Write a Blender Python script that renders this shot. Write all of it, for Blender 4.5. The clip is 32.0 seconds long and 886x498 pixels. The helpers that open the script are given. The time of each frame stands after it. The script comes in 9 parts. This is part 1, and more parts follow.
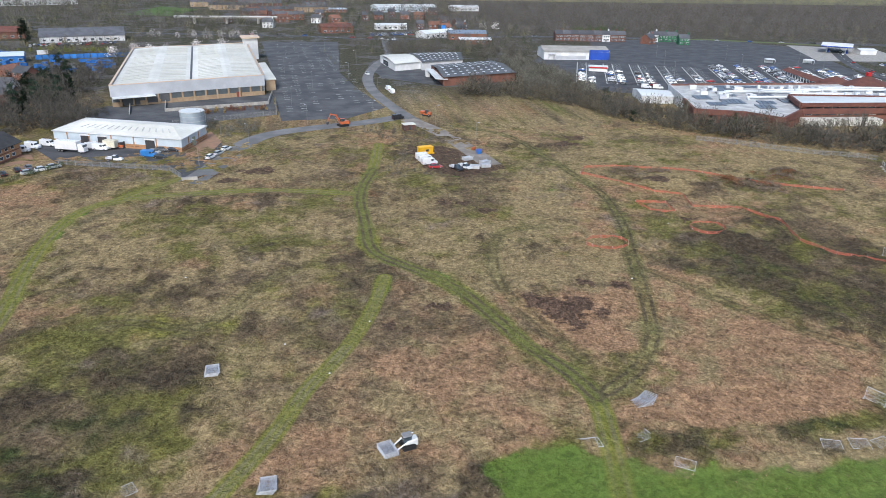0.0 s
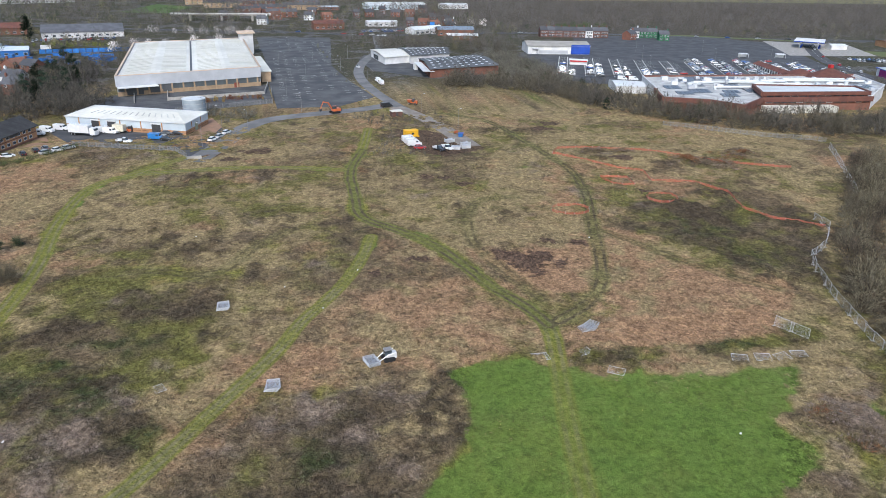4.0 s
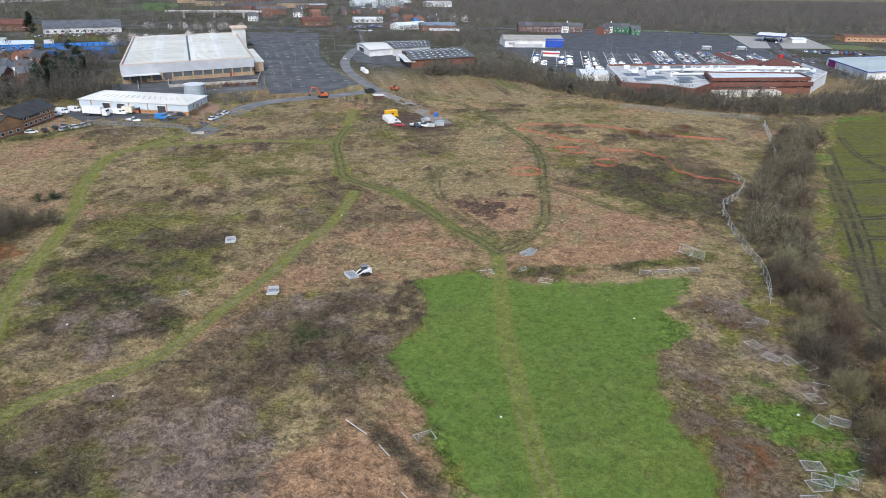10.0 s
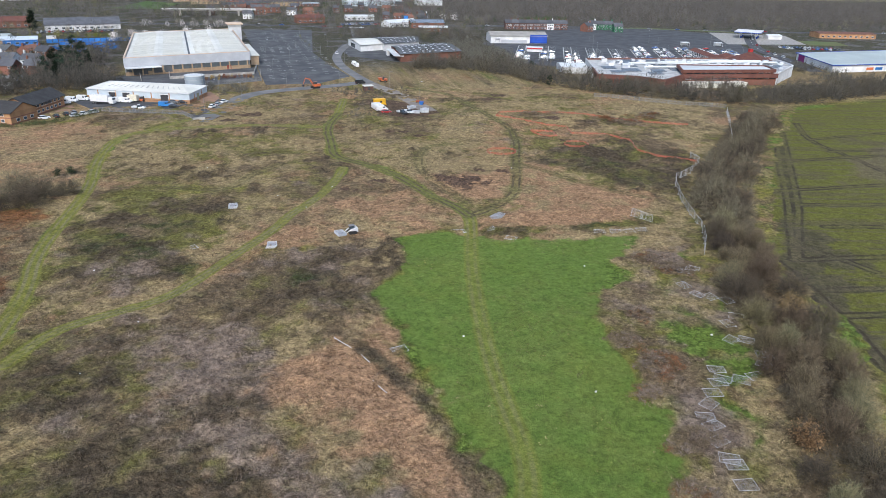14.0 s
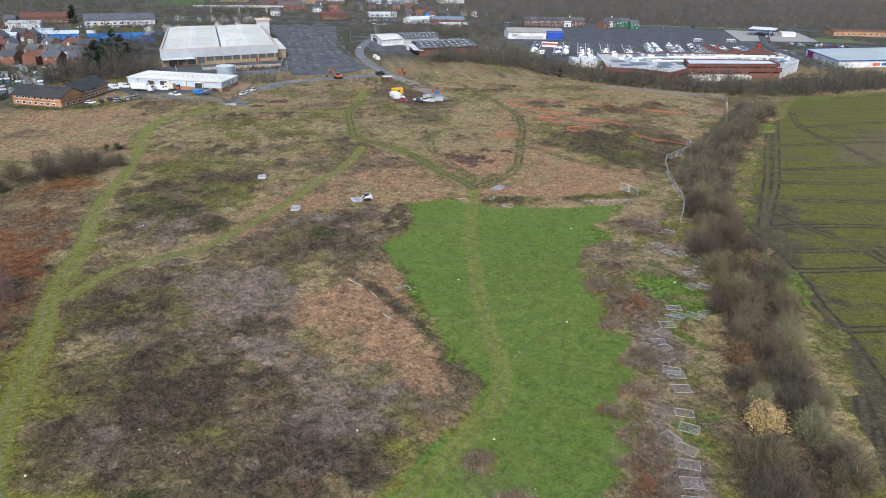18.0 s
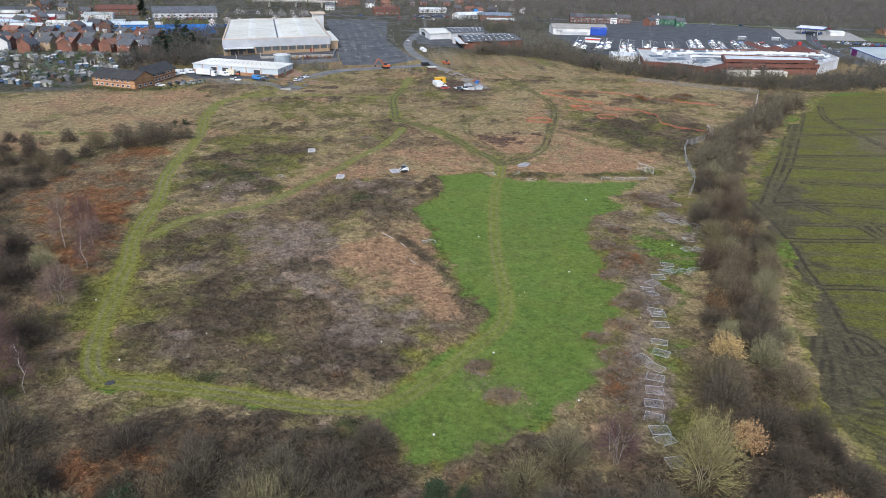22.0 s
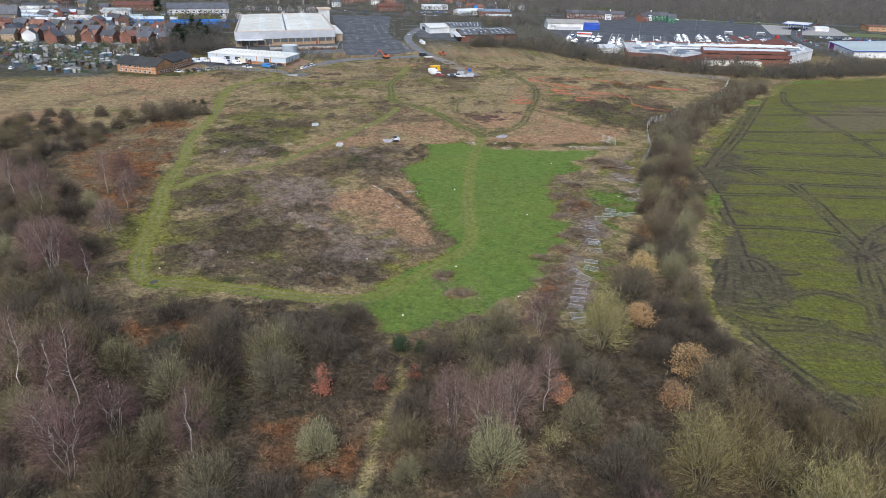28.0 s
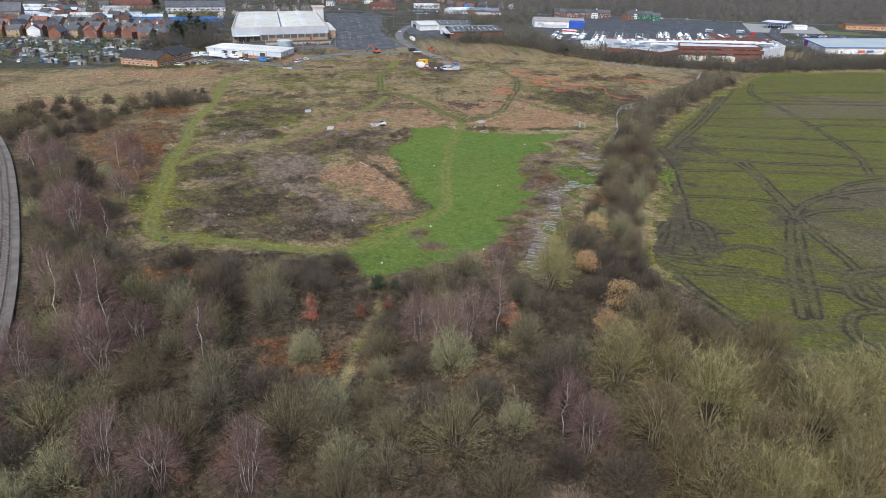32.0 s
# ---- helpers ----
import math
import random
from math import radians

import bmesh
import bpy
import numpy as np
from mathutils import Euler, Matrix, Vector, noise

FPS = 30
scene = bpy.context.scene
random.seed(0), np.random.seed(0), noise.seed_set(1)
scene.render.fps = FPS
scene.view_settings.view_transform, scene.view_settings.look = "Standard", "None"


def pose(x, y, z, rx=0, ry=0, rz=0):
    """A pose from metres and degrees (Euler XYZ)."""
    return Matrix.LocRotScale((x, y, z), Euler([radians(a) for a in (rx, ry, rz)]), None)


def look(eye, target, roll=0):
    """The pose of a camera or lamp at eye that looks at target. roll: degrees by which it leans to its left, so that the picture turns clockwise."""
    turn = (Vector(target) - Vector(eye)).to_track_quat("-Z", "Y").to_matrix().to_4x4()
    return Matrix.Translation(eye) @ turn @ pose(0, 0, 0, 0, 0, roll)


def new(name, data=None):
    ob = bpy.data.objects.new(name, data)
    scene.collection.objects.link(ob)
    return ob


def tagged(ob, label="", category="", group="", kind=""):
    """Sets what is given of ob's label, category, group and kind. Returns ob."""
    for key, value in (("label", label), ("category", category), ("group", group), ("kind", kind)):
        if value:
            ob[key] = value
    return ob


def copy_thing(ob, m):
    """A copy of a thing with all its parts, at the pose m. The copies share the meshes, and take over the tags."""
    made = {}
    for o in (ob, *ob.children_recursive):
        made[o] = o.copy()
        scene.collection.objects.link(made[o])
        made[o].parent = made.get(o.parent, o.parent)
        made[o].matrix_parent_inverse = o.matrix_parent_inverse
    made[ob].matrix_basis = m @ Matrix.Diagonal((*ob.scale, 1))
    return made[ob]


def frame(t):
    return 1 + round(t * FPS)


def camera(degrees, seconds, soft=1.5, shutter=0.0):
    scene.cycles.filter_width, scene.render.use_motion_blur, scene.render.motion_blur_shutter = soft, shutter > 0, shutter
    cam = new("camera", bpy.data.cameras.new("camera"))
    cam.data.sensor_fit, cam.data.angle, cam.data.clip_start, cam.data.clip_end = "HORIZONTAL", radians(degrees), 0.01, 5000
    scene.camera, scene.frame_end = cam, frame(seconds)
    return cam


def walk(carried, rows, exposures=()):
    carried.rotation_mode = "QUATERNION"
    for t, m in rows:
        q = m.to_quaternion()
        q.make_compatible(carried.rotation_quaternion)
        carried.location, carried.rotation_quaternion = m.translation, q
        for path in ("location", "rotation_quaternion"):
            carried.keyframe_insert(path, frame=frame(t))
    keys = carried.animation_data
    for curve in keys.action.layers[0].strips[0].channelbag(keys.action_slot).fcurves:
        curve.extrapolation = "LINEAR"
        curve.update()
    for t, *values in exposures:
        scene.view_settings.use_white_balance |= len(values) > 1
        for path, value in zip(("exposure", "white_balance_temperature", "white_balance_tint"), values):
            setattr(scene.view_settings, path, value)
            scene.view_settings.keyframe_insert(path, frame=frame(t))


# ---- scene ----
cam = camera(64.5, 32.0, soft=0.7)
PATH = [
    (0, (1.939, -4.986, 61.987), (2.313, -3.179, 61.214), 1.3),
    (3, (1.116, -21.362, 61.8), (1.504, -19.559, 61.026), 1.3),
    (6, (0.261, -37.881, 61.538), (0.662, -36.081, 60.765), 1.4),
    (9, (-0.436, -54.015, 61.423), (-0.022, -52.218, 60.649), 1.3),
    (11, (-0.928, -65.384, 61.005), (-0.505, -63.588, 60.233), 1.3),
    (13, (-1.561, -76.637, 60.755), (-1.13, -74.842, 59.983), 1.4),
    (14.5, (-1.875, -84.885, 60.67), (-1.439, -83.092, 59.898), 1.3),
    (17, (-2.138, -98.966, 60.627), (-1.727, -97.168, 59.853), 1.3),
    (18, (-2.032, -104.419, 60.433), (-1.659, -102.613, 59.658), 1.3),
    (19, (-1.72, -109.642, 60.232), (-1.386, -107.829, 59.456), 1.3),
    (20, (-1.193, -115.255, 60.227), (-0.91, -113.434, 59.448), 1.3),
    (21, (-0.929, -121.047, 60.192), (-0.685, -119.222, 59.411), 1.5),
    (23, (-0.2, -132.093, 60.158), (0.041, -130.269, 59.375), 1.5),
    (25, (0.787, -143.418, 60.003), (1.008, -141.591, 59.22), 1.6),
    (28, (2.515, -159.069, 59.448), (2.737, -157.242, 58.665), 1.5),
    (30, (3.514, -169.854, 59.099), (3.741, -168.027, 58.318), 1.6),
    (32, (4.693, -180.592, 58.714), (4.927, -178.765, 57.934), 1.6),
]
walk(cam, [(t, look(eye, target, roll)) for t, eye, target, roll in PATH], exposures=[(0, 0.86, 6200, 9), (32, 0.84, 6200, 10)])

# ---- sky and sun: a bright overcast winter day ----
world = bpy.data.worlds.new("overcast_sky")
scene.world = world
world.use_nodes = True
wn = world.node_tree
wn.nodes.clear()
sky = wn.nodes.new("ShaderNodeTexSky")
sky.sky_type = "NISHITA"
sky.sun_disc = False
sky.sun_elevation, sky.sun_rotation = radians(38), radians(200)
sky.air_density, sky.dust_density, sky.ozone_density = 1.0, 2.2, 0.9
bg = wn.nodes.new("ShaderNodeBackground")
bg.inputs["Strength"].default_value = 0.125
wout = wn.nodes.new("ShaderNodeOutputWorld")
wn.links.new(sky.outputs[0], bg.inputs["Color"])
wn.links.new(bg.outputs[0], wout.inputs["Surface"])

sun_data = bpy.data.lights.new("sun", "SUN")
sun_data.energy, sun_data.angle, sun_data.color = 1.5, radians(14), (1.0, 0.985, 0.96)
sun = new("sun", sun_data)
sun.matrix_world = look((-60, -160, 180), (0, 0, 0))

# ---- materials ----


class Nodes:
    """A small writer of node trees."""

    def __init__(self, name, rough=0.85, spec=0.3, metal=0.0):
        self.mat = bpy.data.materials.new(name)
        self.mat.use_nodes = True
        self.t = self.mat.node_tree
        self.b = self.t.nodes["Principled BSDF"]
        self.b.inputs["Roughness"].default_value = rough
        self.b.inputs["Specular IOR Level"].default_value = spec
        self.b.inputs["Metallic"].default_value = metal

    def put(self, socket, v):
        if isinstance(v, bpy.types.NodeSocket):
            self.t.links.new(v, socket)
        elif isinstance(v, tuple) and len(v) == 3 and socket.type == "RGBA":
            socket.default_value = (*v, 1)
        else:
            socket.default_value = v

    def node(self, kind, out=0, **ins):
        n = self.t.nodes.new(kind)
        for k, v in ins.items():
            key = int(k[1:]) if k[0] == "i" and k[1:].isdigit() else k.replace("_", " ")
            self.put(n.inputs[key], v)
        return n.outputs[out]

    def coords(self, which="Object"):
        return self.t.nodes.new("ShaderNodeTexCoord").outputs[which]

    def noise(self, vec, scale, detail=4.0, rough=0.6, dist=0.0):
        return self.node("ShaderNodeTexNoise", 0, Vector=vec, Scale=scale, Detail=detail, Roughness=rough, Distortion=dist)

    def ramp(self, x, a, b, lo=0.0, hi=1.0):
        out = self.node("ShaderNodeMapRange", 0, i0=x, i1=a, i2=b, i3=lo, i4=hi)
        out.node.interpolation_type = "SMOOTHSTEP"
        return out

    def math(self, op, a, b=0.0):
        out = self.node("ShaderNodeMath", 0, i0=a, i1=b)
        out.node.operation = op
        return out

    def mix(self, f, a, b, mode="MIX"):
        n = self.t.nodes.new("ShaderNodeMix")
        n.data_type, n.blend_type = "RGBA", mode
        self.put(n.inputs[0], f)
        self.put(n.inputs[6], a)
        self.put(n.inputs[7], b)
        return n.outputs[2]

    def attr(self, name, out=2):
        n = self.t.nodes.new("ShaderNodeAttribute")
        n.attribute_name = name
        return n.outputs[out]

    def bump(self, h, strength=0.5, distance=0.1):
        n = self.t.nodes.new("ShaderNodeBump")
        n.inputs["Strength"].default_value, n.inputs["Distance"].default_value = strength, distance
        self.t.links.new(h, n.inputs["Height"])
        self.t.links.new(n.outputs[0], self.b.inputs["Normal"])

    def done(self, color):
        self.put(self.b.inputs["Base Color"], color)
        return self.mat


def scaled(c, k):
    return tuple(min(1.0, v * k) for v in c)


def surface(name, color, dark=None, scale=1.5, rough=0.8, spec=0.3, metal=0.0, bump=0.15, vary=0.12, fine=18.0, bdist=0.03):
    """A plain surface: broad stains, fine grain, a little relief, a slight change from piece to piece."""
    n = Nodes(name, rough, spec, metal)
    v = n.coords()
    big = n.ramp(n.noise(v, scale, 5), 0.35, 0.68)
    small = n.noise(v, fine, 3)
    c = n.mix(big, dark or scaled(color, 0.72), color)
    c = n.mix(n.ramp(small, 0.3, 0.75, 0.0, 0.35), c, scaled(color, 0.6))
    rnd = n.node("ShaderNodeObjectInfo", "Random")
    hsv = n.node("ShaderNodeHueSaturation", 0, Value=n.ramp(rnd, 0, 1, 1 - vary, 1 + vary), Color=c)
    n.bump(small, bump, bdist)
    n.put(n.b.inputs["Roughness"], n.ramp(small, 0.2, 0.8, rough - 0.08, min(1, rough + 0.08)))
    return n.done(hsv)


def leafy(name, a, b, c=None, rough=0.75, objvar=0.25):
    """Twigs, leaves, stalks: two or three tones, changing from island to island and from plant to plant."""
    n = Nodes(name, rough, 0.2)
    isl = n.node("ShaderNodeNewGeometry", "Random Per Island")
    col = n.mix(n.ramp(isl, 0.1, 0.9), scaled(a, 1.28), scaled(b, 0.6))
    if c:
        patch = n.ramp(n.noise(n.coords(), 0.09, 4, 0.6), 0.42, 0.62)
        col = n.mix(patch, col, n.mix(isl, c, scaled(c, 0.65)))
    rnd = n.node("ShaderNodeObjectInfo", "Random")
    hsv = n.node("ShaderNodeHueSaturation", 0, Hue=n.ramp(rnd, 0, 1, 0.485, 0.515), Value=n.ramp(rnd, 0, 1, 1 - objvar, 1 + objvar), Color=col)
    return n.done(hsv)


def glass(name, tint=(0.03, 0.04, 0.05)):
    n = Nodes(name, 0.08, 0.6)
    v = n.coords()
    return n.done(n.mix(n.ramp(n.noise(v, 0.7, 2), 0.4, 0.6), tint, scaled(tint, 2.2)))


TARMAC = surface("tarmac", (0.098, 0.101, 0.108), (0.056, 0.058, 0.063), 0.12, 0.9, 0.2, bump=0.2, vary=0.0, fine=6)
OLD_TARMAC = surface("old_tarmac", (0.118, 0.12, 0.123), (0.058, 0.061, 0.066), 0.09, 0.9, 0.2, bump=0.25, vary=0.0, fine=2.2)
PAINT = surface("road_paint", (0.62, 0.62, 0.58), (0.3, 0.3, 0.29), 0.8, 0.7, bump=0.05)
CONCRETE = surface("concrete", (0.42, 0.40, 0.37), (0.27, 0.26, 0.24), 0.5, 0.9)
WHITE_ROOF = surface("white_sheet_roof", (0.72, 0.71, 0.65), (0.56, 0.55, 0.49), 0.05, 0.55, 0.4, vary=0.04, fine=0.8)
PALE_ROOF = surface("pale_grey_roof", (0.68, 0.71, 0.72), (0.52, 0.55, 0.56), 0.06, 0.5, 0.4, vary=0.04)
GREEN_ROOF = surface("grey_green_roof", (0.42, 0.47, 0.45), (0.34, 0.38, 0.37), 0.05, 0.5, 0.4, vary=0.04)
GREY_SHEET = surface("grey_cladding", (0.50, 0.52, 0.56), (0.42, 0.44, 0.48), 0.2, 0.45, 0.4, vary=0.06)
PALE_SHEET = surface("pale_blue_cladding", (0.56, 0.64, 0.71), (0.47, 0.54, 0.6), 0.2, 0.45, 0.4, vary=0.06)
WHITE_WALL = surface("white_render", (0.72, 0.73, 0.74), (0.55, 0.56, 0.57), 0.15, 0.8, vary=0.06)
BUFF_BRICK = surface("buff_brick", (0.44, 0.32, 0.21), (0.33, 0.235, 0.15), 0.3, 0.9, fine=9)
ORANGE_BRICK = surface("orange_brick", (0.45, 0.26, 0.14), (0.33, 0.18, 0.095), 0.3, 0.9, fine=9)
RED_BRICK = surface("red_brick", (0.235, 0.108, 0.078), (0.16, 0.08, 0.06), 0.3, 0.9, fine=9)
DARK_BRICK = surface("sooty_brick", (0.16, 0.085, 0.07), (0.1, 0.055, 0.05), 0.3, 0.9, fine=9)
BROWN_TILE = surface("brown_tile", (0.155, 0.067, 0.05), (0.11, 0.048, 0.04), 0.3, 0.85, fine=7)
SLATE = surface("grey_slate", (0.105, 0.108, 0.12), (0.065, 0.068, 0.078), 0.25, 0.65, 0.4, fine=5, vary=0.25)
RED_TILE = surface("red_clay_tile", (0.245, 0.118, 0.082), (0.155, 0.082, 0.062), 0.3, 0.85, fine=5, vary=0.2)
DARK_SHEET = surface("dark_sheet_roof", (0.12, 0.125, 0.13), (0.075, 0.08, 0.085), 0.1, 0.75, fine=3)
ROOFLIGHT = surface("rooflight_plastic", (0.72, 0.75, 0.77), (0.55, 0.58, 0.6), 0.4, 0.35, 0.5)
GUTTER = surface("tan_flashing", (0.62, 0.48, 0.36), (0.5, 0.38, 0.28), 0.5, 0.6)
DARK_METAL = surface("dark_metal", (0.05, 0.05, 0.055), None, 1.0, 0.5, 0.5)
STEEL = surface("galvanised_steel", (0.62, 0.63, 0.65), (0.46, 0.47, 0.5), 1.2, 0.42, 0.5, 0.35)
DULL_STEEL = surface("weathered_grey_steel", (0.27, 0.27, 0.27), (0.18, 0.18, 0.18), 1.2, 0.6, 0.4, 0.2)
RUSTY = surface("rusty_rail", (0.20, 0.13, 0.10), (0.13, 0.08, 0.06), 0.6, 0.5, 0.5, 0.4)
BLUE_PAINT = surface("blue_paint", (0.02, 0.075, 0.42), (0.015, 0.055, 0.3), 0.3, 0.45, 0.4)
BRIGHT_BLUE = surface("bright_blue_paint", (0.03, 0.17, 0.48), (0.02, 0.1, 0.3), 0.4, 0.5, 0.4, vary=0.3)
ORANGE_PAINT = surface("orange_machine_paint", (0.55, 0.14, 0.045), (0.38, 0.1, 0.04), 0.8, 0.45, 0.5)
ORANGE_MESH = surface("orange_plastic_mesh", (0.5, 0.14, 0.085), (0.34, 0.11, 0.075), 0.6, 0.7, vary=0.1)
YELLOW_PAINT = surface("yellow_paint", (0.85, 0.48, 0.02), (0.7, 0.38, 0.02), 0.6, 0.5, 0.4)
GREEN_PAINT = surface("green_paint", (0.04, 0.17, 0.09), None, 0.6, 0.6)
RED_PAINT = surface("red_paint", (0.48, 0.03, 0.03), (0.36, 0.025, 0.025), 0.5, 0.5, 0.4)
RUBBER = surface("rubber", (0.022, 0.022, 0.024), None, 2, 0.85)
CHROME = surface("hub_metal", (0.45, 0.46, 0.48), None, 2, 0.35, 0.5, 0.7)
DARK_GLASS = glass("dark_glass")
BARK = surface("grey_brown_bark", (0.14, 0.12, 0.095), (0.08, 0.068, 0.055), 2.0, 0.9, vary=0.25)
PALE_BARK = surface("pale_willow_bark", (0.33, 0.29, 0.19), (0.22, 0.19, 0.125), 2.0, 0.9, vary=0.2)
BIRCH_BARK = surface("white_birch_bark", (0.58, 0.55, 0.51), (0.3, 0.27, 0.25), 1.3, 0.8, vary=0.1)
BALLAST = surface("rail_ballast", (0.19, 0.17, 0.15), (0.12, 0.1, 0.085), 0.25, 0.95, bump=0.6, fine=7, bdist=0.1)
SLEEPER = surface("concrete_sleeper", (0.2, 0.175, 0.155), (0.14, 0.12, 0.105), 1.5, 0.9)
EARTH = surface("bare_earth", (0.19, 0.125, 0.09), (0.11, 0.075, 0.055), 0.25, 0.95, bump=0.5, fine=3, bdist=0.1)
GRIT = surface("muddy_haul_road", (0.27, 0.245, 0.22), (0.17, 0.15, 0.13), 0.2, 0.95, bump=0.3, fine=3)
PALE_TARMAC = surface("dusty_pale_tarmac", (0.205, 0.205, 0.206), (0.13, 0.13, 0.133), 0.12, 0.92, 0.2, bump=0.2, vary=0.0, fine=3)
BRICK_PAVE = surface("reddish_block_paving", (0.34, 0.2, 0.13), (0.25, 0.16, 0.11), 0.3, 0.9, fine=6)
LITTER = surface("white_plastic_litter", (0.8, 0.8, 0.79), None, 3, 0.5)
CAR_PAINTS = [surface("car_paint_" + k, c, scaled(c, 0.85), 0.6, 0.3, 0.5, vary=0.06, bump=0.0) for k, c in (
    ("white", (0.76, 0.77, 0.78)), ("silver", (0.42, 0.44, 0.46)), ("grey", (0.13, 0.14, 0.15)), ("black", (0.025, 0.026, 0.03)),
    ("red", (0.36, 0.03, 0.035)), ("blue", (0.04, 0.11, 0.33)))]
VAN_BLUE = surface("van_blue_paint", (0.03, 0.22, 0.6), None, 0.6, 0.35, 0.5)

# ---- mesh tools ----


class Mesh:
    """Collects vertices and faces for one mesh."""

    def __init__(self):
        self.v, self.f = [], []

    def add(self, verts, faces):
        k = len(self.v)
        self.v.extend(verts)
        self.f.extend(tuple(k + i for i in f) for f in faces)
        return self

    def box(self, x0, y0, z0, x1, y1, z1, c=0.0):
        """A box; c cuts its upright corners and its top rim."""
        if c <= 0:
            return self.add([(x, y, z) for z in (z0, z1) for x, y in ((x0, y0), (x1, y0), (x1, y1), (x0, y1))],
                            [(3, 2, 1, 0), (4, 5, 6, 7), (0, 1, 5, 4), (1, 2, 6, 5), (2, 3, 7, 6), (3, 0, 4, 7)])
        ring = [(x0 + c, y0), (x1 - c, y0), (x1, y0 + c), (x1, y1 - c), (x1 - c, y1), (x0 + c, y1), (x0, y1 - c), (x0, y0 + c)]
        mx, my = (x0 + x1) / 2, (y0 + y1) / 2
        kx, ky = 1 - 2 * c / max(x1 - x0, 1e-6), 1 - 2 * c / max(y1 - y0, 1e-6)
        vs = [(x, y, z0) for x, y in ring] + [(x, y, z1 - c) for x, y in ring]
        vs += [(mx + (x - mx) * kx, my + (y - my) * ky, z1) for x, y in ring]
        fs = [tuple(range(7, -1, -1)), tuple(range(16, 24))]
        for r in (0, 8):
            fs += [(r + i, r + (i + 1) % 8, r + 8 + (i + 1) % 8, r + 8 + i) for i in range(8)]
        return self.add(vs, fs)

    def prism(self, ring, z0, z1):
        """An upright prism on a ring of (x, y), anticlockwise; z1 may be one height or one for each corner."""
        n = len(ring)
        tops = z1 if isinstance(z1, (list, tuple)) else [z1] * n
        vs = [(x, y, z0) for x, y in ring] + [(x, y, z) for (x, y), z in zip(ring, tops)]
        fs = [tuple(range(n - 1, -1, -1)), tuple(range(n, 2 * n))] + [(i, (i + 1) % n, n + (i + 1) % n, n + i) for i in range(n)]
        return self.add(vs, fs)

    def tube(self, pts, radii, sides=5, cap=True):
        vs, fs = [], []
        n = len(pts)
        for i, p in enumerate(pts):
            a, b = pts[max(0, i - 1)], pts[min(n - 1, i + 1)]
            d = (Vector(b) - Vector(a)).normalized()
            s = d.cross(Vector((0.31, 0.17, 0.93)) if abs(d.z) < 0.9 else Vector((1, 0.1, 0))).normalized()
            w = d.cross(s)
            for k in range(sides):
                q = 2 * math.pi * k / sides
                vs.append(tuple(Vector(p) + (s * math.cos(q) + w * math.sin(q)) * radii[i]))
        for i in range(n - 1):
            for k in range(sides):
                fs.append((i * sides + k, i * sides + (k + 1) % sides, (i + 1) * sides + (k + 1) % sides, (i + 1) * sides + k))
        if cap:
            fs += [tuple(range(sides - 1, -1, -1)), tuple(range((n - 1) * sides, n * sides))]
        return self.add(vs, fs)

    def mesh(self, name, smooth=False):
        me = bpy.data.meshes.new(name)
        me.from_pydata(self.v, [], self.f)
        if smooth:
            me.polygons.foreach_set("use_smooth", [True] * len(me.polygons))
        me.update()
        return me


def part(name, m, material, parent=None, label="", smooth=False, world=False):
    """One mesh object, under a thing or under a part."""
    me = m if isinstance(m, bpy.types.Mesh) else m.mesh(name, smooth)
    if material and not me.materials:
        me.materials.append(material)
    ob = new(name, me)
    if parent is not None:
        ob.parent = parent
        if world:
            ob.matrix_parent_inverse = parent.matrix_basis.inverted()
    if label:
        ob["label"] = label
    return ob


def thing(name, x, y, z=0.0, rz=0.0, label="", category="", group="", kind=""):
    ob = new(name)
    ob.matrix_basis = pose(x, y, z, 0, 0, rz)
    return tagged(ob, label, category, group, kind)


def soup(name, verts, tris, material, label, category, kind="stuff", parent=None, tone=None):
    """One object from arrays of vertices and triangles, with a colour for each triangle's plant if given."""
    me = bpy.data.meshes.new(name)
    verts, tris = np.asarray(verts, np.float32), np.asarray(tris, np.int32)
    me.vertices.add(len(verts))
    me.vertices.foreach_set("co", verts.ravel())
    me.loops.add(tris.size)
    me.loops.foreach_set("vertex_index", tris.ravel())
    me.polygons.add(len(tris))
    me.polygons.foreach_set("loop_start", np.arange(len(tris), dtype=np.int32) * 3)
    me.update()
    if tone is not None:
        a = me.attributes.new("tone", "FLOAT_COLOR", "POINT")
        rgba = np.ones((len(verts), 4), np.float32)
        rgba[:, :3] = tone
        a.data.foreach_set("color", rgba.ravel())
    else:
        me.validate()
    me.materials.append(material)
    ob = new(name, me)
    if parent is not None:
        ob.parent = parent
    return tagged(ob, label, category, "", kind)


# ---- the plan of the field ----
# tracks and patches, as bends (x, y) on the ground
TRACK_MAIN = [(28, 237), (23, 206), (16, 182), (16, 157), (15, 141), (22, 132), (30, 122), (35, 107), (38, 95), (42, 87), (44, 79), (42, 70),
              (36, 48), (32, 28), (29, 10), (28, -2), (27, -13), (24, -22), (18, -28), (11, -36), (4, -43), (-4, -43), (-14, -40), (-22, -37), (-33, -34)]
TRACK_WEST = [(-33, -34), (-39, -33), (-42, -28), (-44, -18), (-46, 0), (-47, 12), (-50, 24), (-50, 51), (-54, 72), (-53, 100), (-53, 120), (-56, 140),
              (-57, 160), (-56, 175), (-50, 185), (-35, 188), (-14, 190), (5, 186), (16, 182)]
TRACK_CROSS = [(17, 127), (13, 112), (6, 97), (0, 88), (-4, 78), (-13, 63), (-20, 51), (-25, 44), (-34, 40), (-42, 35), (-46, 25)]
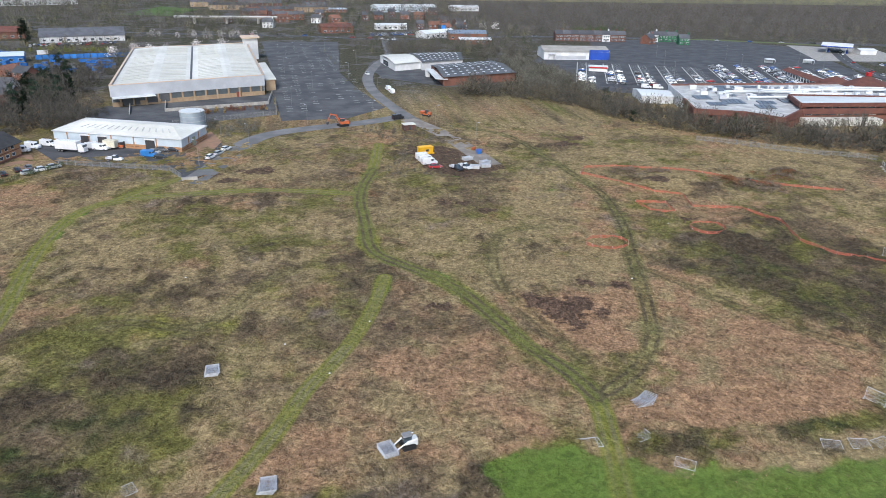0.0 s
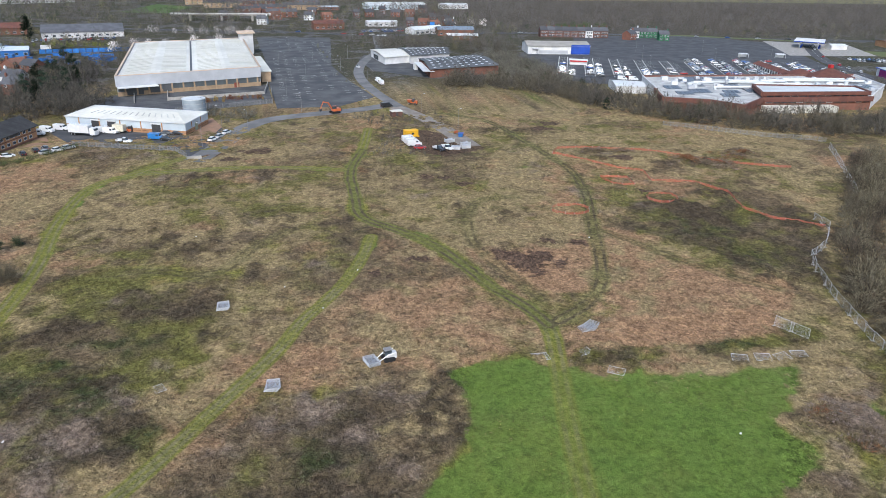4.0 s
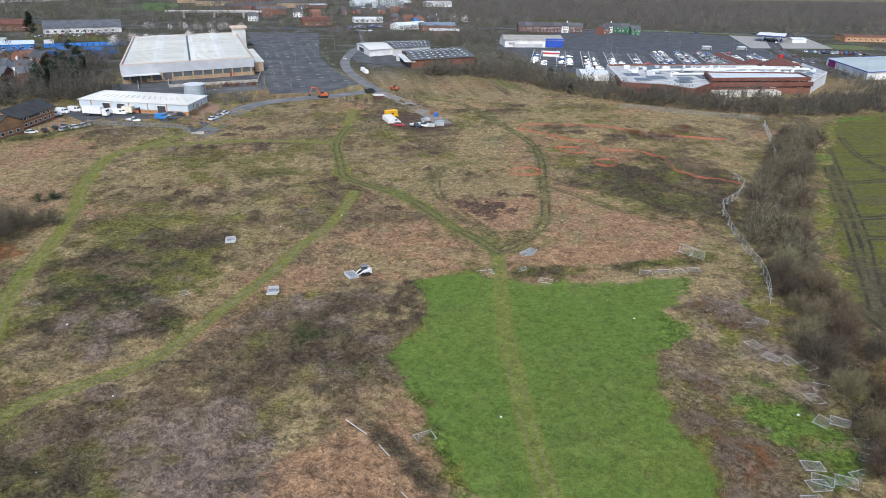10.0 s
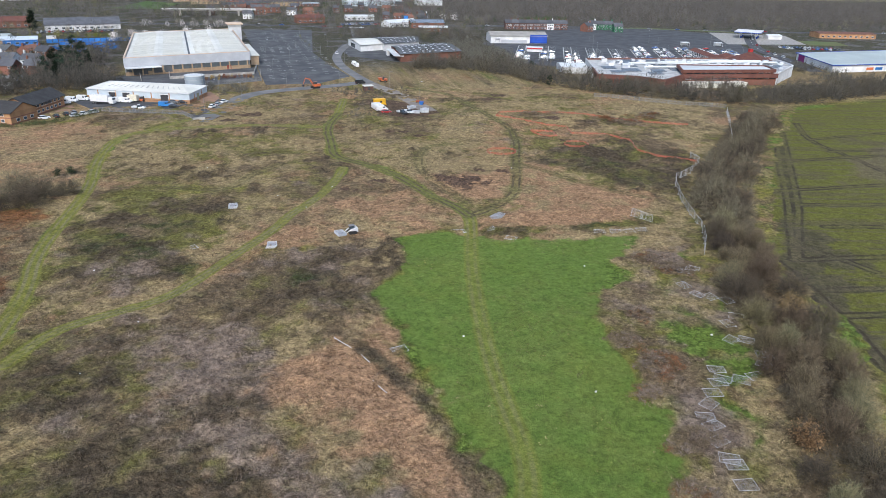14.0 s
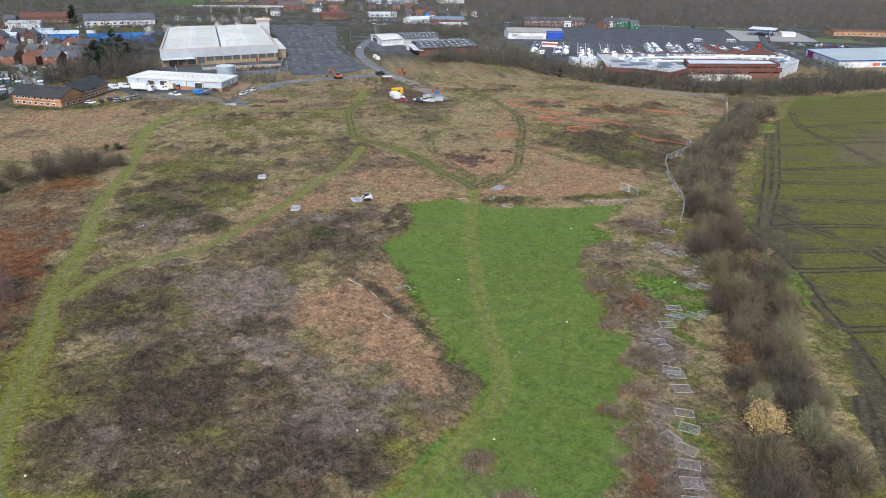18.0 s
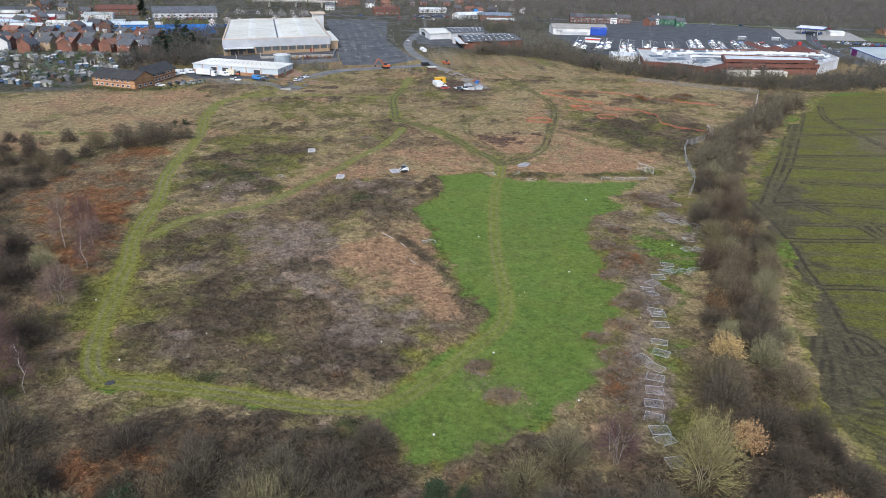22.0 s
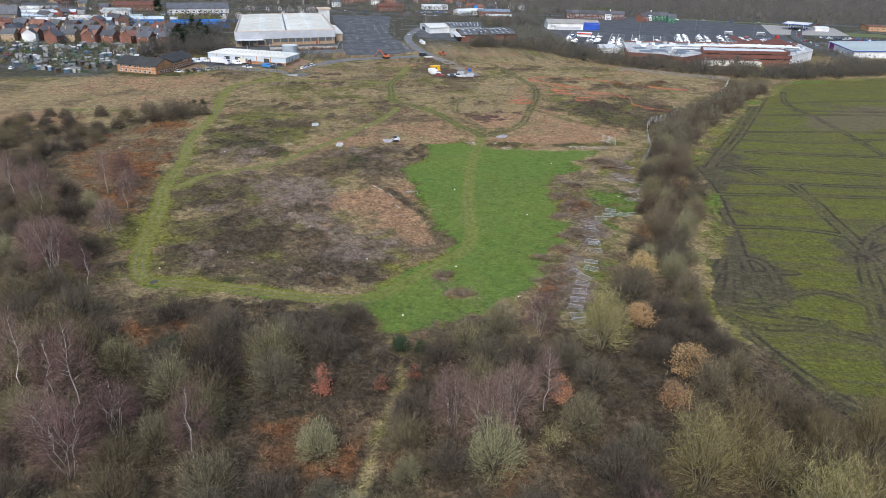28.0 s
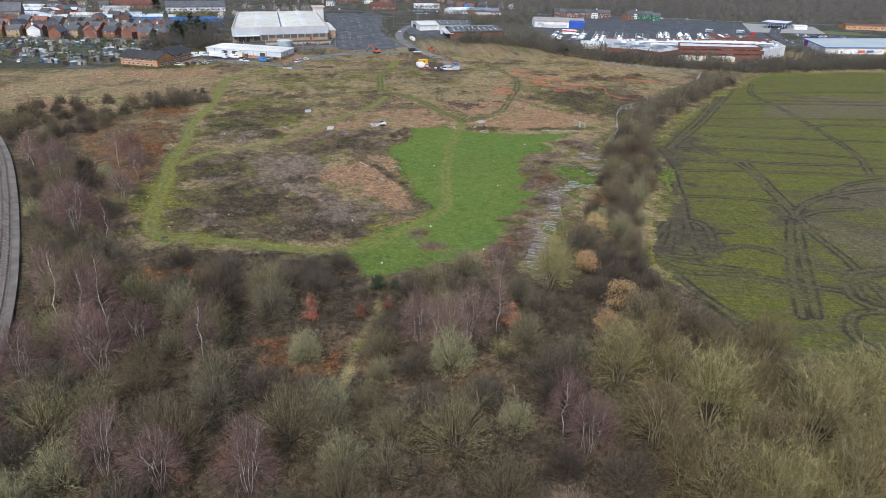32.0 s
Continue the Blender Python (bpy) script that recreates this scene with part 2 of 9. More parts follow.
TRACK_SPUR = [(-50, 182), (-40, 196), (-28, 210)]
RUT_EAST = [(62, 262), (79, 244), (81, 216), (84, 192), (85, 170), (80, 148), (74, 131), (69, 116), (65, 104), (61, 94), (54, 85), (46, 80)]
RUT_LOOP = [(60, 151), (50, 150), (44, 142), (40, 126), (40, 113), (43, 103), (46, 89)]
RUT_CURL = [(-2, 133), (-11, 123), (-14, 114), (-20, 110), (-30, 115), (-38, 114)]
RUT_SIDE = [(73.8, 122), (83, 104), (88.2, 94), (95, 86)]
RUT_MAIN = [(23, 206), (16, 182), (16, 157), (15, 141), (22, 132), (30, 122), (35, 107), (38, 95), (42, 87), (44, 79)]
LAWN = [(24, 66), (28, 69), (36, 69), (46, 63), (62, 60.5), (80, 59), (72, 48.5), (64, 41), (57, 30), (53, 18), (52, 2), (50, -12), (45, -24), (39, -36), (31, -44), (21, -51), (13, -56),
        (6, -56), (2, -49), (-1, -43), (5, -37), (18, -25), (22, -18), (20, -4), (18, 8), (17, 20), (16, 30), (13, 39), (23, 53)]
REED_EAST = [(74, 123), (96, 87), (78, 64), (44, 70), (56, 89), (66, 105)]
REED_MID = [(18, 118), (36, 95), (43, 78), (18, 68), (-8, 69), (-4, 80), (4, 94)]
REED_SOUTH = [(-4, 19), (2, 25), (6, 27), (10, 30), (15, 23), (15, 4), (19, -11), (16, -23), (9, -14), (1, -11), (-5, 2)]
REED_UP = [(43, 113), (60, 112), (64, 103), (52, 90), (45, 98)]
SOIL_PATCH = [(42, 114), (50, 113), (56, 110), (55, 105), (49, 99), (46, 104), (42, 109)]
SOIL_SITE = [(38, 236), (50, 232), (64, 214), (66, 202), (50, 194), (40, 200), (36, 214)]
BRACKEN = [(-66, 106), (-57, 96), (-58, 70), (-54.5, 50), (-54, 30), (-52, 12), (-58, 4), (-70, 16), (-84, 40), (-82, 80)]
ARABLE = [(225, 190), (167, 128), (132, 82), (106, 46), (95, 12), (86, -12), (73, -32), (64, -52), (65, -74), (74, -92), (84, -112), (110, -160), (190, -240),
          (420, -240), (420, 190), (300, 208)]
FIELD_RUTS_EDGE = [
    [(190, 154), (159, 112), (137, 79), (120, 56), (108, 39)], [(189, 150), (158.5, 106), (135, 72), (119, 52), (109, 39)],
    [(99.5, 27), (92, 3), (88, -12), (82.4, -28), (75.4, -42.5)], [(95.4, 8.6), (91, -9.4), (82, -32), (77.7, -49)],
    [(99.4, 33.6), (91.6, 8.7), (88.5, -9.3), (79.4, -32), (70, -48.5)], [(103.6, 39), (98.7, 14), (91, -7), (80, -28), (69, -42)],
]
FIELD_RUTS_ROWS = [
    [(107.6, 39.2), (120.7, 37.5), (139.5, 34.9), (156, 29), (174.4, 21.6), (215, 8)], [(105, 24), (123, 22.3), (140, 19.3), (158, 17), (205, 2)],
    [(97, 14.3), (117.4, 12), (137.5, 9), (162, 5.3), (200, -6)], [(91.8, -11), (103.3, -11.8), (111.5, -14.5), (115.6, -18.3)],
    [(130, 56), (159, 50.7), (192, 45.4), (240, 34)], [(135, 72), (150, 69), (176, 67), (186, 72), (200.6, 72), (240, 60)],
    [(136, 84), (179, 84), (218, 80)], [(162, 112), (198, 113.7), (241, 110)], [(186, 121), (246, 117)], [(193.5, 138), (233, 143), (265, 142)],
]
FIELD_RUTS_CROSS = [
    [(115, 44), (120.6, 33), (123.3, 19.7), (120.7, 5), (117, -10.5), (114, -24), (111, -35.6), (109, -47.6), (108, -56.7), (106, -65), (104, -72)],
    [(126, 23), (121, -0.5), (115.6, -21)], [(111.7, -28), (121.6, -17.6), (130.7, -12.4), (141.4, -9), (153, -7), (180, -6)],
    [(110, -30), (101.4, -44), (93, -58.6), (87.7, -68.7), (83.4, -77.5)], [(110.8, -32), (103.6, -44), (97.4, -56), (92, -66.5), (86, -77.7)],
    [(113, -28), (122, -23), (133.4, -22.6)], [(205.7, 163), (189, 135), (188.7, 112), (179.7, 69), (170, 28.5), (158, 6.6)],
]
FIELD_RUTS_TURNS = [
    [(114, -58.5), (109, -59), (104.4, -60), (99.7, -65.7), (97.3, -71.7), (98.8, -75.3), (104, -77.5)], [(112.6, -60.4), (107, -61.7), (102.3, -64.6), (99.7, -70), (101, -73)],
    [(100, -77), (96, -76.6), (92.7, -77.7), (89, -82.4), (87.8, -86.8), (89, -91.7)], [(159.6, 2), (151, 0), (141.5, -4), (134.5, -9.7), (135, -14.5)],
    [(79.3, -32), (84.5, -28.5), (87, -32.5), (83.5, -43), (80, -50.6)],
]
FIELD_RUTS_SWEEP = [
    [(68.3, -35), (65.4, -48), (66, -59.5), (66.6, -69.5), (68, -77), (71, -84), (75, -91)], [(67, -54), (68.3, -64.7), (70, -74), (73, -82)],
    [(66, -45), (67, -54), (70.5, -58.6), (76.5, -59), (84.3, -60.3), (89.5, -63.8), (96.4, -68)], [(69, -48.5), (75, -51.8), (82, -47.7), (89, -45), (93, -46.7), (97, -51.6)],
    [(77.6, -37.5), (84.8, -36.8), (90.3, -37)], [(67.7, -42), (69, -51.5), (75, -54), (84.3, -58)],
]
FIELD_RUTS = FIELD_RUTS_EDGE + FIELD_RUTS_ROWS + FIELD_RUTS_CROSS + FIELD_RUTS_TURNS + FIELD_RUTS_SWEEP
# patches of dark bramble: centre and reach
DARK_WEST = [(-44, 138, 10), (-26, 173, 9), (-10, 176, 7), (-38, 72, 12), (-46, 60, 8), (-30, 62, 7), (-42, 90, 8), (-17, 125, 7), (-42, 142, 8), (11, 144, 6), (-6, 184, 6), (-28, 167, 8), (1, 148, 8), (6, 136, 6), (-1, 108, 10), (-44, 109, 10), (-24, 99, 8), (-66, 167, 6), (-33, 125, 8), (-60, 216, 8), (-19, 201, 6)]
DARK_MID = [(9, 60, 7), (3, 45, 9), (-1, 84, 9), (23, 61, 6), (17, 49, 5), (12, 46, 6), (-9, 58, 7), (61, 140, 5), (53, 140, 6), (44, 166, 4), (100, 191, 8), (120, 176, 7), (97, 236, 8), (110, 230, 8), (36, 222, 7), (70, 226, 6)]
GREEN_SCRUB = [(102, 138), (122, 141), (130, 116), (110, 93), (96, 90), (86, 121), (77, 129), (88, 136)]
SCRUB_SOUTH = [(-42, 33), (-24, 44), (-12, 58), (4, 66), (16, 62), (14, 42), (16, 33), (-2, 30), (-6, 10), (0, -8), (14, -18), (4, -36), (-10, -37), (-28, -31), (-38, -26), (-41, -18), (-42, 0)]
MEADOW = [(-150, 150), (-117, 196), (-75, 198), (-62, 184), (-60, 150), (-68, 122), (-112, 100), (-160, 112)]
# smaller patches in the scrub and round the lawn: centre and reach
MAUVE = [(-13, 16, 9), (-8, -5, 8), (1, 39, 8), (-22, 28, 9), (-25, 37, 6), (6, -20, 8), (-10, 30, 8), (-36, 62, 7), (-4, 62, 6)]
BROWN = [(-36, 30, 6), (-31, 16, 6), (-26, 3, 6), (-11, -19, 9), (-17, -29, 8), (-8, -32, 7), (-21, -12, 8), (-6, 34, 6), (11, 54, 7), (0, 26, 5), (22, 59, 6), (16, 48, 5)]
IVY = [(-46, 77, 6), (-33, 68, 5), (-27, -31, 6), (-21, -32, 6), (-24, -35, 5), (3, 48, 6), (-44, 112, 7), (-20, 60, 5), (8, 62, 4)]
GAPS = [(-112, 150, 7), (-108, 145, 6), (-22, 2, 3.5), (-22, 15, 3), (-8, -11, 2.2), (-22, -17, 2.4), (4, -30, 4), (9, -29, 4), (20, 62, 3), (70, 28, 5), (71, 3, 5), (66, 12, 6), (82, 21, 4), (55, -14, 4), (45, -32, 3), (60, -6, 4), (66, 40, 4),
        (-111, 148, 6), (22, -107, 5)]
MOSS = [(-40, 3, 7), (-38, 14, 7), (-41, -9, 7), (-36, -1, 6), (-46, -14, 5), (-57, 36, 4), (-26, 111, 6), (-24, 76, 7), (6, 130, 6), (-40, 60, 5)]
STRAW = [(-36, -27, 4), (14, 28, 3), (7, 33, 3), (-10, 48, 6), (11, 27, 4), (4, 19, 3), (60, 31, 2.5), (33, -42, 4), (-24, 50, 6)]
CLUMPS = [(61, 22, 3.4), (54, 13, 3.4), (56, 5, 4.6), (50, -2, 2.8), (51, -14, 4), (45, -23, 3), (40, -27, 2.8), (41, -33, 3.4), (39, -38, 3), (38, -43, 3.4),
          (18, -34, 2.4), (20, -42, 2.6), (76, 46, 4), (78, 39, 4), (13, -22, 2.4)]
LAWN_EAST = [(84, 52), (76, 44), (67, 34), (62.5, 22), (59.5, 10), (58.5, 0), (55.5, -10), (50.5, -20), (45.5, -28), (41.5, -38), (38, -48)]
FENCED = [(98, 160, 9), (108, 148, 9), (118, 152, 9), (96, 178, 7), (128, 130, 8), (134, 172, 9), (112, 168, 8), (84, 158, 5)]
GORSE = [(152, 186, 8), (146, 180, 6), (160, 180, 5)]
RUST_SPOTS = [(-5, -84, 10), (27, -97, 7), (-9, -106, 8), (-2, -97, 6), (-28, -52, 6), (12, -60, 4)]
WEST_SCRUB = [(-50, 46), (-51, 72), (-49, 100), (-34, 108), (-22, 92), (-18, 72), (-24, 56), (-34, 46)]
MEADOW_LINE = [(-123, 123), (-98, 121), (-74, 120)]
WOOD_PATH = [(9, -54), (8, -64), (7, -72), (3, -86), (1, -97)]
FAINT = [[(53, 75.6), (69, 77.5), (93.6, 81)], [(56, 79.2), (74, 81.7), (88, 82.4)], [(77, 124), (86, 104.6), (94.2, 83)], [(-17, 148), (-12, 105), (-10, 84), (-9, 69)], [(11, 224), (37, 194), (49, 156), (68, 112), (97, 80)], [(-40, 150), (-10, 156), (16, 157)]]
FIELD_MUD = [[(68, -31.6), (82.5, -26.5), (88, -33.3), (90.3, -37), (83.6, -46), (73.7, -54.7), (66.3, -52), (65.2, -45)],
             [(102.8, 44.5), (124, 60), (123.4, 39), (112, 32), (101.4, 14), (91.6, -9.4), (82, -32), (74.4, -35.5), (87.5, -11.6), (94.3, 14.4)],
             [(108, -24), (116, -24), (118, -34), (112, -38), (108, -32)]]
FIELD_BARE = [[(120, 1), (131.5, -8.6), (155, -4.4), (190, 0), (180, -24), (137, -27.8), (125, -25.6), (120, -14)], [(113, -34.6), (133.4, -33), (160, -36), (150, -54), (119.4, -51.4), (111, -50)],
              [(205, 125.5), (259, 133.4), (330, 130), (330, 90), (220, 82), (165, 89)]]
DITCH = [(6, 26), (12, 14), (17, 0), (20, -12), (21, -20)]
BANK = [(45, 67), (63, 67), (81, 67), (89, 68)]
HEDGE_ROOT = [(196, 172), (168, 142), (142, 112), (118, 84), (103, 58), (94, 36), (85, 12), (75, -10), (67, -26), (57, -44), (54, -60), (54, -76), (60, -90)]
SOIL_SPOTS = [(56, 105, 2.6), (48, 99, 2), (64, 115, 2.4), (48, 163, 3), (44, 170, 3), (16, 106, 1.6), (25, 112, 2.5), (105, 181, 4), (102, 238, 5), (95, 230, 5), (58, 118, 2.5), (38, 172, 2.5), (98, 150, 2.5), (-20, 200, 4), (-12, 208, 5), (-26, 206, 4)]


ROAD_ACCESS = [(-31, 198), (-24, 218), (-19, 242), (-10, 257), (7, 265), (26, 271), (44, 282)]
ROAD_MAIN = [(44, 276), (50, 262), (56, 240), (61, 206)]
ROAD_NORTH = [(70, 566), (66, 530), (62, 470), (48, 430), (38, 386), (36, 350), (39, 316), (44, 284), (48, 268)]
ROAD_EAST = [(70, 560), (160, 585), (260, 580), (360, 545), (460, 520), (640, 500)]
ROAD_WEST = [(70, 560), (0, 590), (-90, 600), (-220, 640), (-420, 680)]
ROAD_SHOPS = [(320, 290), (335, 330), (352, 390), (380, 440), (420, 500)]


def line_distance(px, py, line):
    """Signed distance to a bent line, positive on its left."""
    best = np.full(px.shape, 1e9)
    sign = np.ones(px.shape)
    for (x0, y0), (x1, y1) in zip(line, line[1:]):
        dx, dy = x1 - x0, y1 - y0
        t = np.clip(((px - x0) * dx + (py - y0) * dy) / (dx * dx + dy * dy), 0, 1)
        d = np.hypot(px - x0 - t * dx, py - y0 - t * dy)
        side = np.sign(dx * (py - y0) - dy * (px - x0))
        near = d < best
        best, sign = np.where(near, d, best), np.where(near, side, sign)
    return best * np.where(sign == 0, 1, sign)


def inside(px, py, ring):
    """Distance to the edge of a ring, positive inside."""
    odd = np.zeros(px.shape, bool)
    for (x0, y0), (x1, y1) in zip(ring, ring[1:] + ring[:1]):
        if y0 != y1:
            odd ^= ((y0 > py) != (y1 > py)) & (px < (x1 - x0) * (py - y0) / (y1 - y0) + x0)
    d = np.abs(line_distance(px, py, ring + ring[:1]))
    return np.where(odd, d, -d)


def curved(line, times=2):
    """The same bends, rounded by cutting corners."""
    for _ in range(times):
        out = [line[0]]
        for (x0, y0), (x1, y1) in zip(line, line[1:]):
            out += [(0.75 * x0 + 0.25 * x1, 0.75 * y0 + 0.25 * y1), (0.25 * x0 + 0.75 * x1, 0.25 * y0 + 0.75 * y1)]
        line = out + [line[-1]]
    return line


def wobble(px, py, size, seed):
    """Cheap smooth noise of the plan, about -1 to 1."""
    r = np.random.RandomState(seed)
    out = np.zeros(np.shape(px))
    for k in range(7):
        a, f, ph = r.uniform(0, math.pi), (0.6 + 0.35 * k) * 2 * math.pi / size, r.uniform(0, 6.28)
        out += np.sin((px * math.cos(a) + py * math.sin(a)) * f + ph + 1.7 * np.sin((px * math.sin(a) - py * math.cos(a)) * f * 0.7 + ph)) / (1 + 0.4 * k)
    return out / 2.6


PATHS = [curved(TRACK_MAIN), curved(TRACK_WEST), curved(TRACK_CROSS), curved(TRACK_SPUR)]
RUTS = [curved(k) for k in (RUT_EAST, RUT_LOOP, RUT_CURL, RUT_SIDE, RUT_MAIN)]
FRUTS = [curved(k) for k in FIELD_RUTS]


def nearest(px, py, lines):
    best = np.full(px.shape, 1e9)
    for ln in lines:
        d = line_distance(px, py, ln)
        best = np.where(np.abs(d) < np.abs(best), d, best)
    return best


def ground_height(px, py):
    px, py = np.asarray(px, float), np.asarray(py, float)
    mound = 1.6 * np.exp(-(((px - 112) / 16) ** 2 + ((py - 182) / 9) ** 2))
    rough = 0.10 * wobble(px, py, 9, 5) + 0.22 * wobble(px, py, 45, 6)
    near = np.clip((330 - py) / 60, 0, 1) * np.clip((py + 230) / 30, 0, 1) * np.clip((150 - np.abs(px - 20)) / 30, 0, 1)
    calm = np.clip(np.abs(nearest(px, py, PATHS)) / 4, 0.25, 1) * np.clip(-inside(px, py, LAWN) / 4, 0.15, 1)
    flat = np.clip((238 + 0.3 * np.clip(px, -60, 60) - py) / 20, 0, 1) * np.clip((np.abs(nearest(px, py, [ROAD_ACCESS, ROAD_MAIN])) - 5) / 8, 0, 1)
    flat = flat * np.clip((-inside(px, py, SOIL_SITE)) / 8, 0, 1) * np.clip((np.hypot((px + 60) / 42, (py - 228) / 28) - 1) * 3, 0, 1)
    return mound + rough * near * calm * flat


def dots(px, py, spots):
    """How far inside the nearest of some round patches."""
    return np.max([r_ - np.hypot(px - x_, (py - y_) * 1.25) for x_, y_, r_ in spots], 0)


def grain(px, py, size, seed, octaves=4, fall=0.6):
    """Noise of the plan from a lattice of random values, about -1 to 1."""
    px, py = np.asarray(px, float), np.asarray(py, float)
    out, amp, total = np.zeros(px.shape), 1.0, 0.0
    table = np.random.RandomState(seed).uniform(-1, 1, (128, 128))
    for k in range(octaves):
        u, v_ = px / size + 17.3 * k, py / size + 9.1 * k
        a = 0.6 + k
        u, v_ = u * math.cos(a) - v_ * math.sin(a), u * math.sin(a) + v_ * math.cos(a)
        i, j = np.floor(u).astype(int), np.floor(v_).astype(int)
        fu, fv = u - i, v_ - j
        fu, fv = fu * fu * (3 - 2 * fu), fv * fv * (3 - 2 * fv)
        g = lambda di, dj: table[(i + di) % 128, (j + dj) % 128]
        out += amp * ((g(0, 0) * (1 - fu) + g(1, 0) * fu) * (1 - fv) + (g(0, 1) * (1 - fu) + g(1, 1) * fu) * fv)
        total += amp * amp
        amp, size = amp * fall, size / 2.1
    return out * 1.7 / math.sqrt(total)


def darkness(px, py):
    return np.maximum(dots(px, py, DARK_WEST + DARK_MID) + 5 * wobble(px, py, 13, 81), inside(px, py, GREEN_SCRUB) + 3 * wobble(px, py, 9, 82))


def soft(d, w):
    return np.clip(0.5 + d / w, 0, 1)


# what grows where: the mix of plants at any place of the field
GROWTH = {"straw": (0.305, 0.242, 0.134), "olive": (0.145, 0.142, 0.044), "brown": (0.160, 0.122, 0.078), "moss": (0.186, 0.182, 0.042), "turf": (0.092, 0.155, 0.026),
          "bramble": (0.082, 0.065, 0.045), "mauve": (0.222, 0.176, 0.146), "reed": (0.33, 0.212, 0.13), "ivy": (0.045, 0.060, 0.022), "rust": (0.200, 0.097, 0.046)}
PLANTS = list(GROWTH)
HUES = np.array([GROWTH[k] for k in PLANTS])


def mixture(px, py):
    """The share of each plant at each place: scores from the plan and from noise, made into shares."""
    px, py = np.asarray(px, float), np.asarray(py, float)
    rag = 3.0 * grain(px, py, 11, 201) + 1.2 * grain(px, py, 3.2, 202, 2)
    sc = {}
    for k, (b, amp, size) in {"straw": (1.4, 1.5, 19), "olive": (0.05, 1.5, 16), "brown": (0.35, 1.3, 12), "moss": (-1.6, 1.5, 18), "turf": (-2.0, 1.2, 17), "bramble": (-0.7, 1.6, 13),
                              "mauve": (-1.3, 1.3, 12), "reed": (-0.3, 1.7, 24), "ivy": (-2.1, 1.4, 14), "rust": (-2.4, 1.2, 16)}.items():
        sc[k] = b + amp * grain(px, py, size, 300 + PLANTS.index(k)) + 1.05 * grain(px, py, 3.4, 340 + PLANTS.index(k), 3)

    def lay(mask, **plus):
        for k, v_ in plus.items():
            sc[k] = sc[k] + v_ * mask

    lay(soft(inside(px, py, MEADOW) + rag, 8), straw=1.6, reed=2.6, brown=0.9, olive=-1.2)
    lay(soft(inside(px, py, BRACKEN) + 1.2 * rag, 6), rust=6.0, brown=2.6)
    lay(soft(darkness(px, py) + 1.6 * rag, 10), bramble=2.5, olive=1.3, ivy=0.6, brown=1.2, mauve=1.6)
    lay(soft(inside(px, py, GREEN_SCRUB) + rag, 8), ivy=3.3, olive=1.8, bramble=2.7, brown=0.6, mauve=1.0, straw=-2.2, reed=-1.5)
    lay(soft(dots(px, py, FENCED) + 1.4 * rag, 8), bramble=2.0, mauve=1.8, brown=1.6, rust=1.4, straw=-0.8)
    lay(soft(dots(px, py, GORSE) + rag, 5), ivy=2.6, rust=2.6, olive=1.5)
    lay(soft(inside(px, py, SCRUB_SOUTH) + 1.6 * rag, 9), bramble=2.9, mauve=2.5, brown=1.5, olive=0.9, straw=-1.6, reed=-1.2, ivy=1.1)
    lay(soft(inside(px, py, WEST_SCRUB) + 1.5 * rag, 9), bramble=2.0, olive=2.4, ivy=1.9, mauve=1.2, straw=-1.8, reed=-2)
    lay(soft(dots(px, py, MAUVE) + rag, 6), mauve=2.0)
    lay(soft(dots(px, py, BROWN) + 1.5 * rag, 8), bramble=1.2, brown=0.3)
    lay(soft(dots(px, py, IVY) + 0.7 * rag, 4), ivy=2.9)
    lay(soft(dots(px, py, STRAW) + rag, 5), straw=1.5, reed=0.9, olive=0.6)
    lay(soft(dots(px, py, MOSS) + rag, 6), moss=2.4, olive=1.0)
    off_lawn = 1 - soft(inside(px, py, LAWN) + 0.5 * rag, 3)
    lay(east_strip(px, py, rag) * off_lawn, brown=1.0, bramble=-0.3, olive=1.4, moss=2.4, turf=2.5, mauve=2.5, straw=-0.7, reed=-0.8)
    lay(soft(2.2 - np.abs(line_distance(px, py, LAWN_EAST)) + 0.8 * rag, 3) * (0.15 + 0.85 * off_lawn), mauve=3.2, brown=2.4, bramble=0.9, rust=0.9, straw=2.0, reed=1.6)
    lay(soft(inside(px, py, REED_MID) + 1.6 * rag, 9) * off_lawn, reed=2.7, straw=1.2, brown=1.7, olive=0.6, bramble=0.8)
    reed = np.max([inside(px, py, k) for k in (REED_EAST, REED_SOUTH, REED_UP)], 0)
    lay(soft(reed + 1.3 * rag, 7) * off_lawn, reed=6.2, straw=1.6, mauve=0.6, bramble=-0.5)
    lay(1 - off_lawn, turf=7.2, moss=5.0, olive=3.2, brown=0.6)
    lay(soft(dots(px, py, GAPS) + 0.8 * rag, 4), turf=3.4, moss=1.6)
    lay(soft(dots(px, py, CLUMPS) + 0.9 * rag, 2.5), mauve=3.8, brown=3.6, rust=2.2, bramble=1.8, straw=2.6, reed=2.0, turf=-4, moss=-3)
    lay(soft(1.0 - np.abs(line_distance(px, py, DITCH)) + 0.35 * rag, 1.8), bramble=3.2, ivy=2.0, brown=2.0, reed=-4, straw=-2)
    lay(soft(2.6 - np.abs(line_distance(px, py, BANK)) + 0.4 * rag, 3), olive=4.4, turf=1.5, ivy=3.6, bramble=2.4, reed=-4, straw=-1.5)
    west = np.abs(line_distance(px, py, TRACK_WEST))
    lay(soft(4.5 - west + rag, 6) * soft(45 - py, 40), moss=1.9, straw=0.8, olive=1.2)
    lay(soft(5.5 - np.abs(line_distance(px, py, HEDGE_ROOT)) + rag, 4), bramble=4.5, ivy=2.6, brown=1.5, straw=-2, moss=-1.5, turf=-1.5)
    verge = inside(px, py, ARABLE)
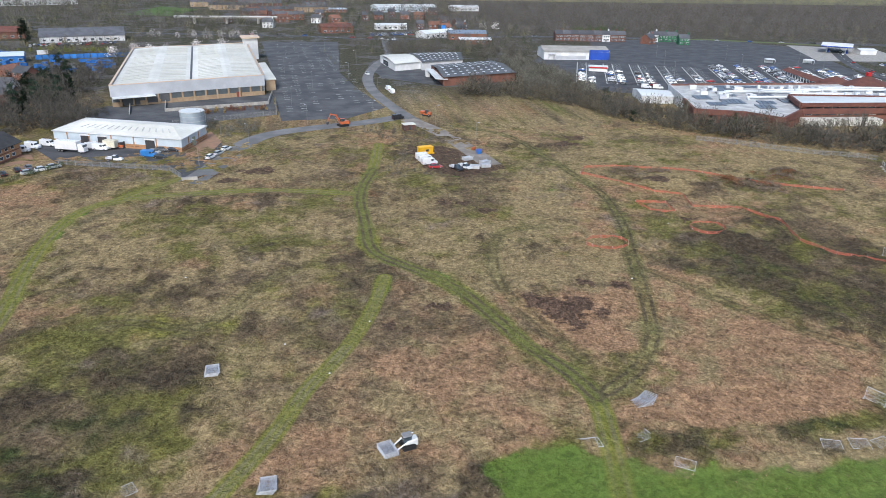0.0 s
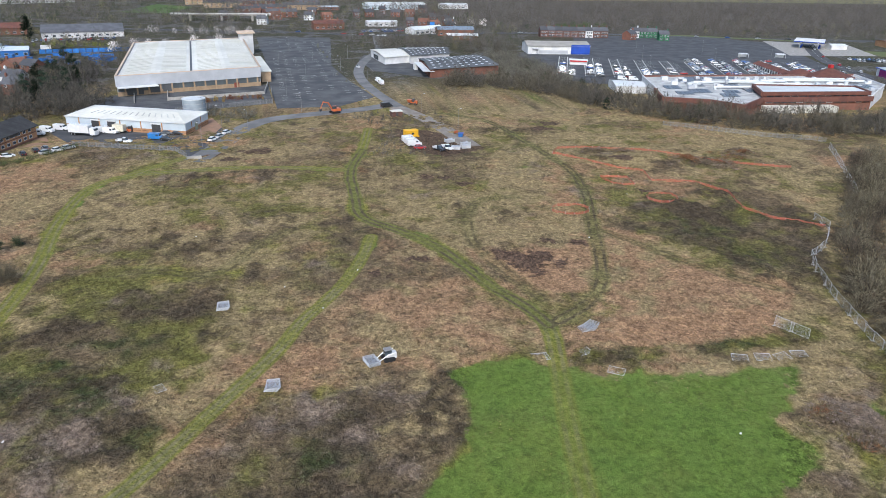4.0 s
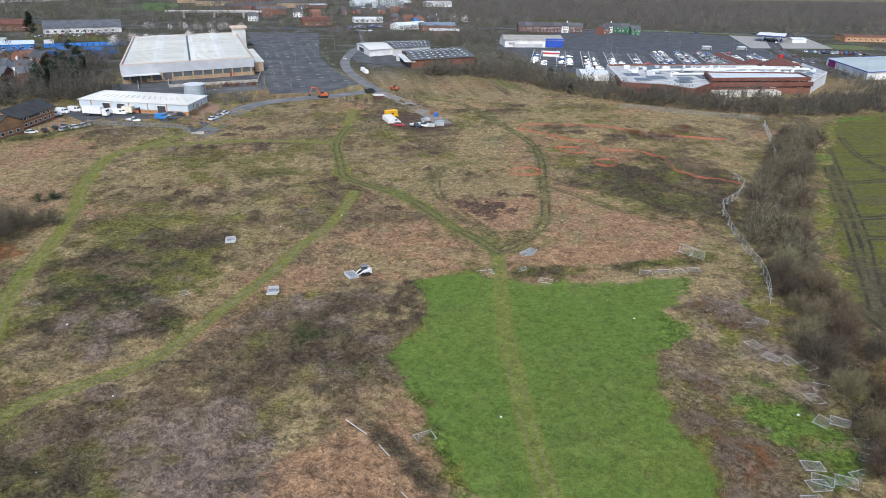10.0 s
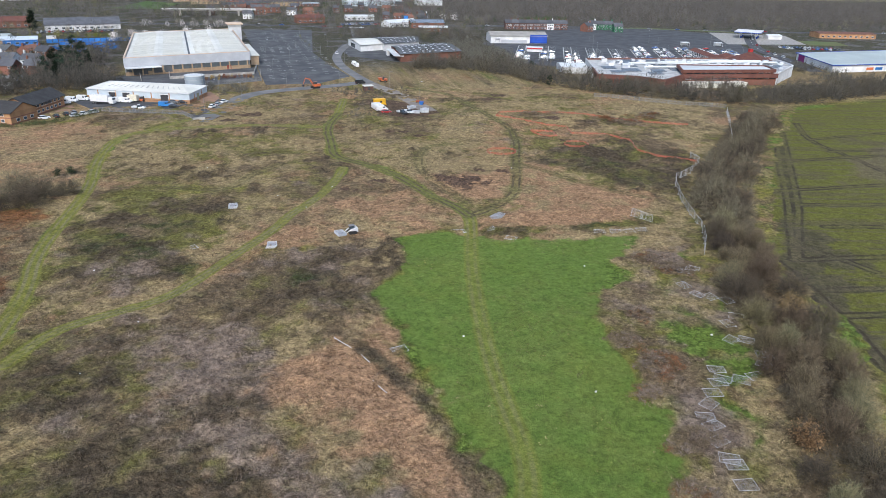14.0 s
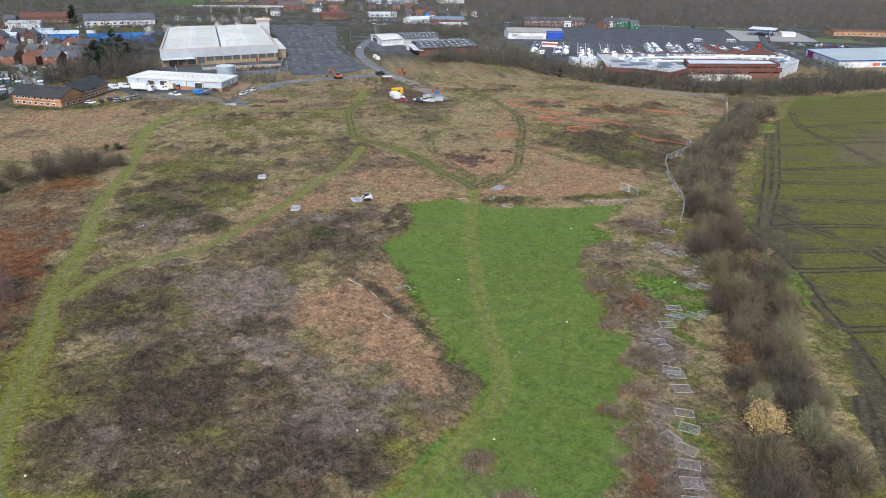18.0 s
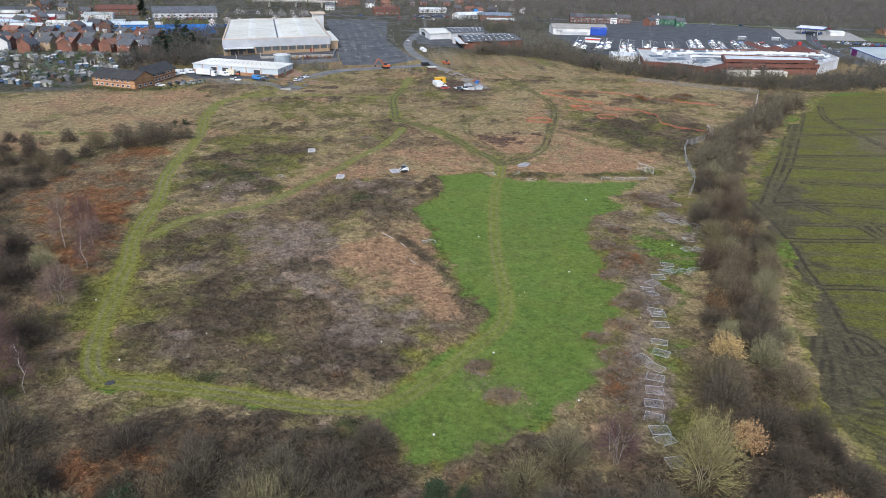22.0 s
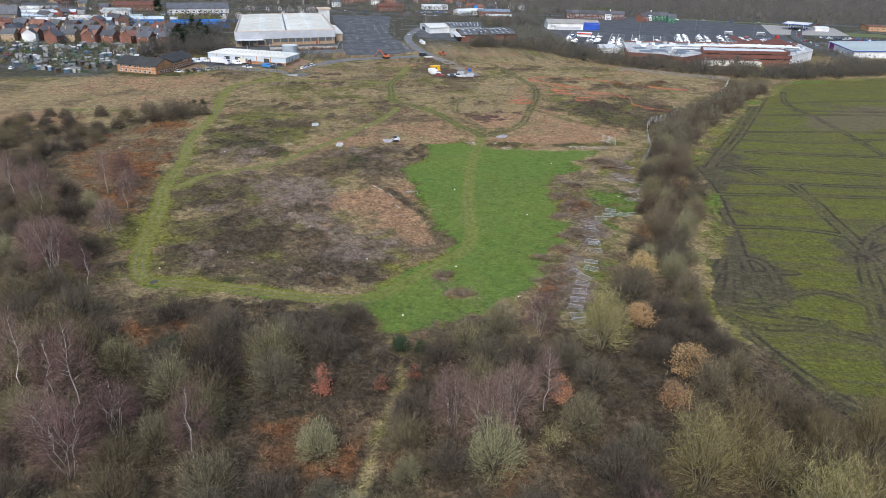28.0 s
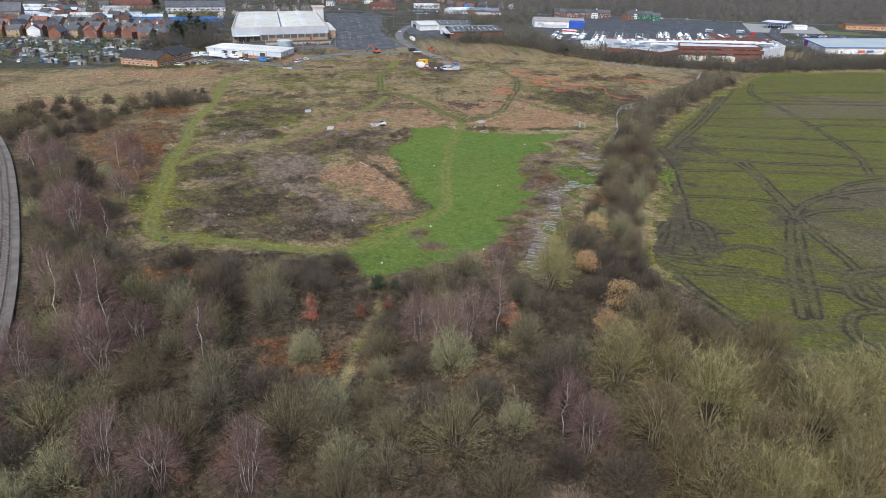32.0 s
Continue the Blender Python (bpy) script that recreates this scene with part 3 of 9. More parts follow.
    lay(soft(3.0 + verge + 0.5 * rag, 3), turf=3.6, moss=3.2, olive=1.2)
    edge = np.where(px < 4, -46.0, -57.0)
    wood = np.maximum(soft(edge - py + 1.5 * rag, 8), soft(-62 - px, 10) * soft(90 - py, 12))
    lay(wood * soft(-inside(px, py, BRACKEN), 8), brown=2.2, rust=1.5, bramble=5.2, ivy=2.4, straw=-2.5, moss=-3, olive=-1.5, reed=-2, turf=-2)
    lay(soft(dots(px, py, RUST_SPOTS) + 1.4 * rag, 6), rust=4.6, brown=1.5, bramble=-1.0)
    lay(soft(0.9 - np.abs(line_distance(px, py, WOOD_PATH)) + 0.25 * rag, 1.4), turf=3.5, moss=8, straw=4, bramble=-4, rust=-4)
    lay(soft(1.3 - np.abs(line_distance(px, py, MEADOW_LINE)) + 0.2 * rag, 2), turf=6, moss=4.5)
    lay(soft(0.8 - np.abs(nearest(px, py, FAINT)) + 0.2 * rag, 1.6), straw=1.2, moss=1.2, bramble=-1.5)
    way = np.minimum(np.abs(nearest(px, py, [PATHS[0], PATHS[1], PATHS[3]])), np.abs(line_distance(px, py, PATHS[2])) + 0.8)
    on_lawn = soft(inside(px, py, LAWN), 4)
    lay(soft(1.7 - way + 0.22 * rag, 1.8) * (1 - 0.75 * on_lawn), moss=7, turf=6, olive=1.2, bramble=-3, mauve=-3, reed=-3, rust=-3)
    lay(soft(1.4 - way, 1.4) * on_lawn, moss=2.6, olive=2.4)
    s = np.stack([sc[k] for k in PLANTS], 1) * 1.45
    e = np.exp(s - s.max(1, keepdims=True))
    return e / e.sum(1, keepdims=True)


def east_strip(px, py, rag):
    return soft(inside(px, py, [(66, 44), (88, 44), (72, 4), (58, -16), (50, -44), (44, -60), (34, -50), (44, -26), (51, -2), (55, 24)]) + rag, 6)


RAIL = [(-134, 94), (-117, 61), (-104, 38), (-94, 18), (-77.5, -19), (-62.5, -56), (-54.5, -80), (-50.5, -95), (-46.5, -118), (-45.5, -150), (-48, -190)]
# how high the tangle of each plant stands
STANDS = {"bramble": 0.62, "mauve": 0.55, "reed": 0.34, "ivy": 0.5, "rust": 0.5, "brown": 0.3, "straw": 0.22, "olive": 0.2, "moss": 0.1, "turf": 0.05}
HEIGHTS = np.array([STANDS[k] for k in PLANTS])


def tussock(px, py, sh):
    """The uneven top of the growth over the soil: clumps of about a metre, flat on tracks, hard ground and where panels lie."""
    lump = np.clip(0.25 + 0.75 * grain(px, py, 1.9, 270, 2) + 0.35 * grain(px, py, 5.5, 271, 2), 0, 1.5)
    open_ = np.clip(np.abs(nearest(px, py, PATHS + RUTS)) / 1.6 - 0.8, 0, 1) * np.clip(-inside(px, py, SOIL_SITE) / 4, 0, 1) * np.clip(-inside(px, py, ARABLE) / 2, 0, 1)
    open_ = open_ * (1 - 0.8 * east_strip(px, py, 0)) * np.clip((252 + 0.3 * np.clip(px, -60, 60) - py) / 10, 0, 1) * np.clip((px + 128) / 20, 0, 1)
    open_ = open_ * np.clip((np.abs(line_distance(px, py, RAIL)) - 6) / 3, 0, 1)
    for x_, y_ in ((50, 76.5), (-14, 95.3), (-5, 67.3), (10.8, 71.4), (15, 71)):
        open_ = open_ * np.clip(np.hypot(px - x_, py - y_) / 2 - 1, 0, 1)
    return lump * (sh @ HEIGHTS) * open_


def lines_between(a, b, step):
    return list(np.arange(a, b, step))


gx = np.array([-4200, -2600, -1600, -1000, -700, -500, -380, -300, -240, -195] + lines_between(-160, -66, 1.3) + lines_between(-66, 100, 0.6) + lines_between(100, 150, 0.8) + lines_between(150, 232, 1.4) + [240, 260, 290, 330, 400, 520, 700, 1000, 1600, 2600, 4200], float)
gy = np.array([-3000, -1200, -600, -400, -300, -250] + lines_between(-226, -124, 1.5) + lines_between(-124, -52, 1.0) + lines_between(-52, 80, 0.6) + lines_between(80, 262, 0.95) + [270, 290, 320, 360, 420, 500, 600, 720, 900, 1200, 1700, 2600, 4600], float)
GX, GY = np.meshgrid(gx, gy)
px, py = GX.ravel(), GY.ravel()
shares = mixture(px, py)
pz = ground_height(px, py) + tussock(px, py, shares)
nx, ny = len(gx), len(gy)
idx = np.arange(nx * ny).reshape(ny, nx)
quads = np.stack([idx[:-1, :-1], idx[:-1, 1:], idx[1:, 1:], idx[1:, :-1]], -1).reshape(-1, 4)
gme = bpy.data.meshes.new("ground")
gme.vertices.add(len(px))
gme.vertices.foreach_set("co", np.stack([px, py, pz], 1).astype(np.float32).ravel())
gme.loops.add(quads.size)
gme.loops.foreach_set("vertex_index", quads.astype(np.int32).ravel())
gme.polygons.add(len(quads))
gme.polygons.foreach_set("loop_start", np.arange(len(quads), dtype=np.int32) * 4)
gme.polygons.foreach_set("use_smooth", np.ones(len(quads), bool))
gme.update()


def put_attr(name, values):
    a = gme.attributes.new(name, "FLOAT", "POINT")
    a.data.foreach_set("value", np.asarray(values, np.float32))


ed = 1.6 * wobble(px, py, 7, 11)
ga = gme.attributes.new("growth", "FLOAT_COLOR", "POINT")
ga.data.foreach_set("color", np.concatenate([0.95 * shares @ HUES, np.ones((len(px), 1))], 1).astype(np.float32).ravel())
put_attr("lawn", soft(inside(px, py, LAWN) + ed, 5))
put_attr("path", np.clip(np.minimum(np.abs(nearest(px, py, [PATHS[0], PATHS[1], PATHS[3]])), np.abs(line_distance(px, py, PATHS[2])) + 0.25), 0, 9))
STRONG, WEAK = [RUTS[0], RUTS[-1]], RUTS[1:-1]
put_attr("rutw", np.where(np.abs(nearest(px, py, STRONG)) <= np.abs(nearest(px, py, WEAK)), 1.0, 0.55))
put_attr("rut", np.clip(np.abs(nearest(px, py, RUTS)), 0, 9))
put_attr("soil", soft(np.maximum.reduce([inside(px, py, SOIL_PATCH), inside(px, py, SOIL_SITE), dots(px, py, SOIL_SPOTS)]) + ed, 4))
put_attr("turfy", np.maximum(shares[:, PLANTS.index("turf")] + 0.4 * shares[:, PLANTS.index("moss")], 1.1 * soft(inside(px, py, LAWN) - 1 + ed, 4) * soft(-dots(px, py, CLUMPS), 2)))
put_attr("mud", soft(np.max([inside(px, py, k) for k in FIELD_MUD], 0) + 1.0 + 3.6 * grain(px, py, 8, 230), 7))
put_attr("bare", soft(np.max([inside(px, py, k) for k in FIELD_BARE], 0) + 5 * grain(px, py, 16, 233), 12))
put_attr("farwood", soft(py - 606 + 0.17 * (px - 150), 20) * soft(px - 110, 60))
ar = inside(px, py, ARABLE)
put_attr("arable", soft(ar - 2.2 + 1.6 * grain(px, py, 8, 231), 3))
put_attr("furrow", np.clip(np.abs(nearest(px, py, FRUTS)), 0, 9))
put_attr("town", np.maximum.reduce([soft(py - 330, 60), soft(-118 - px, 16) * soft(py - 198 - 0.12 * (px + 118), 10)]))

n = Nodes("field_ground", 0.95, 0.12)
v = n.coords()
n1, n2, n3 = n.noise(v, 0.045, 5, 0.62, 0.4), n.noise(v, 0.30, 6, 0.7, 0.5), n.noise(v, 2.2, 5, 0.75)
n4, n5 = n.noise(v, 8.0, 4, 0.75), n.noise(v, 0.12, 5, 0.65, 0.3)


def blotch(mask, amount=1.0, lo=0.40, hi=0.60, top=1.0):
    """A patch whose edge is broken up by the grain of the ground."""
    return n.ramp(n.math("ADD", n.attr(mask), n.math("MULTIPLY", n.math("SUBTRACT", n2, 0.5), amount * 2)), lo, hi, 0, top)


c = n.attr("growth", 0)
c = n.mix(n.ramp(n3, 0.56, 0.70, 0, 0.45), c, n.mix(0.3, c, (0.30, 0.24, 0.13)))
c = n.mix(n.ramp(n.noise(v, 0.9, 6, 0.75, 0.9), 0.47, 0.34, 0, 0.5), c, n.mix(0.7, c, (0.040, 0.036, 0.022)))
c = n.mix(n.ramp(n2, 0.56, 0.68, 0, 0.4), c, n.mix(0.25, c, (0.15, 0.165, 0.05)))
lawn = n.mix(n.ramp(n2, 0.38, 0.62), (0.107, 0.168, 0.035), (0.136, 0.197, 0.045))
lawn = n.mix(n.ramp(n5, 0.45, 0.62, 0, 0.45), lawn, (0.122, 0.176, 0.032))
lawn = n.mix(n.ramp(n3, 0.54, 0.70, 0, 0.45), lawn, (0.160, 0.178, 0.048))
lawn = n.mix(n.ramp(n4, 0.52, 0.66, 0, 0.6), lawn, (0.038, 0.072, 0.012))
lawn = n.mix(n.ramp(n.noise(v, 0.21, 6, 0.75, 0.6), 0.64, 0.72, 0, 0.4), lawn, (0.18, 0.145, 0.06))
tu = n.attr("turfy")
c = n.mix(n.ramp(n.math("ADD", tu, n.math("MULTIPLY", n.math("SUBTRACT", n2, 0.5), 0.5)), 0.45, 0.75, 0, 0.8), c, lawn)
wob = n.math("MULTIPLY", n.math("SUBTRACT", n2, 0.5), 3.4)
pathc = n.mix(n.ramp(n3, 0.38, 0.62), (0.152, 0.168, 0.032), (0.218, 0.210, 0.052))
c = n.mix(n.math("MULTIPLY", n.ramp(n.math("ADD", n.attr("path"), n.math("MULTIPLY", wob, 0.22)), 2.0, 1.4, 0, 0.94), n.ramp(n.attr("lawn"), 0.3, 0.8, 1.0, 0.5)), c, pathc)
worn = n.math("ABSOLUTE", n.math("SUBTRACT", n.attr("path"), 0.8))
c = n.mix(n.math("MULTIPLY", n.ramp(worn, 0.55, 0.15), n.math("MULTIPLY", n.ramp(n5, 0.38, 0.58, 0.25, 0.8), n.ramp(n.attr("lawn"), 0.3, 0.8, 1.0, 0.5))), c, (0.200, 0.185, 0.105))
c = n.mix(n.math("MULTIPLY", n.attr("rutw"), n.ramp(n.math("ADD", n.attr("rut"), wob), 2.6, 1.2, 0, 0.6)), c, (0.130, 0.138, 0.048))
rl = n.math("ABSOLUTE", n.math("SUBTRACT", n.math("ADD", n.attr("rut"), n.math("MULTIPLY", wob, 0.25)), 0.95))
c = n.mix(n.math("MULTIPLY", n.attr("rutw"), n.math("MULTIPLY", n.ramp(rl, 0.55, 0.15), n.ramp(n5, 0.38, 0.56, 0.2, 0.85))), c, (0.092, 0.076, 0.050))
soil = n.mix(n.ramp(n3, 0.38, 0.62), (0.050, 0.037, 0.030), (0.135, 0.09, 0.068))
c = n.mix(blotch("soil", 1.5, 0.5, 0.75, top=0.92), c, soil)
# the ploughed field: thin young crop over brown earth, tramlines and tyre marks
rows = n.noise(n.node("ShaderNodeMapping", 0, Vector=n.node("ShaderNodeMapping", 0, Vector=v, Rotation=(0, 0, 0.21)), Scale=(0.006, 0.30, 1.0)), 1.0, 5, 0.72, 0.12)
crop = n.mix(n.ramp(n3, 0.36, 0.66), (0.104, 0.113, 0.022), (0.148, 0.147, 0.035))
mudc = n.mix(n.ramp(n3, 0.36, 0.66), (0.078, 0.066, 0.044), (0.135, 0.116, 0.076))
af = n.mix(n.ramp(n.math("ADD", rows, n.math("MULTIPLY", n.math("SUBTRACT", n2, 0.5), 0.25)), 0.49, 0.58, 0, 0.6), crop, mudc)
af = n.mix(n.ramp(n.math("ADD", n.attr("bare"), n.math("SUBTRACT", n2, 0.5)), 0.3, 0.8, 0, 0.8), af, n.mix(n.ramp(n3, 0.36, 0.66), (0.120, 0.098, 0.062), (0.170, 0.146, 0.088)))
af = n.mix(n.ramp(n.noise(v, 0.022, 6, 0.66, 0.4), 0.54, 0.66, 0, 0.75), af, mudc)
af = n.mix(n.ramp(n.math("ADD", n.attr("mud"), n.math("SUBTRACT", n2, 0.5)), 0.42, 0.95, 0, 0.8), af, n.mix(n.ramp(n2, 0.40, 0.60), (0.056, 0.047, 0.034), (0.104, 0.092, 0.058)))
fd = n.math("ADD", n.attr("furrow"), n.math("MULTIPLY", wob, 0.12))
af = n.mix(n.ramp(n.math("ADD", fd, wob), 2.6, 0.6, 0, 0.5), af, mudc)
fl = n.math("ABSOLUTE", n.math("SUBTRACT", fd, 0.95))
af = n.mix(n.math("MULTIPLY", n.ramp(fl, 0.62, 0.12), n.ramp(n.noise(v, 0.09, 4, 0.7, 0.5), 0.36, 0.60, 0.12, 0.9)), af, (0.050, 0.042, 0.030))
c = n.mix(n.ramp(n.attr("arable"), 0.4, 0.6), c, af)
townc = n.mix(n.ramp(n2, 0.38, 0.62), (0.085, 0.078, 0.06), (0.062, 0.066, 0.042))
townc = n.mix(n.ramp(n1, 0.52, 0.58), townc, (0.12, 0.12, 0.12))
c = n.mix(n.attr("town"), c, townc)
c = n.mix(n.attr("farwood"), c, n.mix(n.ramp(n2, 0.4, 0.6), (0.07, 0.062, 0.053), (0.10, 0.09, 0.073)))
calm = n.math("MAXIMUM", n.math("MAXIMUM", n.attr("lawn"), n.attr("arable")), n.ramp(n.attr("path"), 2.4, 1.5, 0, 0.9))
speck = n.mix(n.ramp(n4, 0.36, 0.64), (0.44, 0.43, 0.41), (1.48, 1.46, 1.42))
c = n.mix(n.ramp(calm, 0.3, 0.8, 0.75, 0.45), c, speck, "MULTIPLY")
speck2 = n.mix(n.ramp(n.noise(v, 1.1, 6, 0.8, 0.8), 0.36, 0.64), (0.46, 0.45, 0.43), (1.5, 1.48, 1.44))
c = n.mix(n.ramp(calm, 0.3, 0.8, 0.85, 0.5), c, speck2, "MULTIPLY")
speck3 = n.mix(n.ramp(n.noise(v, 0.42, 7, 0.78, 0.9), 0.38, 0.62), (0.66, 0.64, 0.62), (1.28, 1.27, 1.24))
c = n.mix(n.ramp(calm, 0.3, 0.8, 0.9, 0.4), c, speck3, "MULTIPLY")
heap = n.math("MULTIPLY", n.noise(v, 0.75, 4, 0.6, 1.2), n.ramp(n.attr("lawn"), 0.2, 0.7, 1.0, 0.12))
n.bump(n.math("ADD", n.math("MULTIPLY", heap, 1.6), n.math("ADD", n.math("MULTIPLY", n3, 0.5), n.math("MULTIPLY", n4, 0.25))), 0.9, 0.5)
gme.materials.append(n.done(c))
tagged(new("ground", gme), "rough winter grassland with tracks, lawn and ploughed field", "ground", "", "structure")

# ---- low growth over the field, joined by kind ----
rng = np.random.RandomState(7)


def plant_tones(name, rough=0.8, lo=0.7, hi=1.22):
    """Each plant's own tone, changed a little from blade to blade."""
    n = Nodes(name, rough, 0.15)
    isl = n.node("ShaderNodeNewGeometry", "Random Per Island")
    hsv = n.node("ShaderNodeHueSaturation", 0, Hue=n.ramp(isl, 0, 1, 0.488, 0.512), Value=n.ramp(n.math("FRACT", n.math("MULTIPLY", isl, 37.0)), 0, 1, lo, hi), Color=n.attr("tone", 0))
    return n.done(hsv)


BLADES = plant_tones("winter_grass_blades")
CANES = plant_tones("canes_and_stalks")
FRONDS = plant_tones("dead_fronds")
LEAFAGE = plant_tones("bramble_leaves", 0.6)


def scatter(count, x0, x1, y0, y1):
    return rng.uniform(x0, x1, count), rng.uniform(y0, y1, count)


def blades(cx, cy, size, per, low, high, width, lift=0.0):
    """Tufts of slips: per slips at each place, pointing outwards between two slopes (degrees)."""
    z0 = ground_height(cx, cy) + lift * 1.0
    cx, cy, z0, size = (np.repeat(a, per) for a in (cx, cy, z0, size))
    k = len(cx)
    a = rng.uniform(0, 2 * math.pi, k)
    up = np.radians(rng.uniform(low, high, k))
    ln = size * rng.uniform(0.6, 1.3, k)
    o = rng.normal(0, 0.42, (2, k)) * size
    bx, by = cx + o[0], cy + o[1]
    dx, dy = np.cos(a) * np.cos(up), np.sin(a) * np.cos(up)
    w = width * rng.uniform(0.6, 1.5, k)
    tilt = rng.uniform(-0.8, 0.8, k)
    sx, sy, sz = -np.sin(a) * w, np.cos(a) * w, tilt * w
    zb = z0 - 0.03 + rng.uniform(0, 0.3, k) * size
    vs = np.stack([np.stack([bx - sx, by - sy, zb - sz], 1), np.stack([bx + sx, by + sy, zb + sz], 1),
                   np.stack([bx + dx * ln, by + dy * ln, zb + np.sin(up) * ln], 1)], 1).reshape(-1, 3)
    return vs, np.arange(3 * k).reshape(-1, 3)


RAILC = curved(RAIL)
ROAD_EDGE = 250


def keep_open(x, y, margin=1.9):
    """True where growth may stand: off the tracks, the railway and the ploughed field."""
    ok = (np.abs(nearest(x, y, PATHS)) > margin) & (inside(x, y, ARABLE) < -1.0)
    ok &= (np.abs(line_distance(x, y, RAILC)) > 8) & (inside(x, y, SOIL_SITE) < 0) & (y < ROAD_EDGE + 0.3 * x)
    ok &= (np.abs(nearest(x, y, RUTS)) > 1.5) & (inside(x, y, SOIL_PATCH) < 0) & (dots(x, y, SOIL_SPOTS) < 0)
    return ok & (line_distance(x, y, RAILC) > 0) & (np.abs(line_distance(x, y, WOOD_PATH)) > 1.3)


# plant: object, material, label, slips in a tuft, length, slopes, width
SOWN = {
    "straw": ("straw_grass", BLADES, "flattened tussocks of straw-coloured winter grass", 9, 0.27, 8, 55, 0.034),
    "olive": ("olive_grass", BLADES, "low olive-green winter grass and weeds", 9, 0.22, 10, 55, 0.034),
    "brown": ("brown_grass", BLADES, "brown dead grass and weed litter", 9, 0.26, 8, 60, 0.034),
    "moss": ("mossy_grass", BLADES, "yellow-green mossy grass tufts", 7, 0.18, 15, 60, 0.030),
    "turf": ("green_grass", BLADES, "short bright green grass tufts", 7, 0.13, 15, 65, 0.028),
    "bramble": ("bramble_scrub", CANES, "low dark brown tangle of bramble canes", 10, 0.42, 5, 50, 0.032),
    "mauve": ("willowherb_stalks", CANES, "pale mauve-grey dead willowherb stalks", 11, 0.42, 15, 70, 0.022),
    "reed": ("dead_reeds", BLADES, "flattened tan dead reeds and grasses", 10, 0.34, 4, 45, 0.026),
    "ivy": ("green_bramble", LEAFAGE, "low dark green bramble leaves", 10, 0.26, 5, 60, 0.06),
    "rust": ("dead_bracken", FRONDS, "rust-brown collapsed dead bracken", 11, 0.6, 0, 45, 0.045),
}


def sow(x, y, scale=1.0, thin=1.0):
    sh = mixture(x, y)
    pick = (np.cumsum(sh, 1) < rng.rand(len(x))[:, None]).sum(1)
    pick = np.minimum(pick, len(PLANTS) - 1)
    heap = grain(x, y, 2.3, 240, 2)
    stand_h = tussock(x, y, sh)
    shade = 1 + 0.32 * grain(x, y, 0.9, 241, 2)
    tall = np.isin(pick, [PLANTS.index(k) for k in ("bramble", "mauve", "reed", "ivy", "rust", "brown", "straw")])
    for i, k in enumerate(PLANTS):
        name, mat, label, per, ln, lo, hi, w = SOWN[k]
        sel = (pick == i) & (rng.rand(len(x)) < (0.5 if k in ("turf", "moss") else 1.0)) & (~tall | (heap + 0.5 * rng.rand(len(x)) > -0.2))
        if sel.sum() < 40:
            continue
        per = max(4, int(per * thin))
        size = scale * ln * rng.uniform(0.7, 1.3, sel.sum())
        vs, ts = blades(x[sel], y[sel], size, per, lo, hi, w * (0.6 + 0.4 * scale), stand_h[sel] + 0.02)
        mixed = 0.5 * HUES[i] + 0.5 * (sh[sel] @ HUES)
        tone = mixed * np.clip(shade[sel] * rng.normal(1.0, 0.14, sel.sum()), 0.5, 1.6)[:, None] * 1.02
        soup(name, vs, ts, mat, label, "undergrowth", tone=np.repeat(tone, per * 3, 0))


x, y = scatter(54000, -66, 92, -50, 78)
ok = keep_open(x, y) & ((inside(x, y, LAWN) < 0.5) | (dots(x, y, CLUMPS) > -1) | (rng.rand(len(x)) < 0.25))
sow(x[ok], y[ok])
x, y = scatter(34000, -78, 140, 78, 240)
ok = keep_open(x, y)
sow(x[ok], y[ok], 1.0, 0.75)
x, y = scatter(17000, -72, 96, -140, -50)
ok = keep_open(x, y)
sow(x[ok], y[ok], 1.4, 1.0)
x, y = scatter(7000, -130, -66, -50, 125)
ok = keep_open(x, y)
sow(x[ok], y[ok], 1.5, 1.0)
# mounds of bramble beside the lawn and round the fenced ground
for bx, by, br in CLUMPS + [(100, 192, 5), (110, 190, 4), (128, 178, 5.5), (137, 172, 5), (152, 186, 5), (147, 180, 4), (-5, -34, 2.5)]:
    m = int(26 * br * br)
    rr, aa = br * np.sqrt(rng.rand(m)), rng.uniform(0, 6.283, m)
    rr = rr * (1 + 0.3 * np.sin(2 * aa + bx) + 0.22 * np.sin(5 * aa + by))
    x, y = bx + rr * np.cos(aa), by + 0.85 * rr * np.sin(aa)
    h = 0.2 * br * np.clip(1.2 - (rr / br) ** 2, 0, 1) * (1 + 0.35 * grain(x, y, 1.6, 250, 2))
    vs, ts = blades(x, y, 0.42 * rng.uniform(0.7, 1.3, m), 8, 0, 60, 0.032, h)
    hue = HUES[[PLANTS.index(k) for k in ("brown", "mauve", "brown", "rust")]]
    mix_ = hue[np.clip((grain(x, y, 4.5, 251, 3) * 1.6 + 1.6 + rng.normal(0, 0.6, m)).astype(int), 0, 3)]
    soup("bramble_mound", vs, ts, CANES, "mound of mauve-brown bramble in the rough grass", "bramble", "", tone=np.repeat(mix_ * rng.uniform(0.7, 1.25, (m, 1)), 24, 0))

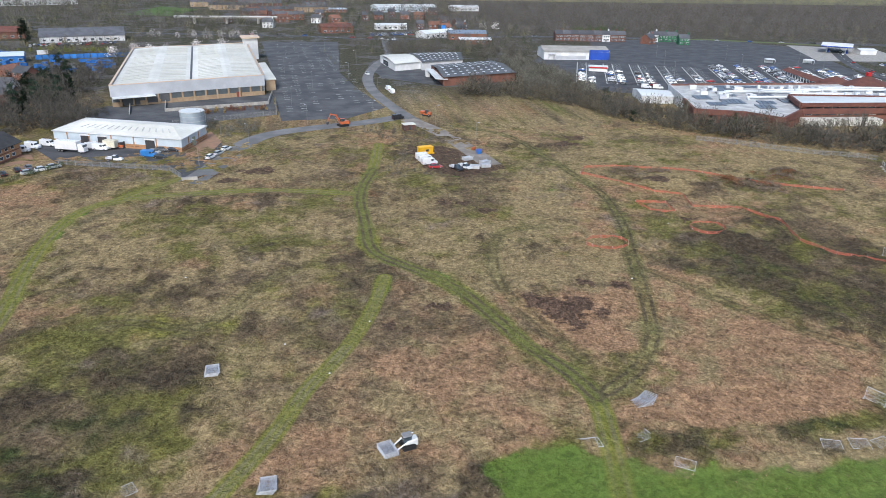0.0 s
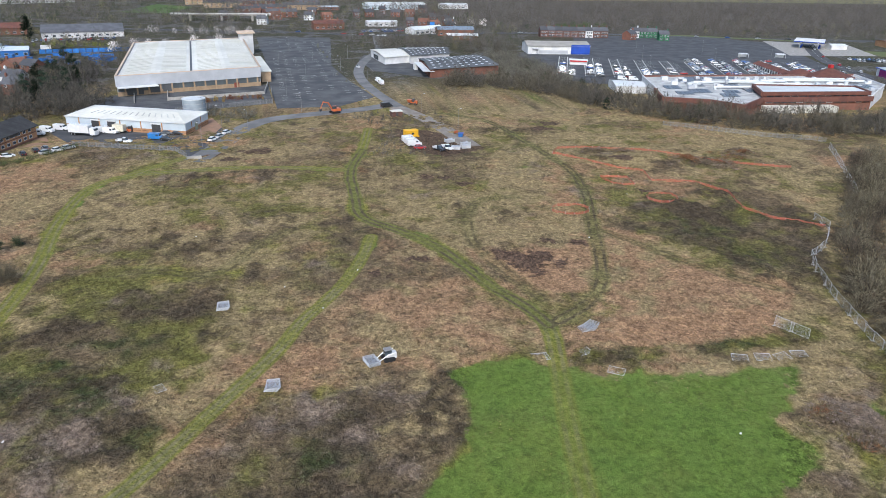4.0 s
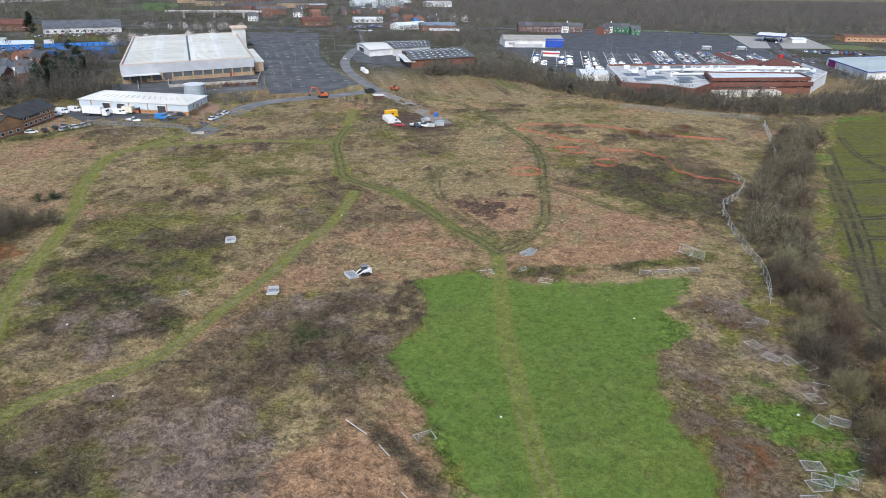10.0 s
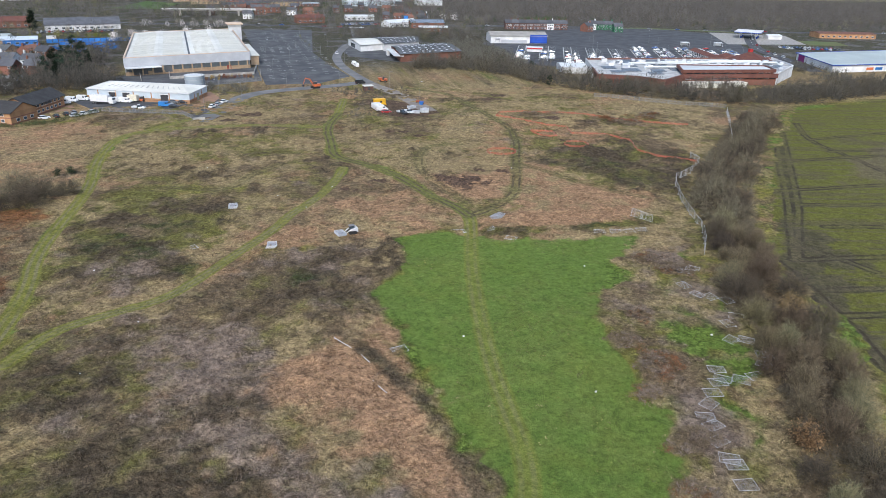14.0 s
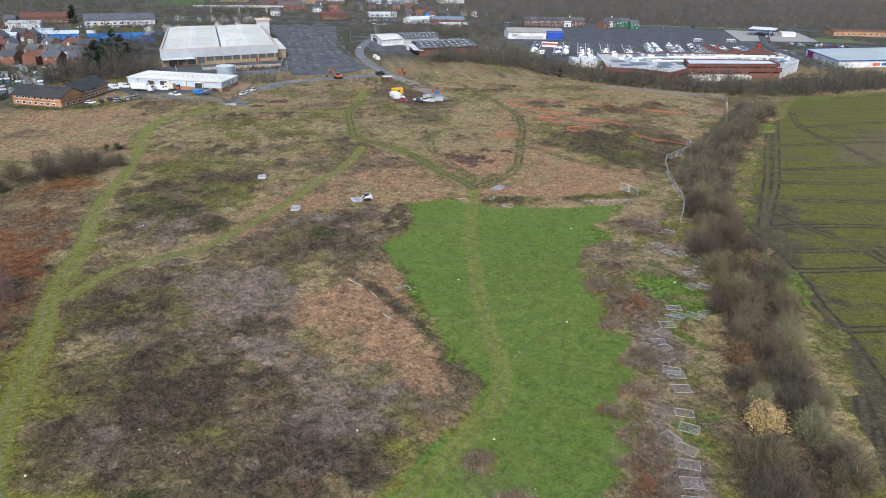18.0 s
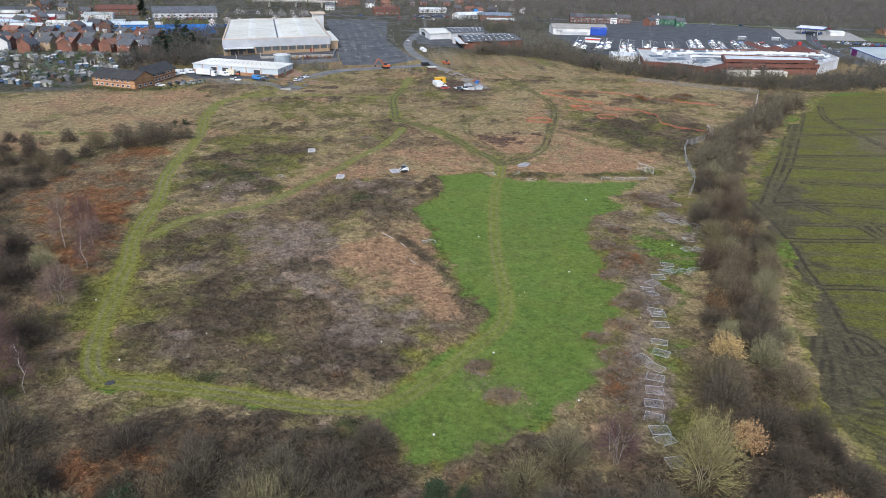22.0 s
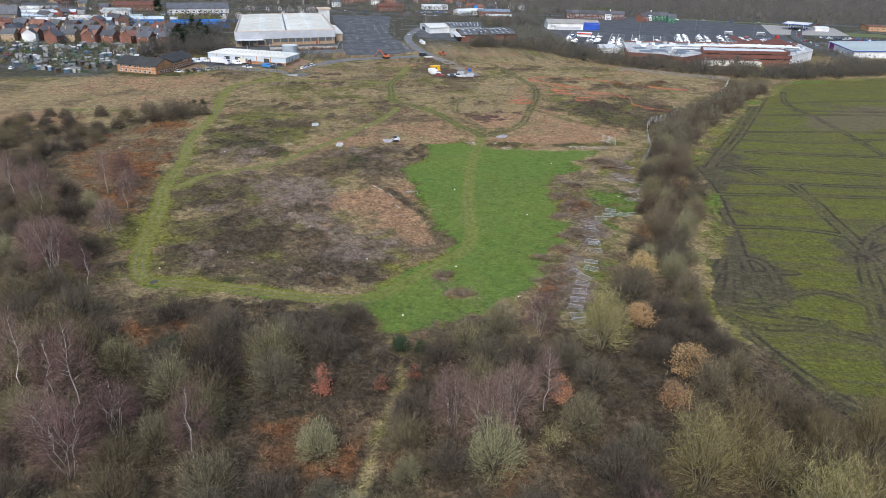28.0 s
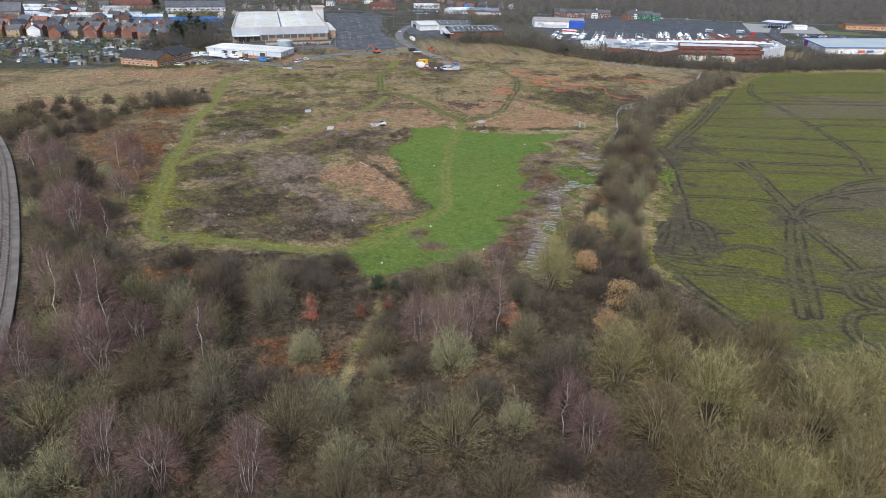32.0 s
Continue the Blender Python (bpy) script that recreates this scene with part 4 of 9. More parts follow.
# ---- trees ----
TW_OLIVE = leafy("olive_twigs", (0.178, 0.150, 0.084), (0.118, 0.098, 0.055))
TW_GREY = leafy("grey_brown_twigs", (0.132, 0.112, 0.079), (0.080, 0.068, 0.048))
# the two belt twigs are bluer and greyer: distance haze mixed into their colour
TW_BELT = leafy("far_grey_twigs", (0.138, 0.130, 0.108), (0.088, 0.083, 0.070))
TW_BELT_OLIVE = leafy("far_olive_grey_twigs", (0.150, 0.138, 0.102), (0.098, 0.090, 0.066))
TW_PURPLE = leafy("purple_birch_twigs", (0.185, 0.118, 0.1), (0.122, 0.08, 0.07))
TW_DARK = leafy("dark_hawthorn_twigs", (0.096, 0.078, 0.058), (0.064, 0.052, 0.040))
TW_TAN = leafy("tan_hazel_twigs", (0.160, 0.126, 0.083), (0.104, 0.081, 0.056))
TW_WILLOW = leafy("yellowish_willow_twigs", (0.222, 0.184, 0.086), (0.146, 0.118, 0.056))
TW_GREEN = leafy("lichen_green_twigs", (0.225, 0.205, 0.118), (0.155, 0.14, 0.085))
LV_ORANGE = leafy("dead_orange_leaves", (0.40, 0.19, 0.105), (0.27, 0.13, 0.075))
LV_TAWNY = leafy("tawny_dead_leaves", (0.36, 0.24, 0.115), (0.26, 0.165, 0.08))
LV_PALE = leafy("pale_catkins", (0.33, 0.30, 0.15), (0.23, 0.21, 0.11))
LV_DARK = leafy("dark_evergreen_leaves", (0.028, 0.05, 0.022), (0.045, 0.07, 0.03))
LV_CONIFER = leafy("conifer_needles", (0.018, 0.034, 0.020), (0.03, 0.05, 0.026))
LV_BLOSSOM = leafy("white_blossom", (0.62, 0.58, 0.56), (0.45, 0.41, 0.39))
FAR_BROWN = leafy("far_bare_crowns", (0.078, 0.071, 0.062), (0.05, 0.046, 0.041))


def grow(r, h, spread, stems, limbs, subs, twigs, lift=0.55, thick=0.028, tw=0.028, twl=0.1, droop=0.0, sides=6):
    """Trunk and limbs as tapered tubes; twigs as fine tapering slips. Returns the two meshes."""
    wood, crown_v, crown_f = Mesh(), [], []

    def slip(p, d, ln, w):
        s = d.cross(Vector((r.uniform(-1, 1), r.uniform(-1, 1), r.uniform(-1, 1)))).normalized() * w
        e = p + d * ln + Vector((0, 0, -droop * ln))
        k = len(crown_v)
        crown_v.extend((tuple(p - s), tuple(p + s), tuple(e)))
        crown_f.append((k, k + 1, k + 2))
        return e

    for s in range(stems):
        a = 2 * math.pi * (s + r.uniform(-0.3, 0.3)) / stems
        out = spread * (0.12 if stems == 1 else r.uniform(0.35, 0.6))
        top = Vector((math.cos(a) * out, math.sin(a) * out, h * r.uniform(0.72, 0.9)))
        base = Vector((math.cos(a) * 0.12 * stems ** 0.5, math.sin(a) * 0.12 * stems ** 0.5, -0.1))
        pts = [base.lerp(top, t) + Vector((r.uniform(-1, 1), r.uniform(-1, 1), 0)) * 0.05 * h * t * (1 - t) * 4 for t in (0, 0.2, 0.4, 0.6, 0.8, 1)]
        r0 = thick * h / (stems ** 0.4)
        wood.tube([tuple(p) for p in pts], [r0 * (1 - 0.85 * t) for t in (0, 0.2, 0.4, 0.6, 0.8, 1)], sides)
        for i in range(limbs):
            t = lift * 0.55 + (1 - lift * 0.55) * (i + r.random()) / limbs
            k = min(4, int(t * 5))
            p = pts[k].lerp(pts[k + 1], t * 5 - k)
            b = r.uniform(0, 6.28)
            up = 0.35 + 0.9 * t
            d = Vector((math.cos(b), math.sin(b), up)).normalized()
            ln = (spread * 0.75 * (1.15 - 0.6 * t)) * r.uniform(0.7, 1.15)
            q = [p, p + d * ln * 0.5 + Vector((0, 0, 0.06 * ln)), p + d * ln + Vector((0, 0, (0.12 - droop) * ln))]
            rl = r0 * 0.42 * (1.1 - 0.6 * t)
            wood.tube([tuple(v) for v in q], [rl, rl * 0.6, rl * 0.15], min(sides, 4) if sides > 3 else 3, False)
            for j in range(subs):
                u = 0.2 + 0.8 * (j + r.random()) / subs
                p2 = q[0].lerp(q[1], u * 2) if u < 0.5 else q[1].lerp(q[2], u * 2 - 1)
                d2 = (d + Vector((r.uniform(-1, 1), r.uniform(-1, 1), r.uniform(-0.45, 0.85)))).normalized()
                l2 = ln * r.uniform(0.3, 0.6)
                e2 = slip(p2, d2, l2, tw * 1.5)
                for g in range(twigs):
                    p3 = p2.lerp(e2, r.uniform(0.15, 1))
                    d3 = (d2 + Vector((r.uniform(-1, 1), r.uniform(-1, 1), r.uniform(-0.7, 0.9)))).normalized()
                    slip(p3, d3, twl * h * r.uniform(0.6, 1.3), tw)
    crown = Mesh()
    crown.v, crown.f = crown_v, crown_f
    return wood, crown


def fuzz(r, h, spread, count, ln, w, start=0.05, down=0.0):
    """A rounded crown of fine twigs in sprays: each spray follows a thin shoot that bends outwards and up from the stems, so the outline is lobed and has gaps."""
    m = Mesh()
    ph = [r.uniform(0, 6.28) for _ in range(4)]

    def slip(q, t, d, wide):
        s = d.cross(Vector((r.uniform(-1, 1), r.uniform(-1, 1), r.uniform(-1, 1)))).normalized() * wide
        k = len(m.v)
        m.v.extend((tuple(q - s), tuple(q + s), tuple(t)))
        m.f.append((k, k + 1, k + 2))

    per = 15
    for i in range(max(8, count // (per + 1))):
        a = r.uniform(0, 6.283)
        e = math.asin(r.uniform(-down, 1))
        lobe = 1 + 0.1 * math.sin(3 * a + ph[0]) * math.cos(e) + 0.08 * math.sin(5 * a + 4 * e + ph[1]) + r.gauss(0, 0.05)
        rise = r.random()
        hub = Vector((math.cos(a) * spread * 0.22 * r.random(), math.sin(a) * spread * 0.22 * r.random(), h * (start + 0.3 * rise * max(0.0, math.sin(e)))))
        tip = Vector((math.cos(a) * math.cos(e) * spread * lobe, math.sin(a) * math.cos(e) * spread * lobe, h * start + math.sin(e) * h * (1 - start) * lobe))
        out = tip - hub
        way = (out.normalized() + Vector((0, 0, 0.22))).normalized()
        slip(hub + out * 0.3, hub + out * 0.97, way, w * 1.4)
        for j in range(per):
            f = 0.3 + 0.66 * r.random() ** 0.65
            p = hub + out * f + Vector((r.gauss(0, 1), r.gauss(0, 1), r.gauss(0, 0.9))) * spread * 0.085
            if p.z < 0.1:
                p.z = 0.1 + 0.3 * r.random()
            d = (way + Vector((r.gauss(0, 0.42), r.gauss(0, 0.42), r.gauss(0, 0.4)))).normalized()
            slip(p - d * ln * 0.3, p + d * ln * r.uniform(0.4, 0.8), d, w * r.uniform(0.7, 1.3))
    return m


def leaves(r, h, spread, count, size, low=0.15, gaps=0.5):
    """A crown of many small leaf slips, in uneven clumps."""
    m = Mesh()
    hubs = []
    for _ in range(16):
        a, e = r.uniform(0, 6.28), r.uniform(low, 1)
        rad = spread * r.uniform(0.3, 0.8) * math.sqrt(max(0.05, 1 - (2 * e - 0.95) ** 2 * 0.9))
        hubs.append(Vector((math.cos(a) * rad, math.sin(a) * rad, h * e * 0.92)))
    for _ in range(count):
        c = r.choice(hubs)
        p = c + Vector((r.gauss(0, 1), r.gauss(0, 1), r.gauss(0, 0.8))) * spread * gaps * 0.45
        if p.z < 0.2:
            continue
        d = Vector((r.uniform(-1, 1), r.uniform(-1, 1), r.uniform(-1, 1))).normalized()
        s = d.cross(Vector((0.3, 0.5, 0.8))).normalized() * size * 0.5
        k = len(m.v)
        m.v.extend((tuple(p - d * size), tuple(p + s), tuple(p + d * size), tuple(p - s)))
        m.f.append((k, k + 1, k + 2, k + 3))
    return m


KINDS = {}


def tree_kind(kind, label, bark, twig, variants, leaf=None, name="tree", category="tree", **g):
    made = []
    for i in range(variants):
        r = random.Random(kind + str(i))
        lf = g.get("leaf_count", 0)
        args = {k: v for k, v in g.items() if not k.startswith(("leaf_", "fuzz"))}
        wood, crown = grow(r, **args)
        if "fuzz" in g:
            fz = fuzz(r, args["h"], args["spread"], *g["fuzz"])
            crown.add(fz.v, fz.f)
        wm, cm = wood.mesh(kind + "_trunk", True), crown.mesh(kind + "_crown")
        wm.materials.append(bark)
        cm.materials.append(twig)
        lm = None
        if leaf:
            lm = leaves(r, args["h"], args["spread"], lf, g.get("leaf_size", 0.12), g.get("leaf_low", 0.15), g.get("leaf_gaps", 0.5)).mesh(kind + "_leaves")
            lm.materials.append(leaf)
        made.append((wm, cm, lm))
    KINDS[kind] = (made, label, name, category)


def plant(kind, x, y, size=1.0, rz=None, group=""):
    made, label, name, category = KINDS[kind]
    wm, cm, lm = made[rng.randint(len(made))]
    ob = new(name)
    s = size * rng.uniform(0.92, 1.08)
    turn = rng.uniform(0, 360) if rz is None else rz
    z = float(ground_height(np.array([x]), np.array([y]))[0])
    ob.matrix_basis = pose(x, y, z, 0, 0, turn) @ Matrix.Diagonal((s, s, s * rng.uniform(0.9, 1.08), 1))
    tagged(ob, label, category, group)
    part("trunk", wm, None, ob)
    part("crown", cm, None, ob)
    if lm:
        part("leaves", lm, None, ob)
    return ob


tree_kind("dome", "bare rounded sallow with dense olive-grey twigs", BARK, TW_OLIVE, 4, h=5.8, spread=3.8, stems=7, limbs=5, subs=3, twigs=3, lift=0.3, thick=0.014, tw=0.016, twl=0.11, fuzz=(5200, 0.48, 0.018))
tree_kind("greydome", "bare bushy hawthorn with grey-brown twigs", BARK, TW_GREY, 4, h=4.8, spread=3.2, stems=6, limbs=5, subs=3, twigs=3, lift=0.25, thick=0.014, tw=0.016, twl=0.12, fuzz=(4800, 0.44, 0.018))
tree_kind("greendome", "bare bush with lichen-green twigs", BARK, TW_GREEN, 3, h=4.8, spread=2.6, stems=6, limbs=5, subs=3, twigs=3, lift=0.25, thick=0.014, tw=0.016, twl=0.12, fuzz=(4800, 0.4, 0.018))
tree_kind("darkdome", "bare blackthorn bush with dark twigs", BARK, TW_DARK, 3, h=4.2, spread=3.1, stems=6, limbs=5, subs=3, twigs=3, lift=0.25, thick=0.014, tw=0.018, twl=0.12, fuzz=(4600, 0.42, 0.019))
tree_kind("tandome", "bare hazel bush with tan upright twigs", BARK, TW_TAN, 3, h=5.0, spread=2.7, stems=9, limbs=5, subs=3, twigs=3, lift=0.25, thick=0.012, tw=0.018, twl=0.15, fuzz=(3800, 0.52, 0.02))
tree_kind("birch", "bare birch with white trunk and purple twigs", BIRCH_BARK, TW_PURPLE, 4, h=11, spread=2.7, stems=1, limbs=16, subs=3, twigs=4, lift=0.6, thick=0.008, tw=0.015, twl=0.08, droop=0.1, fuzz=(3000, 0.6, 0.018, 0.42, 0.45))
tree_kind("birches", "clump of bare birches with pale stems, purplish twigs", BIRCH_BARK, TW_PURPLE, 3, h=10.0, spread=4.0, stems=6, limbs=8, subs=3, twigs=3, lift=0.65, thick=0.0075, tw=0.015, twl=0.08, droop=0.08, fuzz=(5600, 0.58, 0.018, 0.36, 0.4))
tree_kind("willow", "tall bare willow with pale limbs and yellowish twigs", PALE_BARK, TW_WILLOW, 3, h=11, spread=5.2, stems=9, limbs=9, subs=5, twigs=5, lift=0.45, thick=0.016, tw=0.02, twl=0.085, fuzz=(6000, 0.6, 0.019, 0.15, 0.05))
tree_kind("orange", "small tree holding dead orange leaves", BARK, TW_GREY, 2, LV_ORANGE, h=4.2, spread=1.9, stems=2, limbs=8, subs=4, twigs=4, leaf_count=1300, leaf_size=0.13)
tree_kind("tawny", "hedge tree with tawny dead leaves", BARK, TW_GREY, 3, LV_TAWNY, h=5.0, spread=2.6, stems=4, limbs=8, subs=4, twigs=6, leaf_count=3400, leaf_size=0.16, leaf_low=0.25, leaf_gaps=0.62)
tree_kind("pale", "rounded bush covered in pale yellow catkins", BARK, TW_WILLOW, 1, LV_PALE, h=3.8, spread=2.0, stems=5, limbs=7, subs=4, twigs=7, leaf_count=900, leaf_size=0.09)
tree_kind("holly", "dense dark evergreen bush", BARK, TW_GREY, 2, LV_DARK, h=3.4, spread=1.9, stems=2, limbs=6, subs=3, twigs=3, leaf_count=1500, leaf_size=0.14, leaf_low=0.05)
tree_kind("ivytree", "bare tree clad in dark green ivy", BARK, TW_GREY, 2, LV_DARK, h=10, spread=4.0, stems=2, limbs=10, subs=5, twigs=6, leaf_count=1700, leaf_size=0.25, leaf_low=0.1)
tree_kind("conifer", "tall dark green conifer", BARK, TW_GREY, 2, LV_CONIFER, h=12, spread=2.6, stems=1, limbs=10, subs=3, twigs=3, leaf_count=1800, leaf_size=0.3, leaf_low=0.05)
tree_kind("far", "bare winter tree with a thin brown crown", BARK, FAR_BROWN, 4, h=9, spread=3.8, stems=3, limbs=5, subs=2, twigs=2, lift=0.5, thick=0.014, tw=0.05, twl=0.12, fuzz=(420, 1.3, 0.06, 0.25, 0.3))
tree_kind("blossom", "tree in early white blossom", BARK, TW_GREY, 2, LV_BLOSSOM, h=6, spread=3.2, stems=2, limbs=8, subs=3, twigs=3, leaf_count=700, leaf_size=0.25)

taken = []


def clear(x, y, gap):
    return all((x - a) ** 2 + (y - b) ** 2 > (gap + g) ** 2 / 4 for a, b, g in taken)


def stand(kind, x, y, size=1.0, gap=3.5, group=""):
    taken.append((x, y, gap))
    return plant(kind, x, y, size, group=group)


# the wood south of the lawn: trees that can be told apart
WOOD_WEST = (("dome", -12, -65, 1.3), ("dome", -23, -63, 1.05), ("greendome", -25, -72, 1.4), ("birch", -19, -86, 1.05), ("birch", -37, -73, 1.15), ("birch", -41, -71, 1.05),
             ("birch", -47, -68, 1.15), ("birches", -26, -110, 1.05), ("birches", -19, -113, 0.95), ("greendome", -16, -93, 1.5), ("dome", -26, -94, 1.2), ("orange", -4, -72, 1.05),
             ("birch", -62, 19, 1.0), ("birch", -85, 20, 1.0), ("birch", -76, 14, 1.05), ("greydome", -68, 112, 1.7), ("greydome", -62, 110, 1.5), ("greydome", -74, 105, 1.4), ("greydome", -64, 103, 1.3), ("greydome", -57, 113, 1.1), ("dome", -80, 98, 1.1),
             ("birches", -38, -82, 1.05), ("birches", -33, -88, 1.1), ("birches", -44, -88, 1.0), ("birches", -30, -80, 0.95), ("greendome", -24, -84, 1.3), ("ivytree", -43, -100, 0.75), ("dome", -35, -103, 1.3), ("dome", -46, -58, 1.5), ("dome", -40, -62, 1.3), ("holly", -61, 133, 0.8), ("holly", -64, 131, 0.7), ("birches", -60, 26, 0.85), ("birches", -57, 20, 0.8), ("birch", -54, 8, 0.9), ("holly", -28, -60, 0.8))
WOOD_MID = (("greendome", 2, -112, 1.4), ("greendome", 0, -101, 1.4), ("greendome", 0, -106, 1.5), ("dome", 2, -118, 1.2), ("orange", 4.5, -72.5, 0.7), ("orange", 9.5, -70, 0.72),
            ("birches", 18, -86, 1.1), ("birches", 14, -82, 0.95), ("birches", 22, -82, 1.0), ("birch", 27, -79, 1.0), ("orange", 30, -77, 0.95), ("pale", 26, -88, 1.0),
            ("greendome", 31, -84, 1.15), ("dome", 16, -109, 1.5), ("holly", 8, -62, 0.9), ("holly", 11, -63, 0.8), ("greydome", 14, -66, 1.15), ("greydome", 21, -68, 1.2),
            ("greydome", 27, -68, 1.25), ("greydome", 33, -68, 1.15), ("dome", 5, -99, 0.8), ("greendome", 7, -92, 0.95), ("greydome", 21, -99, 1.0), ("greydome", 36, -74, 1.2))
WOOD_EAST = (("birches", 33, -111, 0.95), ("birch", 31, -107, 0.95), ("willow", 42, -111, 1.0), ("willow", 51, -107, 1.1), ("willow", 53, -118, 1.1), ("willow", 63, -112, 1.15),
             ("willow", 45, -122, 1.05), ("willow", 73, -106, 1.0), ("willow", 50, -97, 0.9), ("dome", 46, -88, 1.15), ("dome", 58, -98, 1.2), ("dome", 66, -100, 1.1),
             ("willow", 60, -124, 1.1), ("willow", 72, -122, 1.1), ("willow", 82, -116, 1.0), ("tawny", 65, -18, 0.85), ("tawny", 59, -34, 0.95), ("tawny", 90, 17, 0.8),
             ("tawny", 51, -73, 1.0), ("tawny", 46, -80, 0.85), ("tawny", 54, -69, 0.6), ("tawny", 49, -58, 0.9))
for kind, x, y, size in WOOD_WEST + WOOD_MID + WOOD_EAST:
    stand(kind, x, y, size, 4.0)


def thicket(name, kinds, places, label):
    """Many trees that nobody could count, joined: limbs in one part, twigs in another."""
    owner = thing(name, places[0][0], places[0][1], label=label, category="thicket", kind="stuff")
    for slot, pname in ((0, "limbs"), (1, "twigs")):
        vs, fs, k = [], [], 0
        mat = None
        for x, y, size in places:
            made = KINDS[kinds[rng.randint(len(kinds))]][0]
            me = made[rng.randint(len(made))][slot]
            mat = mat or me.materials[0]
            co = np.empty(len(me.vertices) * 3, np.float32)
            me.vertices.foreach_get("co", co)
            me.calc_loop_triangles()
            tri = np.empty(len(me.loop_triangles) * 3, np.int32)
            me.loop_triangles.foreach_get("vertices", tri)
            co = co.reshape(-1, 3) * size
            a_ = rng.uniform(0, 6.283)
            ca, sa = math.cos(a_), math.sin(a_)
            co = np.stack([co[:, 0] * ca - co[:, 1] * sa + x, co[:, 0] * sa + co[:, 1] * ca + y, co[:, 2] * rng.uniform(0.9, 1.1)], 1)
            vs.append(co)
            fs.append(tri.reshape(-1, 3) + k)
            k += len(co)
        ob = soup(pname, np.concatenate(vs), np.concatenate(fs), mat, "", "", "stuff", owner)
        ob.matrix_parent_inverse = owner.matrix_basis.inverted()


def along_line(line, density, reach, r):
    for (x0, y0), (x1, y1) in zip(line, line[1:]):
        d = math.hypot(x1 - x0, y1 - y0)
        for _ in range(max(1, int(d * density))):
            t, o = r.random(), r.uniform(-reach, reach)
            yield x0 + t * (x1 - x0) - (y1 - y0) / d * o, y0 + t * (y1 - y0) + (x1 - x0) / d * o


def one(f, x, y, *rest):
    return float(f(np.array([x]), np.array([y]), *rest)[0])


tree_kind("small", "bare thicket bush", BARK, TW_BELT, 4, h=4.6, spread=2.6, stems=3, limbs=2, subs=2, twigs=2, lift=0.25, thick=0.012, tw=0.03, twl=0.14, sides=3, fuzz=(440, 0.6, 0.042))
tree_kind("hedgedark", "bare dark hedge bush", BARK, TW_DARK, 4, h=4.6, spread=2.9, stems=3, limbs=2, subs=2, twigs=2, lift=0.25, thick=0.012, tw=0.04, twl=0.12, sides=3, fuzz=(950, 0.5, 0.034))
tree_kind("hedgegrey", "bare grey hedge bush", BARK, TW_GREY, 4, h=4.8, spread=3.0, stems=3, limbs=2, subs=2, twigs=2, lift=0.25, thick=0.012, tw=0.04, twl=0.12, sides=3, fuzz=(950, 0.5, 0.034))
tree_kind("hedgeolive", "bare olive hedge bush", BARK, TW_OLIVE, 4, h=4.8, spread=3.0, stems=3, limbs=2, subs=2, twigs=2, lift=0.25, thick=0.012, tw=0.04, twl=0.12, sides=3, fuzz=(950, 0.5, 0.034))
tree_kind("smallo", "bare thicket bush", BARK, TW_OLIVE, 3, h=4.6, spread=2.6, stems=3, limbs=2, subs=2, twigs=2, lift=0.25, thick=0.012, tw=0.03, twl=0.14, sides=3, fuzz=(440, 0.6, 0.042))
HEDGE_LINE = curved(HEDGE_ROOT)
r = random.Random(3)
far_hedge, fill_a, fill_b, extra = [], [], [], {}
for x, y in along_line(HEDGE_LINE, 3.4, 6.5, r):
    if one(inside, x, y, ARABLE) > -2.4:
        continue
    if y < 62:
        if clear(x, y, 4.7):
            run = one(grain, x, y, 16, 260, 3)
            kind = r.choice(("darkdome", "greydome", "darkdome") if run < -0.35 else ("tandome", "dome", "tandome", "greendome") if run > 0.4 else ("greydome", "dome", "tandome", "darkdome", "greendome", "greydome"))
            stand(kind, x, y, r.uniform(0.75, 1.35), 4.7, "hedgerow trees")
        elif r.random() < 0.3 and clear(x, y, 1.8):
            taken.append((x, y, 1.2))
            (fill_a if r.random() < 0.5 else fill_b).append((x, y, r.uniform(0.4, 0.7)))
    elif clear(x, y, 4.0):
        gap = r.choice((3.0, 4.0, 5.0))
        taken.append((x, y, gap))
        extra.setdefault(r.choice(("hedgedark", "hedgegrey", "hedgedark", "hedgegrey")), []).append((x, y, gap * 0.3))
    elif r.random() < 0.35 and clear(x, y, 2.2):
        taken.append((x, y, 2.2))
        far_hedge.append((x, y, r.uniform(0.5, 1.0)))
thicket("hedgerow_far", ("hedgedark",), far_hedge, "bare brown hedgerow beside the ploughed field")
